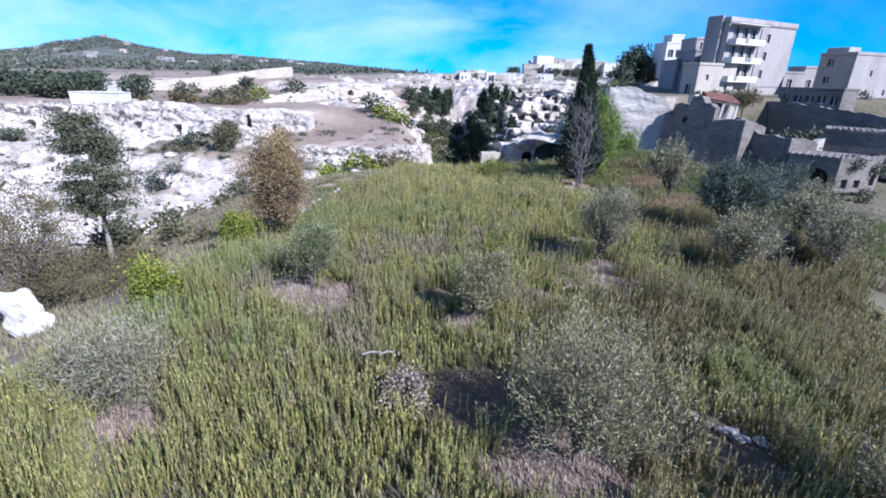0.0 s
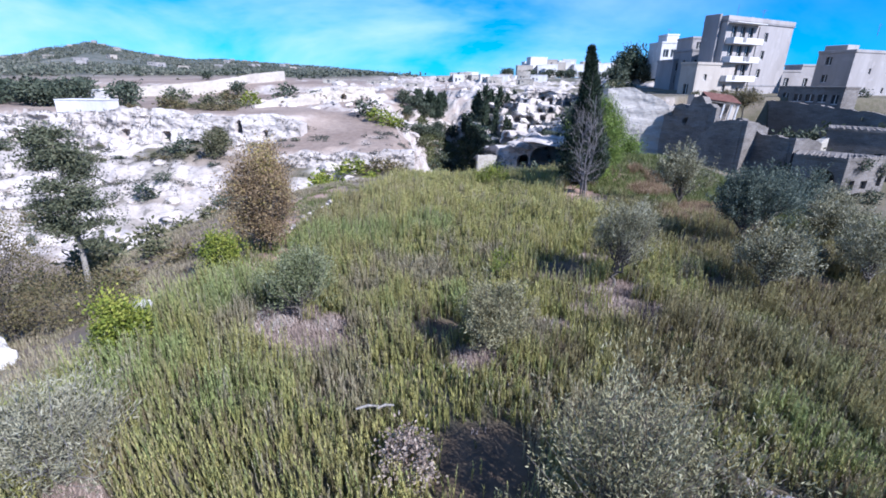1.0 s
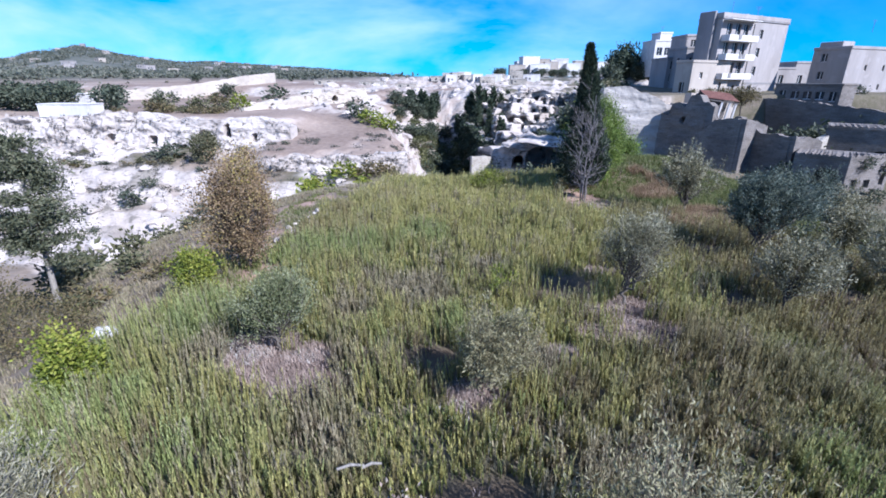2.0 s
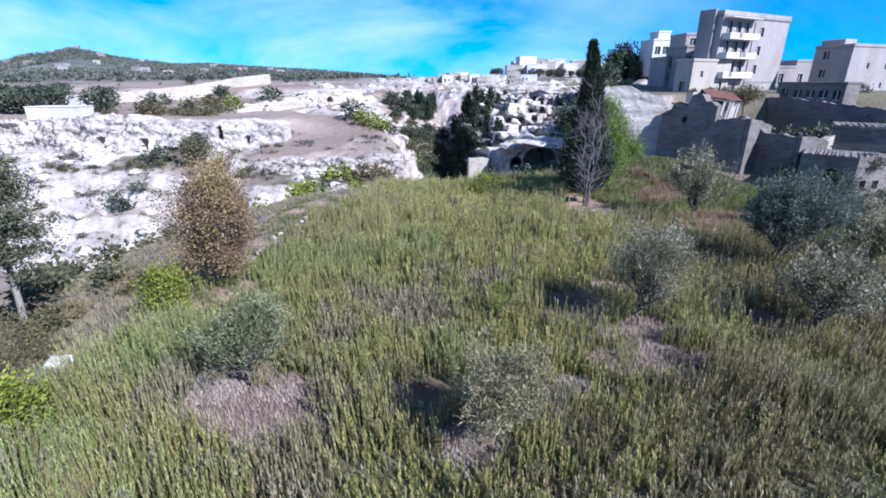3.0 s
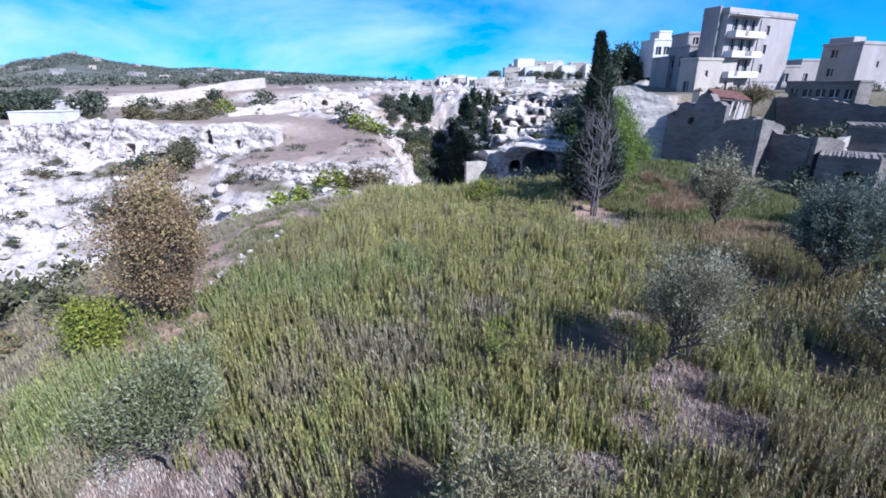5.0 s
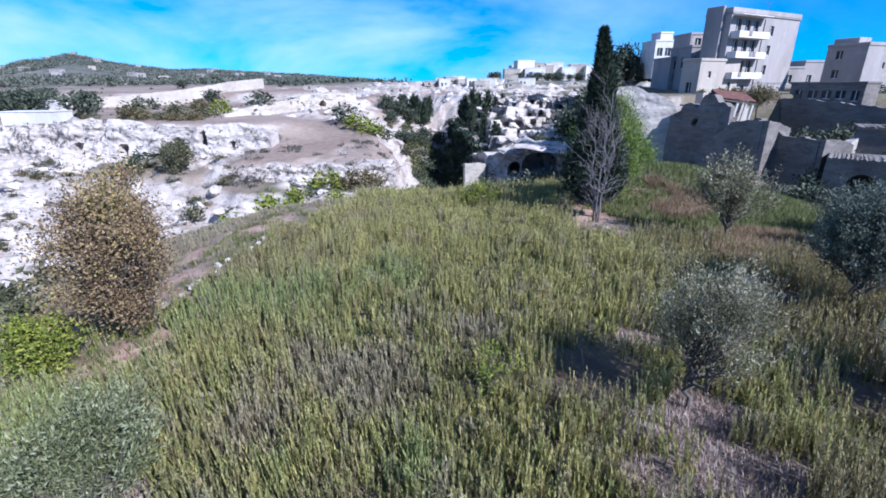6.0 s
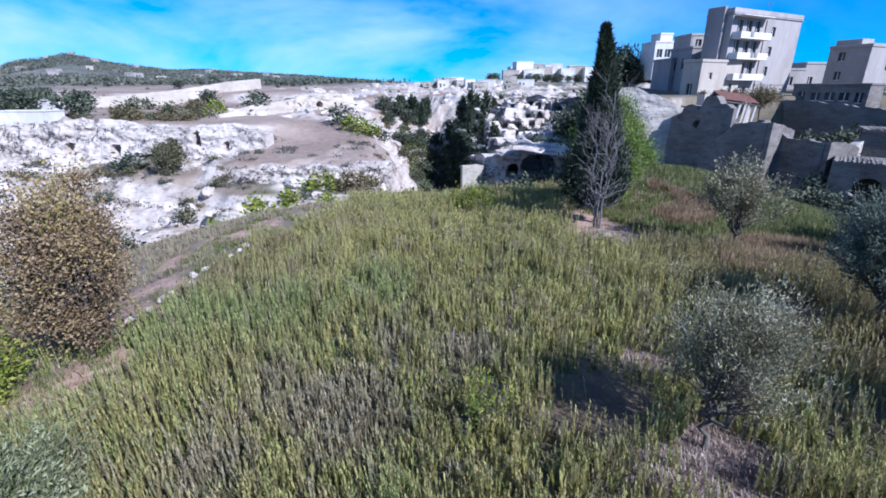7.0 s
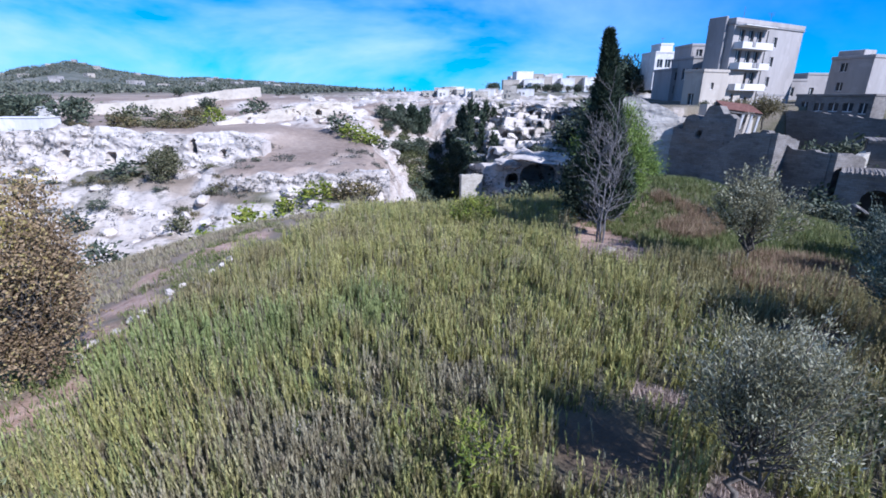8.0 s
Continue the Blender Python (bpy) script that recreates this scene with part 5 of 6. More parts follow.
def crevice_scrub():
    """Small tufts rooted in the ledges and cracks of the rock faces, too many to count."""
    rng = np.random.default_rng(98)
    roots = []
    for i, (pts, nrm, hollow) in enumerate(FACES):
        east = pts[0, 0] > 1 and pts[0, 1] > 79
        n = int(len(pts) * (0.0 if i == 0 else 0.6 if east else 0.12))
        k = rng.integers(0, len(pts), n)
        P = pts[k]
        keep = (fbm(P[:, 0] * 0.35 + P[:, 1] * 0.2, P[:, 2] * 0.9, 99, 3) > (-0.04 if east else 0.02)) & (hollow[k] < 0.2)
        roots.append(P[keep] + np.array([nrm[0], nrm[1], 0]) * 0.05)
    x, y = rng.uniform(-80, -8, 12000), rng.uniform(50, 80, 12000)
    keep = (fbm(x * 0.3, y * 0.5, 100, 3) > 0.19) & (y > 52 + 0.1 * np.abs(x))
    x, y = x[keep], y[keep]
    roots.append(np.stack([x, y, ground_form(x, y)[0]], 1))
    R = np.concatenate(roots)
    size = rng.choice([0.16, 0.28, 0.42, 0.65], len(R), p=[0.35, 0.35, 0.22, 0.08])
    per = 9
    C = R.repeat(per, 0) + rng.normal(size=(len(R) * per, 3)) * size.repeat(per)[:, None] * (0.75, 0.75, 0.42) + (0, 0, 0.06)
    V, T = leaves(rng, C, 0.27, 0.13, 0.4)
    thing("crevice_scrub", "grey-green tufts of scrub in limestone crevices", "scrub", kind="stuff", data=mesh_of("crevice_scrub", V, T, M["crevice_leaf"]))


crevice_scrub()
rng = np.random.default_rng(96)
for i in range(26):
    f = rng.uniform()
    plant(("cypress", "dark", "tree", "dark")[i % 4], -1.0 + 7.2 * f + rng.uniform(0.8, 4.0), 128 - 43 * f, rng.uniform(0.45, 0.75), z=-4.2 - 3.2 * f)

# ---------------------------------------------------------------- buildings


def wall_mesh(w, h, holes, deep, mats):
    """A wall in the xz plane facing -y, with real openings whose reveals go back by deep."""
    xs = sorted({0.0, w, *[v for o in holes for v in (o[0], o[2])]})
    zs = sorted({0.0, h, *[v for o in holes for v in (o[1], o[3])]})
    bm = bmesh.new()
    at = {}

    def v(x, y, z):
        key = (round(x, 4), round(y, 4), round(z, 4))
        if key not in at:
            at[key] = bm.verts.new(key)
        return at[key]
    for a, b in zip(xs, xs[1:]):
        for c, d in zip(zs, zs[1:]):
            mx, mz = (a + b) / 2, (c + d) / 2
            if any(o[0] < mx < o[2] and o[1] < mz < o[3] for o in holes):
                continue
            bm.faces.new((v(a, 0, c), v(b, 0, c), v(b, 0, d), v(a, 0, d)))
    for a, c, b, d in [o[:4] for o in holes]:
        for p, q in (((a, c), (b, c)), ((b, c), (b, d)), ((b, d), (a, d)), ((a, d), (a, c))):
            bm.faces.new((v(p[0], 0, p[1]), v(q[0], 0, q[1]), v(q[0], deep, q[1]), v(p[0], deep, p[1])))
    return from_bm("wall", bm, mats)


def box(name, x0, y0, z0, x1, y1, z1, mat, bevel=0.0):
    bm = bmesh.new()
    bmesh.ops.create_cube(bm, size=1.0)
    for vert in bm.verts:
        vert.co = ((x0 + x1) / 2 + vert.co.x * (x1 - x0), (y0 + y1) / 2 + vert.co.y * (y1 - y0), (z0 + z1) / 2 + vert.co.z * (z1 - z0))
    if bevel:
        bmesh.ops.bevel(bm, geom=bm.edges[:], offset=bevel, segments=1, affect="EDGES")
    return from_bm(name, bm, mat)


def window(parent, m, a, c, b, d, deep=0.22, frame_mat=None, shutter=False):
    """Pane and frame set back in an opening of a wall."""
    w = part("window", box("window_frame", a, deep - 0.08, c, b, deep - 0.02, c + 0.08, frame_mat or M["white_plaster"]), parent, m=m)
    part("pane", box("pane", a, deep - 0.02, c, b, deep + 0.02, d, M["glass"]), w)
    part("mullion", box("mullion", (a + b) / 2 - 0.035, deep - 0.07, c, (a + b) / 2 + 0.035, deep - 0.02, d, frame_mat or M["white_plaster"]), w)
    return w


def house(name, label, corner, yaw, w, deep, base, h, front=(), left=(), right=(), mat=None, parapet=0.35, category="building", group="", roof_mat=None):
    """A flat-roofed block. corner: its near left corner; front faces the viewer, left and right its sides. Openings: x0, z0, x1, z1."""
    mat = mat or M["plaster"]
    ob = thing(name, label, category, pose(corner[0], corner[1], base, 0, 0, yaw), group)
    for holes, length, m in ((front, w, pose(0, 0, 0)), (left, deep, pose(0, deep, 0, 0, 0, -90)), (right, deep, pose(w, 0, 0, 0, 0, 90)), ((), w, pose(w, deep, 0, 0, 0, 180))):
        part("wall", wall_mesh(length, h, holes, 0.24, mat), ob, m=m)
        for o in holes:
            window(ob, m, *o)
    part("roof", box("roof", -0.1, -0.1, h, w + 0.1, deep + 0.1, h + parapet, roof_mat or mat, 0.03), ob)
    return ob


def grid_windows(xs, zs, w, h):
    return [(x, z, x + w, z + h) for x in xs for z in zs]


# apartment block of four storeys over a podium, with a stack of balconies
A_YAW = 30
apt = house("apartment_building", "pinkish-grey four-storey apartment block with stacked white balconies", (34.9, 72.0), A_YAW, 15.6, 3.4, 3.6, 10.7,
            front=grid_windows((1.2, 3.2, 5.0), (3.1, 5.6, 8.0), 1.1, 2.0) + grid_windows((8.8,), (3.4, 5.9, 8.3), 0.9, 1.2) + [(8.6, 0.3, 9.5, 2.0), (2.0, 0.5, 2.8, 2.0), (4.6, 0.3, 5.4, 2.0)],
            left=grid_windows((1.2,), (3.0, 5.6, 8.0), 0.9, 1.5), right=[(1, 3, 2, 4.5)], mat=M["plaster"], parapet=0.55)
for zb in (3.0, 5.5, 7.9):
    bal = part("balcony", box("balcony", 0.3, -1.2, zb - 0.2, 6.9, 0.0, zb, M["white_plaster"], 0.02), apt, "white plastered balcony")
    part("parapet", box("parapet", 0.3, -1.2, zb, 6.9, -1.1, zb + 0.6, M["white_plaster"], 0.02), bal)
    part("parapet_side", box("parapet_side", 0.3, -1.1, zb, 0.4, 0.0, zb + 0.6, M["white_plaster"], 0.02), bal)
    part("parapet_side", box("parapet_side", 6.8, -1.1, zb, 6.9, 0.0, zb + 0.6, M["white_plaster"], 0.02), bal)
for zb, x in ((3.0, 1.6), (5.5, 3.1), (5.5, 3.9), (7.9, 2.3)):
    part("laundry", box("laundry", x, -1.27, zb + 0.05, x + 0.6, -1.23, zb + 0.62, M["grey_plaster"], 0.01), apt, "dark washing hung over the balcony")
part("cornice", box("cornice", -0.14, -0.14, 10.5, 15.74, 3.54, 10.68, M["grey_plaster"], 0.03), apt, "darker grey roof cornice")
for x, y, h in ((7.5, 1.6, 0.4), (12.0, 2.2, 0.5)):
    part("chimney", box("chimney", x, y, 11.25, x + 0.6, y + 0.6, 11.25 + h, M["plaster"], 0.03), apt)
part("canopy", box("canopy", 0.2, -1.25, 10.3, 7.0, 0.0, 10.4, M["white_plaster"], 0.02), apt)
part("stair_head", box("stair_head", -0.5, 0.9, 0.0, -0.05, 3.2, 11.5, M["grey_plaster"], 0.05), apt, "darker grey stair tower")
part("downpipe", mesh_of("downpipe", *tube([(7.25, -0.06, 0.2), (7.25, -0.06, 5), (7.25, -0.06, 10.2)], [0.06, 0.06, 0.06], 6), M["iron"]), apt)
part("string_course", box("string_course", 7.4, -0.07, 2.2, 15.6, -0.003, 2.4, M["grey_plaster"]), apt)

house("podium_building", "tan two-storey block below the apartment block", (30.9, 69.6), 27, 7.6, 2.6, 3.6, 4.9,
      front=[(5.6, 0.9, 6.3, 2.4), (1.6, 2.9, 2.2, 3.7)], left=[(0.9, 1.0, 1.7, 2.4)], mat=M["tan_plaster"])
house("town_house", "grey terraced house with shaded loggias", (35.6, 83.0), 6, 4.6, 6, 4.6, 6.4,
      front=grid_windows((0.6, 2.6), (1.0, 3.6), 1.1, 1.5), left=grid_windows((1, 3.5), (3.5,), 1.0, 1.6), mat=M["grey_plaster"])
house("town_house", "stepped grey house with flat roof terrace", (34.4, 87.0), 4, 4.6, 6, 5.0, 4.6,
      front=grid_windows((0.6, 2.8), (1.0, 3.0), 1.2, 1.3), mat=M["grey_plaster"])
house("town_house", "small upper storey house with roof terrace", (37.4, 88.0), 6, 4.5, 5, 5.0, 8.2,
      front=grid_windows((0.8, 2.6), (6.2,), 1.0, 1.5), mat=M["plaster"])
house("town_house", "white house with wide glazed loggia", (41.2, 112), 6, 5.4, 6, 7.0, 7.2,
      front=grid_windows((0.5, 2.2, 3.9), (1.6, 4.4), 1.2, 1.6), mat=M["white_plaster"])
house("town_house", "small white rooftop room", (42.4, 113), 6, 2.6, 4, 14.2, 1.6, mat=M["white_plaster"])

house("tall_house", "tall pale grey house with small windows", (53.4, 73.0), 24, 13, 4.8, 2.4, 8.0,
      front=grid_windows((4.0, 8.2), (2.6, 5.2), 0.5, 0.8), left=grid_windows((1.2,), (1.4, 4.0, 6.4), 0.8, 1.1), mat=M["plaster"], parapet=0.4)
part("rooftop_room", box("rooftop_room", 0.6, 1.6, 8.4, 3.2, 4.6, 9.1, M["plaster"], 0.05), bpy.data.objects["tall_house"])
for i, (x, y, b, w, h) in enumerate(((55.5, 92, 4.6, 3.6, 3.6), (59.5, 93, 4.6, 4.0, 4.6), (52.0, 95, 4.6, 3.2, 2.6))):
    house("town_house", "small pale house with flat roof", (x, y), 5 + 4 * i, w, 4, b, h, front=[(0.8, 1.2, 1.7, 2.6)], mat=M["plaster"])

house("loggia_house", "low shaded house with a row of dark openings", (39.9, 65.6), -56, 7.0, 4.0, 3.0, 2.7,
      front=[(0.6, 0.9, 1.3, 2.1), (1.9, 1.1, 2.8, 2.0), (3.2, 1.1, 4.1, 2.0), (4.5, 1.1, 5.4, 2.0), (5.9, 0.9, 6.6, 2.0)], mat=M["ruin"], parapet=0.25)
# aerials and tanks on the roofs
for x, y, z, h in ((38.2, 76.6, 14.9, 1.9), (42.6, 78.0, 14.9, 1.4), (36.2, 85.0, 11.3, 1.6), (43.0, 114.0, 16.1, 1.2), (58.5, 77.0, 12.9, 1.5)):
    mast = [tube([(0, 0, -0.05), (0, 0, h * 0.5), (0, 0, h)], [0.03, 0.025, 0.02], 5)]
    for k in range(4):
        mast.append(tube([(-0.45 + 0.07 * k, 0, h - 0.12 * k - 0.05), (0, 0, h - 0.12 * k - 0.05), (0.45 - 0.07 * k, 0, h - 0.12 * k - 0.05)], [0.012] * 3, 4))
    thing("roof_aerial", "thin metal television aerial on a flat roof", "aerial", pose(x, y, z, 0, 0, 25 * x), "roof aerials", data=mesh_of("roof_aerial", *merge(*mast), M["iron"]))

# white town on the far rim
rng = np.random.default_rng(95)
TOWN = ((23, 258, 8, 4.5), (30, 262, 9, 8.2), (33, 255, 10, 4.8), (41, 260, 7, 6.0), (45, 264, 8, 6.8), (52, 258, 7, 5.2), (57, 262, 9, 6.4), (64, 258, 8, 5.6),
        (28, 272, 7, 6.5), (38, 274, 8, 7.6), (49, 275, 7, 7.8), (60, 276, 9, 7.0), (70, 268, 8, 6.2), (36, 249, 6, 3.2))
for i, (x, y, w, h) in enumerate(TOWN):
    n = int(w / 2.4)
    house("rim_house", "white flat-roofed house on the far rim", (x, y), float(rng.uniform(-12, 14)), w, 7, ground_at(x, y) + 0.2, h * 1.15,
          front=grid_windows([0.7 + 2.3 * k for k in range(n)], [1.6 + 2.8 * k for k in range(max(1, int((h - 1.5) / 2.8)))], 0.9, 1.3),
          mat=M["white_plaster"] if i % 3 else M["tan_plaster"], group="houses on the far rim")
for i in range(16):
    x, y = -16 + 2.7 * i + rng.uniform(-0.6, 0.6), rng.uniform(190, 232)
    w, h = rng.uniform(3.5, 7), rng.uniform(1.6, 3.4)
    house("rim_cottage", "small pale stone cottage along the far rim", (x, y), float(rng.uniform(-20, 20)), w, 4, ground_at(x, y) - 0.3, h + 0.6,
          front=[(0.8, 0.4, 1.6, 2.0), (2.3, 1.0, 3.0, 1.8)], mat=M["white_plaster"] if i % 2 else M["pale_stone"], parapet=0.2, group="cottages along the far rim")
for i in range(24):
    a, r = radians(rng.uniform(-46, -20)), rng.uniform(420, 860)
    x, y = 0.6 + r * math.sin(a), 3.7 + r * math.cos(a)
    house("hillside_house", "small white house among far groves", (x, y), float(rng.uniform(-40, 40)), rng.uniform(5, 8), 6, ground_at(x, y) - 1.0, rng.uniform(3.4, 4.6),
          front=[(1, 1.6, 2.2, 3.0), (3.2, 1.6, 4.4, 3.0)], mat=M["plaster"] if i % 3 else M["tan_plaster"], group="houses on the far hill")
# chapel and houses on the hilltop
for k, (a, w, h) in enumerate(((-39.3, 9, 4), (-38.8, 6, 6), (-38.3, 9, 3.5), (-40.1, 7, 3))):
    x, y = 0.6 + 880 * math.sin(radians(a)), 3.7 + 880 * math.cos(radians(a))
    house("hilltop_house", "small stone house on the far hilltop", (x, y), 30, w, 10, ground_at(x, y) - 1.0, h, front=[(2, 1, 3.5, 2.4)], mat=M["grey_plaster"], group="hilltop houses")
# long low pale buildings along the plateau edge
for x, y, w, h, yaw in ((-38, 176, 9, 1.8, -4), (-26, 182, 8, 1.6, 3), (-52, 168, 7, 1.5, 8), (-14, 205, 10, 2.0, 0), (3, 215, 12, 2.0, 2)):
    house("plateau_shed", "long low pale stone building on plateau", (x, y), yaw, w, 4, ground_at(x, y) - 0.2, h, front=[(1.5, 0.3, 2.3, 1.3), (4.5, 0.3, 5.3, 1.3)], mat=M["pale_stone"], parapet=0.15)
house("white_house", "plain white hut at the edge of the plateau", (-70.5, 78.0), 4, 8.2, 4, 0.2, 2.0, mat=M["white_plaster"], parapet=0.15)
house("white_house", "low white hut among trees", (-78, 92), 3, 4.0, 4, 0.8, 2.6, mat=M["white_plaster"], parapet=0.15)


def course_wall(name, label, points, tops, thick, mat, seed, category="wall", depth_below=0.4, jag=0.0):
    """A rubble wall along points, its top broken unevenly."""
    P = np.array(points, float)
    seg = np.linalg.norm(np.diff(P, axis=0), axis=1)
    s = np.concatenate([[0], np.cumsum(seg)])
    u = np.arange(0, s[-1], 0.16)
    u = np.append(u, s[-1])
    X, Y = np.interp(u, s, P[:, 0]), np.interp(u, s, P[:, 1])
    base = np.array([ground_at(a, b) for a, b in zip(X, Y)]) - depth_below
    Z = np.interp(u, np.linspace(0, s[-1], len(tops)), tops) + (0.22 - 0.12 * (jag > 0)) * fbm(u * 1.3, u * 0 + seed, seed, 3)
    Z = Z + jag * np.round(3 * fbm(u * 0.75, u * 0 + 3.7 * seed, seed + 5, 2)) / 2
    dx, dy = np.gradient(X), np.gradient(Y)
    L = np.hypot(dx, dy)
    nx, ny = dy / L * thick / 2, -dx / L * thick / 2
    V = np.concatenate([np.stack([X + nx, Y + ny, np.minimum(base, Z - 0.2)], 1), np.stack([X + nx, Y + ny, Z], 1), np.stack([X - nx, Y - ny, Z - 0.05], 1), np.stack([X - nx, Y - ny, np.minimum(base, Z - 0.2)], 1)])
    n = len(u)
    k = np.arange(n - 1)
    T = []
    for a in range(3):
        p, q = a * n + k, (a + 1) * n + k
        T += [np.stack([p, p + 1, q + 1], -1), np.stack([p, q + 1, q], -1)]
    for e in (0, n - 1):
        T.append(np.array([[e, n + e, 2 * n + e], [e, 2 * n + e, 3 * n + e]]))
    return thing(name, label, category, data=mesh_of(name, V, np.concatenate(T), mat))


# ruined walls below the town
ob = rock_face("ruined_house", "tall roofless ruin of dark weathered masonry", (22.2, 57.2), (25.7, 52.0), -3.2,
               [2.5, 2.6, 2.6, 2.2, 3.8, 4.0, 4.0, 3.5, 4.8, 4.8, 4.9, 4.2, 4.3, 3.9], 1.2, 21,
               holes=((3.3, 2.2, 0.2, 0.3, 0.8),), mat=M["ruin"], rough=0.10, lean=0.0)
tagged(ob, category="ruin", kind="thing")
ruin = ob
gable = course_wall("gable", "jagged end of ruined gable wall", [(25.6, 52.0), (27.6, 54.0)], [4.2, 3.4, 2.8, 1.8, 1.4], 0.7, M["ruin"], 2, jag=0.8)
buttress = course_wall("buttress", "sloping buttress wall of squared stone", [(24.0, 52.4), (25.6, 50.4), (27.1, 48.4)], [0.0, 1.2, 2.4, 2.8, 2.8], 0.8, M["ruin"], 3, jag=0.2)
buttress_face = course_wall("buttress_face", "face of squared stone wall beside ruin", [(26.85, 48.15), (30.2, 50.3)], [2.8, 2.6, 2.3, 2.1], 0.8, M["ruin"], 4)
for piece in (gable, buttress, buttress_face):
    piece.parent = ruin
    del piece["category"]
course_wall("ruined_wall", "stepped garden wall of old masonry", [(28.0, 51.2), (29.2, 48.7), (30.6, 46.2)], [2.7, 2.6, 1.5, 1.4, 1.4], 0.8, M["ruin"], 5, jag=0.3)
course_wall("ruined_wall", "end of stepped garden wall", [(30.35, 45.95), (33.8, 47.4)], [1.4, 1.3, 0.9], 0.7, M["ruin"], 6)
course_wall("terrace_wall", "high retaining wall below houses", [(37.6, 66.5), (40.2, 62.0), (43.2, 57.5), (46.2, 53.0)], [4.2, 4.2, 4.0, 3.7, 3.3, 2.8], 1.0, M["ruin"], 7)
course_wall("terrace_wall", "tan garden wall on the cliff edge", [(25.6, 57.6), (33.0, 62.0)], [4.9, 4.7, 4.4, 4.2], 0.8, M["tan_plaster"], 8)
course_wall("stair_wall", "stepped pale wall climbing the slope", [(34.6, 49.2), (38.4, 51.0)], [0.5, 0.9, 1.3, 1.7, 2.1], 0.7, M["pale_stone"], 9)
course_wall("parapet_wall", "pale stone wall beside the ravine", [(1.5, 73.0), (4.5, 74.4)], [-4.9, -4.8, -4.9], 0.6, M["pale_stone"], 10)
course_wall("dry_stone_wall", "long pale dry-stone wall along the plateau track", [(-108, 124), (-93, 130), (-80, 136), (-74, 150), (-69, 176)], [2.4, 3.6, 5.2, 7.4, 8.6], 1.0, M["track"], 11, depth_below=1.0)
ob = rock_face("track_wall", "pale cut bank with small dark doors beside the track", (-42, 92), (-31, 130), -1.5, [1.3, 1.9, 2.6, 3.6, 4.6], 1.2, 117,
               holes=[(u, 0.55 + 0.083 * u, 0.36, 0.42, 1.0) for u in (8.5, 20.5, 23.0, 24.4, 26.5, 29.0, 32.5, 34.0)], mat=M["track"], rough=0.12, lean=0.05)
tagged(ob, category="wall")
thing("timber_trestle", "dark timber trestle standing before pale wall", "trestle", pose(-42.6, 90.6, ground_at(-42.6, 90.6) - 0.1),
      data=mesh_of("timber_trestle", *merge(tube([(-0.75, 0, 0), (-0.4, 0, 0.8), (0, 0, 1.75)], [0.11] * 3, 6), tube([(0.75, 0, 0), (0.4, 0, 0.8), (0, 0, 1.75)], [0.11] * 3, 6), tube([(-0.4, 0, 0.8), (0, 0, 0.82), (0.4, 0, 0.8)], [0.07] * 3, 6)), M["bark"]))

# lean-to roof of red tiles on white posts
shed = thing("tiled_shelter", "broken red-tiled lean-to on white posts", "shelter", pose(26.3, 55.4, 2.25, 0, 7, -4))
bm = bmesh.new()
for i in range(14):
    x = i * 0.24
    for s in range(6):
        a0, a1 = math.pi * s / 6, math.pi * (s + 1) / 6
        q = [bm.verts.new((x + 0.12 - 0.12 * math.cos(a), yy, zz + 0.07 * math.sin(a))) for yy, zz, a in ((-0.4, 2.2, a0), (-0.4, 2.2, a1), (2.4, 3.0, a1), (2.4, 3.0, a0))]
        bm.faces.new(q)
part("tile_roof", from_bm("tile_roof", bm, M["tiles"]), shed, "faded red clay tiles")
part("roof_deck", box("roof_deck", 0, -0.3, 2.02, 3.36, 0.0, 2.16, M["ruin"]), shed)
for x in (1.6, 2.4, 3.05):
    part("post", box("post", x, -0.25, -1.2, x + 0.2, -0.05, 2.05, M["white_plaster"], 0.02), shed)
part("back_wall", box("back_wall", 0, 2.2, -0.6, 3.3, 2.5, 2.95, M["ruin"]), shed)


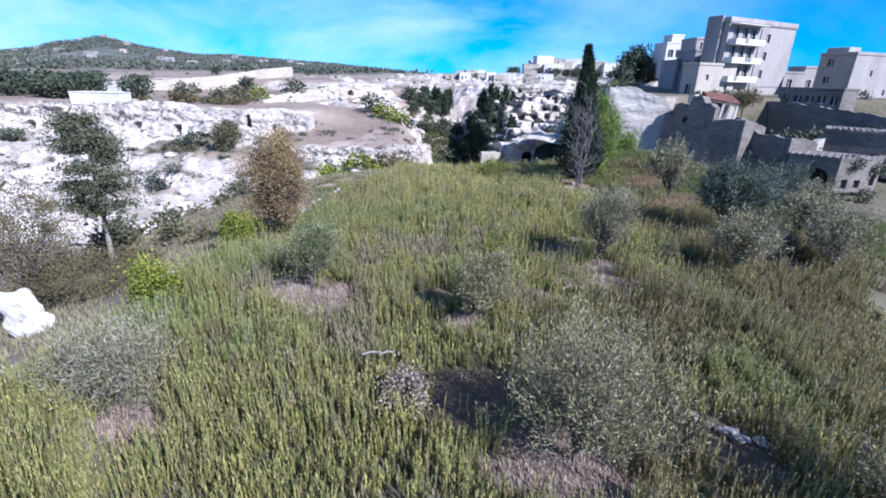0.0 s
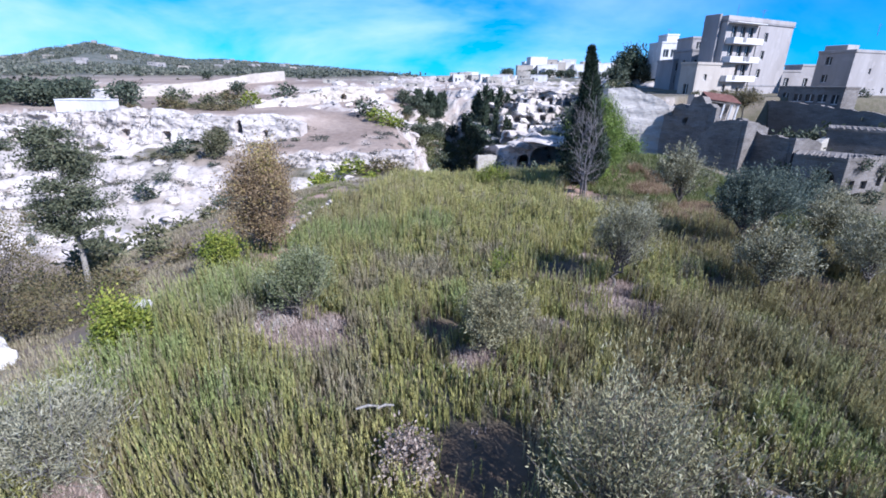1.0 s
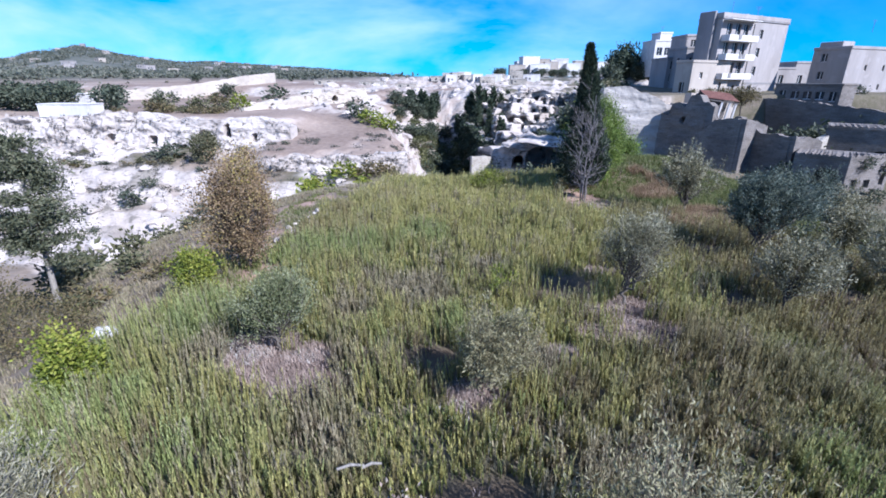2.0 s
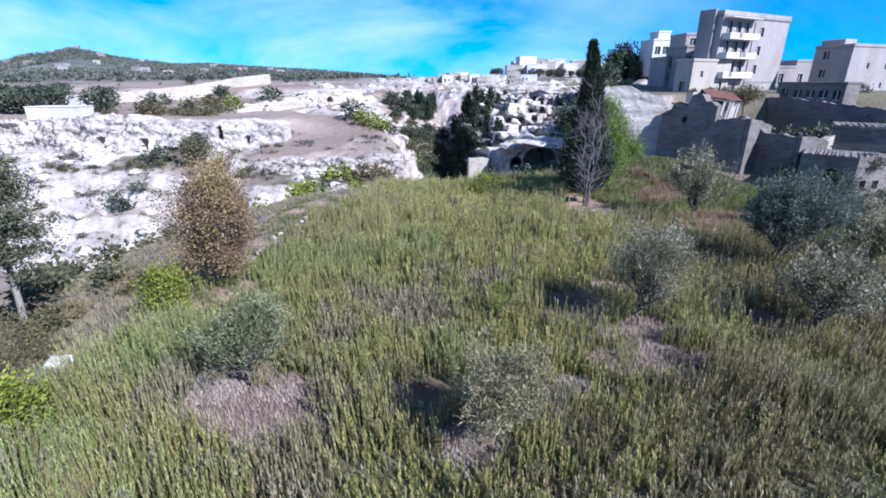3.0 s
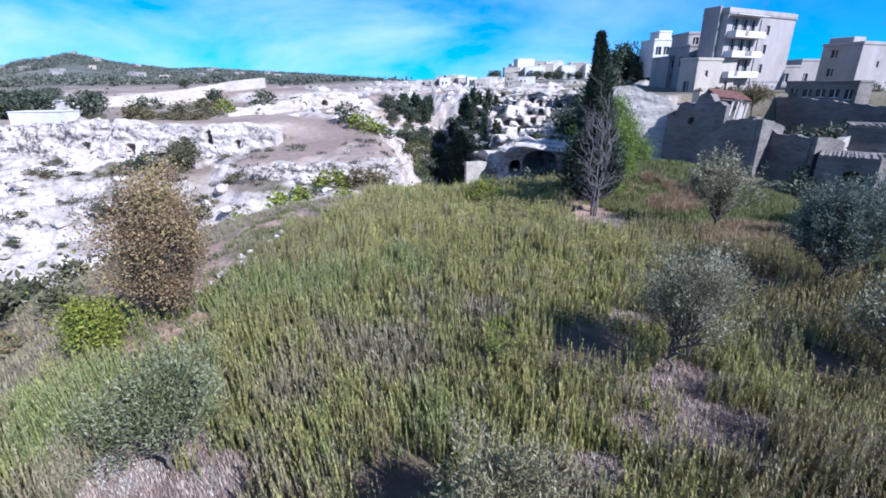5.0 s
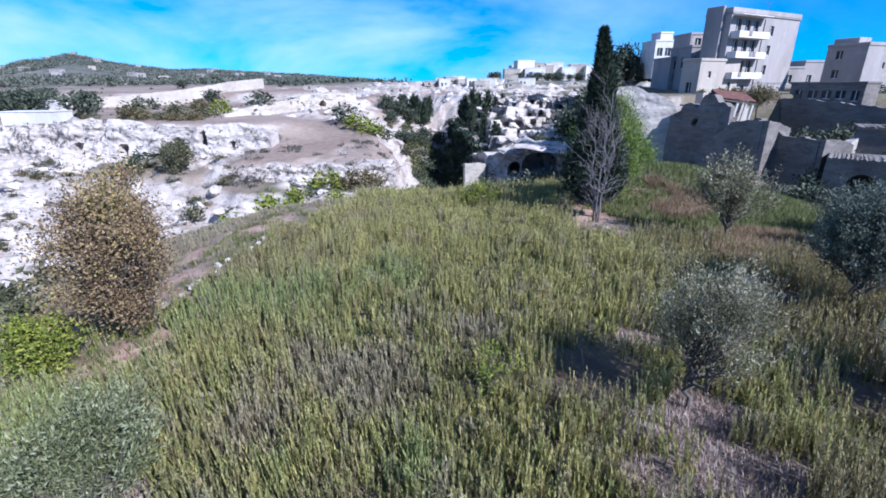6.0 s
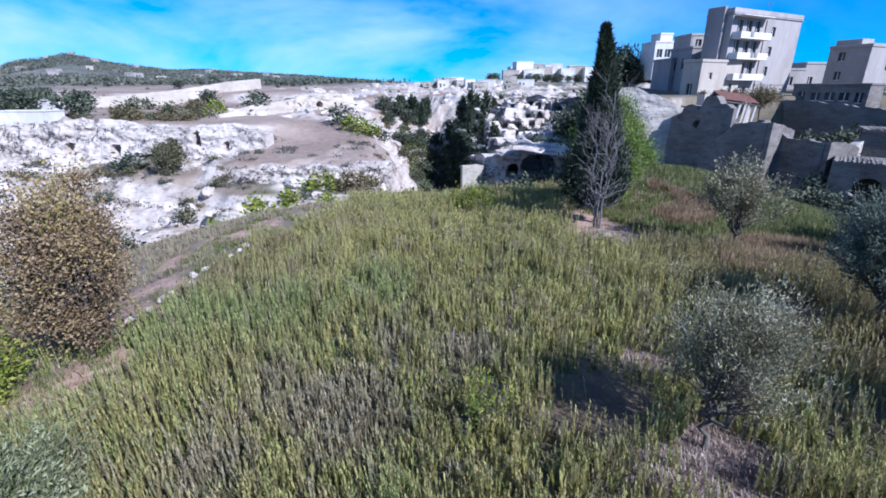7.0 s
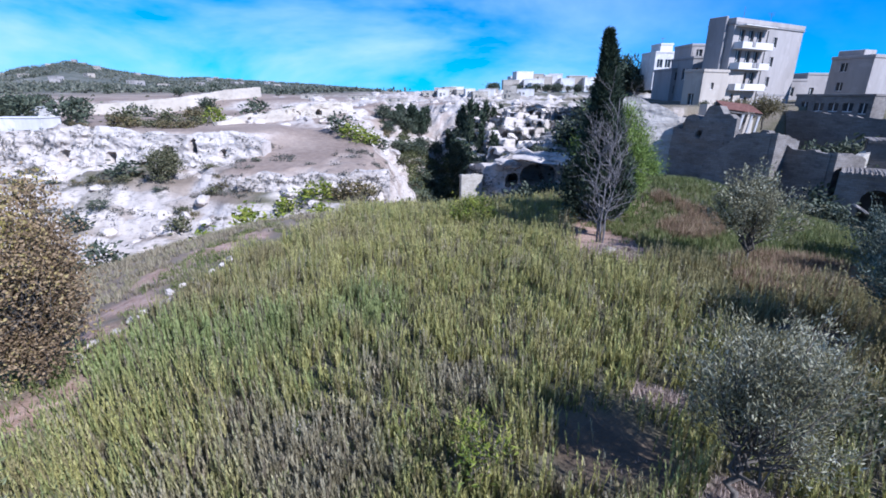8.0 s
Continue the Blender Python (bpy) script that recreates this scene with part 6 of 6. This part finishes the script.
def vaulted_house(label, m, W, H, deep, cx, r, spring, side_turn, side_len, openings):
    """A flat-roofed stone house with one round arch in front and a gable at an angle to it."""
    ob = thing("vaulted_house", label, "building", m)
    bm = bmesh.new()
    k_arc = [math.pi * k / 16 for k in range(17)]
    arc = [(cx - r * math.cos(a), spring + r * math.sin(a)) for a in k_arc]
    inner = [(cx - r, 0.0)] + arc + [(cx + r, 0.0)]
    # the outer edge follows the same turns along the wall's rectangle
    outer = [(0.0, 0.0)]
    for a in k_arc:
        q = a / math.pi
        outer.append((0.0, spring + (H - spring) * q / 0.25) if q < 0.25 else ((q - 0.25) / 0.5 * W, H) if q <= 0.75 else (W, spring + (H - spring) * (1 - q) / 0.25))
    outer.append((W, 0.0))
    vi, vo, vd = [[bm.verts.new((x, y, z)) for x, z in line] for line, y in ((inner, 0.0), (outer, 0.0), (inner, 1.6))]
    for k in range(len(inner) - 1):
        bm.faces.new((vi[k], vi[k + 1], vo[k + 1], vo[k]))
        bm.faces.new((vi[k], vd[k], vd[k + 1], vi[k + 1]))
    part("wall", from_bm("wall", bm, M["ruin"]), ob)
    # near-black panel painted as the unlit inside of the arch
    part("doorway", box("doorway", cx - r - 0.1, 1.55, 0, cx + r + 0.1, 1.7, spring + r + 0.1, M["cave"]), ob, "near-black panel for the unlit arched doorway")
    part("back_wall", box("back_wall", 0.0, 1.72, 0, W - 0.02, deep, H - 0.06, M["ruin"]), ob)
    sm = pose(W, 0, 0, 0, 0, side_turn)
    part("side_wall", wall_mesh(side_len, H - 0.02, openings, 0.3, M["ruin"]), ob, "stone gable with dark openings", sm)
    for o in openings:
        # near-black panels paint the shade in the gable openings
        part("niche_shade", box("niche_shade", o[0] - 0.05, 0.28, o[1] - 0.05, o[2] + 0.05, 0.36, o[3] + 0.05, M["cave"]), ob, m=sm)
    # uneven stone parapet instead of a clean slab
    c, sn = math.cos(radians(side_turn)), math.sin(radians(side_turn))
    n = 40
    F = [np.array((W * k / n, 0.0)) for k in range(n + 1)] + [np.array((W + c * side_len * k / n, sn * side_len * k / n)) for k in range(1, n + 1)]
    back = [np.array((p[0] * 0.96 - 0.25, deep)) for p in F]
    V, T = [], []
    for k, (p, q) in enumerate(zip(F, back)):
        top = H + 0.12 + 0.10 * math.sin(k * 1.7) * math.sin(k * 0.6) + 0.05 * (k % 3 == 0)
        V += [(p[0], p[1] - 0.08, H - 0.12), (p[0], p[1] - 0.08, top), (p[0] + 0.05, p[1] + 0.4, top + 0.02), (q[0], q[1], H + 0.10)]
    for k in range(len(F) - 1):
        for e in range(3):
            i, j = 4 * k + e, 4 * (k + 1) + e
            T += [(i, j, j + 1), (i, j + 1, i + 1)]
    part("roof", mesh_of("roof", V, T, M["ruin"]), ob)
    return ob


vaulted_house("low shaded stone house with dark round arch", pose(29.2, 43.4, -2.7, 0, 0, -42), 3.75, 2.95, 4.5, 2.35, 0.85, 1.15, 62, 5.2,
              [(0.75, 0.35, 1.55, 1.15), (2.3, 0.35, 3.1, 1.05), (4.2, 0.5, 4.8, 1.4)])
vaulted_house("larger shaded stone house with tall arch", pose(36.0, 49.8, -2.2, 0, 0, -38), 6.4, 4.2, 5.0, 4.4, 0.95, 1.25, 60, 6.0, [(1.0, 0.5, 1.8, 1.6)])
thing("stone_trough", "pale worn stone lying before the low house", "stone", pose(29.6, 41.3, -1.9, 0, 24, -60) @ Matrix.Diagonal((0.7, 0.12, 0.1, 1)), data=outcrops[2])
for x, y, z, k in ((33.8, 41.3, -0.7, 0.42), (36.3, 42.4, -1.4, 0.5)):
    plant("dark", x, y, k, z=z)
for x, y, s in ((29.0, 44.0, 0.9), (35.0, 41.0, 0.5), (28.0, 41.5, 0.8), (26.4, 42.5, 0.7), (43.5, 47.2, 1.2), (42.0, 51.0, 1.6), (40.0, 55.5, 1.5), (46.0, 56.5, 1.8), (37.5, 58.5, 1.2)):
    plant("dark", x, y, s)
put_tree("umbrella_tree", "small flat-topped tree growing on the cliff edge", "tree", 31.7, 57.6,
         tree_parts(97, 2.6, 1.3, 1.5, 0.65, 40, 70, (0.22, 0.09), 0.3, 0.09, M["brush_leaf"], M["bark"], 0.0), z=2.6)
for x, y, s in ((29.2, 60.4, 0.7), (31.2, 61.6, 0.9), (34.6, 63.6, 0.6), (27.5, 59.4, 0.5)):
    plant("scrub", x, y, s)

rng = np.random.default_rng(99)
for _ in range(7):
    plant(("dark", "scrub", "brush")[rng.integers(3)], rng.uniform(25.5, 40), rng.uniform(63, 68), rng.uniform(0.25, 0.5), wide=1.2)
for _ in range(9):
    plant(("dark", "scrub", "dark")[rng.integers(3)], rng.uniform(47, 64), rng.uniform(60, 68), rng.uniform(0.3, 0.55), wide=1.2)
for _ in range(18):
    plant("dark", rng.uniform(33, 46), rng.uniform(46, 57), rng.uniform(0.5, 1.3), wide=1.3)

# thin roof slabs that jut out over the cave, and dark growth in their shade
for x, y, z, sx, sy, sz, a in ((11.2, 71.6, -2.35, 3.4, 3.2, 0.42, -8), (15.2, 71.2, -2.5, 3.0, 3.0, 0.40, -5), (8.0, 73.4, -3.2, 2.4, 1.6, 0.5, -12)):
    thing("roof_slab", "thin tan limestone slab jutting over the cave", "rock", pose(x, y, z, 3, 4, a) @ Matrix.Diagonal((sx, sy, sz, 1)), data=outcrops[int(x) % 6])
rng = np.random.default_rng(102)
for _ in range(22):
    plant(("dark", "dark", "scrub")[rng.integers(3)], rng.uniform(5.5, 18), rng.uniform(60, 69), rng.uniform(0.6, 1.15), wide=1.3)
for x, y, k in ((16.8, 67.0, 0.9), (18.6, 69.0, 1.1), (15.4, 80.0, 1.0), (18.5, 86.0, 1.1)):
    plant("tree", x, y, k)

rng = np.random.default_rng(103)
# stones along the edge of the field
for i in range(14):
    y = 16.6 + i * 0.6
    x = float(field_edge(y)) - 0.3 + rng.uniform(-0.2, 0.2)
    k = rng.uniform(0.06, 0.15)
    thing("edge_stone", "pale stone lying along the edge of the field", "stone",
          pose(x, y, ground_at(x, y) + k * 0.5, 0, 0, rng.uniform(0, 360)) @ Matrix.Diagonal((k * 1.8, k, k * 0.9, 1)), "stones along the field edge", data=outcrops[i % 6])

# two weathered sticks lying in the weeds
for k, (x, y, a, L) in enumerate(((-1.35, 7.15, 10, 0.42), (-0.98, 7.2, 16, 0.32))):
    thing("stick", "weathered pale stick lying on the weeds", "stick", pose(x, y, ground_at(x, y) + 0.44, 0, -4, a),
          data=mesh_of("stick", *tube([(0, 0, 0), (L * 0.5, 0.02, 0.03), (L, 0, 0.0)], [0.022, 0.026, 0.018], 6), M["pale_bark"]))


# pale rim stones beside the darkened shade spot under the olive
for i in range(9):
    f = i / 8
    x, y = 4.95 + 1.35 * f + rng.uniform(-0.05, 0.05), 6.6 - 0.85 * f - 0.12 * math.sin(f * 3.1) + rng.uniform(-0.04, 0.04)
    k = rng.uniform(0.07, 0.13)
    thing("rim_stone", "flat pale stone at edge of the olive's shade", "stone",
          pose(x, y, ground_at(x, y) + k * 0.7, 0, 0, -32 + rng.uniform(-15, 15)) @ Matrix.Diagonal((k * 1.6, k * 0.8, k * 1.0, 1)), "stones round the hollow", data=outcrops[i % 6])

# ---------------------------------------------------------------- weeds and grass


def tall_weeds(name, label, seed, x0, x1, y0, y1, per_m2, fat=1.0, tall=1.0, count_leaves=13):
    """Upright leafy stalks, too many to count."""
    rng = np.random.default_rng(seed)
    n = int((x1 - x0) * (y1 - y0) * per_m2)
    # three stalks or so to a root
    root = rng.integers(0, n // 3 + 1, n)
    x = rng.uniform(x0, x1, n // 3 + 1)[root] + rng.normal(size=n) * 0.075
    y = rng.uniform(y0, y1, n // 3 + 1)[root] + rng.normal(size=n) * 0.075
    kin = rng.uniform(size=n // 3 + 1)[root]
    mood = rng.uniform(size=n // 3 + 1)[root]
    clump = fbm(x * 0.9, y * 0.9, 71, 3)
    left = field_edge(y)
    keep = (x > left + 0.5 * fbm(y * 0.5, x * 0.5, 72, 2)) & (bare_mask(x, y) < 0.35 + 0.6 * rng.uniform(size=n) ** 2) & ((clump > -0.36 + 0.25 * rng.uniform(size=n)) | (tall < 0.8))
    keep &= (y < np.interp(x, [-8, -3, 3, 9, 20], [34.5, 37.0, 37.5, 38.0, 40])) & (y < np.interp(x, [6.5, 9, 12, 15, 20], [40, 26, 21, 19, 16]) + 2 * clump)
    keep &= (y > -7 + 3 * fbm(x * 0.3, y * 0.3, 77, 3)) & (x < 17 + 2 * fbm(x * 0.3, y * 0.3, 78, 3))
    keep &= red_mask(x, y) < 0.25 + 0.7 * rng.uniform(size=n) ** 4
    keep &= shade_spot_mask(x, y) < 0.2 + 0.9 * rng.uniform(size=n) ** 3
    x, y, kin, mood = x[keep], y[keep], kin[keep], mood[keep]
    n = len(x)
    z = ground_form(x, y)[0]
    h = (0.32 + 0.36 * kin + rng.uniform(-0.14, 0.2, n)) * (1 + 0.75 * fbm(x * 0.35, y * 0.35, 73, 3)) * 1.12 * tall
    tilt = rng.normal(size=(n, 2)) * 0.10 + np.stack([fbm(x * 0.5, y * 0.5, 75, 2), fbm(x * 0.5, y * 0.5, 76, 2)], 1) * 0.15
    B = np.stack([x, y, z - 0.03], 1)
    top = np.stack([x + tilt[:, 0] * h, y + tilt[:, 1] * h, z + h], 1)
    own = np.clip(0.7 * kin + 0.3 * rng.uniform(size=n), 0, 1)
    kinds = {key: drift(key, x, y) * amount for key, amount in (("gold", 0.75), ("lush", 0.8), ("rust", 0.75), ("dry", 0.75))}
    kinds["gold"] = np.maximum(kinds["gold"], 0.55 * step(16, 21, y + 3 * fbm(x * 0.4, y * 0.4, 93, 3)) * (1 - step(8, 11, x)))
    kinds["rust"] = np.maximum(kinds["rust"], 0.6 * step(6.5, 9.0, x + 2 * fbm(x * 0.5, y * 0.5, 94, 3)) * (1 - 0.6 * kinds["lush"]))
    # single plants and small knots that differ from their drift
    knot = fbm(x * 1.7, y * 1.7, 96, 3) + 0.35 * (mood - 0.5)
    kinds["dry"] = np.maximum(kinds["dry"], 0.7 * ((mood < 0.06) | (knot > 0.36)))
    kinds["rust"] = np.maximum(kinds["rust"], 0.65 * (((mood > 0.09) & (mood < 0.17)) | (np.abs(knot + 0.22) < 0.045)))
    kinds["gold"] = np.maximum(kinds["gold"], 0.7 * (((mood > 0.17) & (mood < 0.30)) | (np.abs(knot - 0.15) < 0.05)))
    kinds["lush"] = np.maximum(kinds["lush"], 0.6 * ((mood > 0.30) & (mood < 0.38)))
    h = h * (1 - 0.25 * kinds["dry"])
    top = np.stack([x + tilt[:, 0] * h, y + tilt[:, 1] * h, z + h], 1)
    # stem: a three-sided spike
    a = rng.uniform(0, 6.28, n)
    ring = [B + 0.009 * fat * np.stack([np.cos(a + k * 2.094), np.sin(a + k * 2.094), 0 * a], 1) for k in range(3)]
    V = np.stack(ring + [top], 1)
    k = np.arange(n)[:, None] * 4
    T = [k + (0, 1, 3), k + (1, 2, 3), k + (2, 0, 3)]
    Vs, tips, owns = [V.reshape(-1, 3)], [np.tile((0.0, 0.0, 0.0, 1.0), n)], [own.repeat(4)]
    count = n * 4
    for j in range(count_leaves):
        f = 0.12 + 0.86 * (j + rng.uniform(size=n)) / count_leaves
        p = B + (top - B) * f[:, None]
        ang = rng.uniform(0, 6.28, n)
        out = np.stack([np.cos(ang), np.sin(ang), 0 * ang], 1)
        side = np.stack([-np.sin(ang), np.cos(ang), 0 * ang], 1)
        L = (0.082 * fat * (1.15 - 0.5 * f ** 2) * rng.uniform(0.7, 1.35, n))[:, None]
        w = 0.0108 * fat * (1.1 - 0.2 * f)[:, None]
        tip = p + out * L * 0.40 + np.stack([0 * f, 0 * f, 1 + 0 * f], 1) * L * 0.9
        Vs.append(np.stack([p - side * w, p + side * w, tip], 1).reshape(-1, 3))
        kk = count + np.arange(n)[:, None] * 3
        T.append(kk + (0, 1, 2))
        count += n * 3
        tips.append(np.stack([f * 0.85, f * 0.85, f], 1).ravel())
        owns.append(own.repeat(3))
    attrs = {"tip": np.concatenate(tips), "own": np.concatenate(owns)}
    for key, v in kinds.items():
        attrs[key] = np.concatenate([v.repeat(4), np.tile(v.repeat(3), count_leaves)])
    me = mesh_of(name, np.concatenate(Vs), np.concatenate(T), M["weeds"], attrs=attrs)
    thing(name, label, "weeds", kind="stuff", data=me)


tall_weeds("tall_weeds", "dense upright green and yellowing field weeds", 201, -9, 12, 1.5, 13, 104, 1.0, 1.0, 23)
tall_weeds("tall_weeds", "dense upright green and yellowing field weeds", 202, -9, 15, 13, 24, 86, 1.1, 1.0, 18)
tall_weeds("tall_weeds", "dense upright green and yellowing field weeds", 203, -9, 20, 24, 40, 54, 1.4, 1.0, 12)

tall_weeds("tall_weeds", "dense upright green and yellowing field weeds", 206, -9, 12, -10, 1.5, 54, 1.3, 1.0, 8)
tall_weeds("tall_weeds", "dense upright green and yellowing field weeds", 207, 12, 19, -8, 12, 26, 1.5, 0.8, 8)


def blades(name, label, seed, x0, x1, y0, y1, count, height, mat, where, width=0.008, per=9):
    """Tufts of thin grass."""
    rng = np.random.default_rng(seed)
    x, y = rng.uniform(x0, x1, count), rng.uniform(y0, y1, count)
    keep = where(x, y, rng)
    x, y = x[keep], y[keep]
    z = ground_form(x, y)[0]
    n = len(x)
    C = np.stack([x, y, z - 0.02], 1).repeat(per, 0)
    C[:, :2] += rng.normal(size=(n * per, 2)) * 0.05
    ang = rng.uniform(0, 6.28, n * per)
    d = np.stack([np.cos(ang), np.sin(ang), 0 * ang], 1)
    s = np.stack([-d[:, 1], d[:, 0], 0 * ang], 1)
    L = (height * rng.uniform(0.5, 1.25, n * per))[:, None]
    lean = rng.uniform(0.15, 0.75, n * per)[:, None]
    V = np.stack([C - s * width, C + s * width, C + d * L * lean + (0, 0, 1) * L], 1).reshape(-1, 3)
    T = np.arange(len(V)).reshape(-1, 3)
    thing(name, label, "grass", kind="stuff", data=mesh_of(name, V, T, mat))


blades("pink_grass", "low faded pinkish dry grass round tree bases", 211, -9, 13, 2, 33, 80000, 0.145, M["pink_straw"],
       lambda x, y, r: np.maximum(bare_mask(x, y), 0.2 * shade_spot_mask(x, y)) > 0.2 + 0.45 * r.uniform(size=len(x)), 0.011)
blades("dry_grass", "dry straw-coloured grass on the falling slope", 212, -34, -4.5, 2, 46, 24000, 0.24, M["straw"],
       lambda x, y, r: (x < field_edge(y) + 0.2 + r.normal(size=len(x)) * 0.6) & (red_mask(x, y) < 0.3) & (fbm(x * 0.4, y * 0.4, 74, 3) > -0.25), 0.018)
tall_weeds("low_weeds", "low leafy weeds between the tall stalks", 204, -9, 14, 1.5, 15, 105, 1.45, 0.55, 6)
tall_weeds("low_weeds", "low leafy weeds between the tall stalks", 205, -9, 16, 15, 38, 44, 2.0, 0.55, 4)
tall_weeds("low_weeds", "low leafy weeds between the tall stalks", 208, -9, 16, -10, 1.5, 46, 2.2, 0.55, 4)
blades("mound_grass", "short green grass on the mound before the ruins", 214, 6, 26, 16, 46, 20000, 0.36, M["grass"],
       lambda x, y, r: (y > np.interp(x, [6.5, 9, 12, 15, 20], [36, 24, 19, 17, 14])) & (bare_mask(x, y) < 0.4), 0.016)
blades("leaf_litter", "pale dry twigs and leaf litter under the olives", 215, -9, 13, 2, 30, 26000, 0.09, M["pink_straw"],
       lambda x, y, r: (bare_mask(x, y) + 0.4 * shade_spot_mask(x, y) > 0.3 + 0.5 * r.uniform(size=len(x))) & (fbm(x * 1.8, y * 1.8, 79, 3) > 0.05), 0.014)
blades("under_grass", "short mixed grass in the gaps between weeds", 216, -9, 14, 2, 32, 42000, 0.2, M["grass"],
       lambda x, y, r: (fbm(x * 0.9, y * 0.9, 71, 3) < -0.08 + 0.2 * r.uniform(size=len(x))) & (bare_mask(x, y) < 0.4) & (shade_spot_mask(x, y) < 0.3), 0.014, 4)
blades("russet_grass", "low russet dry grass on the mound and slope", 217, 7, 17, 19, 36, 30000, 0.42, M["russet"],
       lambda x, y, r: (np.maximum(1 - step(0.5, 1.1, np.hypot(x - 12.2, (y - 22.6)) / 2.9), 1 - step(0.5, 1.1, np.hypot(x - 10.8, y - 30.5) / 3.4)) + 0.8 * fbm(x * 0.8, y * 0.8, 219, 3) > 0.45) & (red_mask(x, y) < 0.6), 0.016, 7)
LITTER = [(3.95, 13.5, 0.5), (6.2, 13.7, 0.45), (3.0, 11.3, 0.4), (0.35, 9.1, 0.5), (1.5, 8.8, 0.4), (-4.6, 10.8, 0.75), (-3.1, 10.9, 0.4), (-1.6, 15.0, 0.35), (8.4, 15.6, 0.5), (-0.6, 16.6, 0.3), (2.4, 7.4, 0.4)]
blades("silver_litter", "bleached silvery twigs and dead leaves on the ground", 221, -6, 10, 6, 18, 60000, 0.08, M["silver"],
       lambda x, y, r: np.minimum.reduce([np.hypot(x - a, (y - b) * 1.3) / k for a, b, k in LITTER]) + 0.8 * fbm(x * 3, y * 3, 222, 3) < 0.8, 0.013, 6)
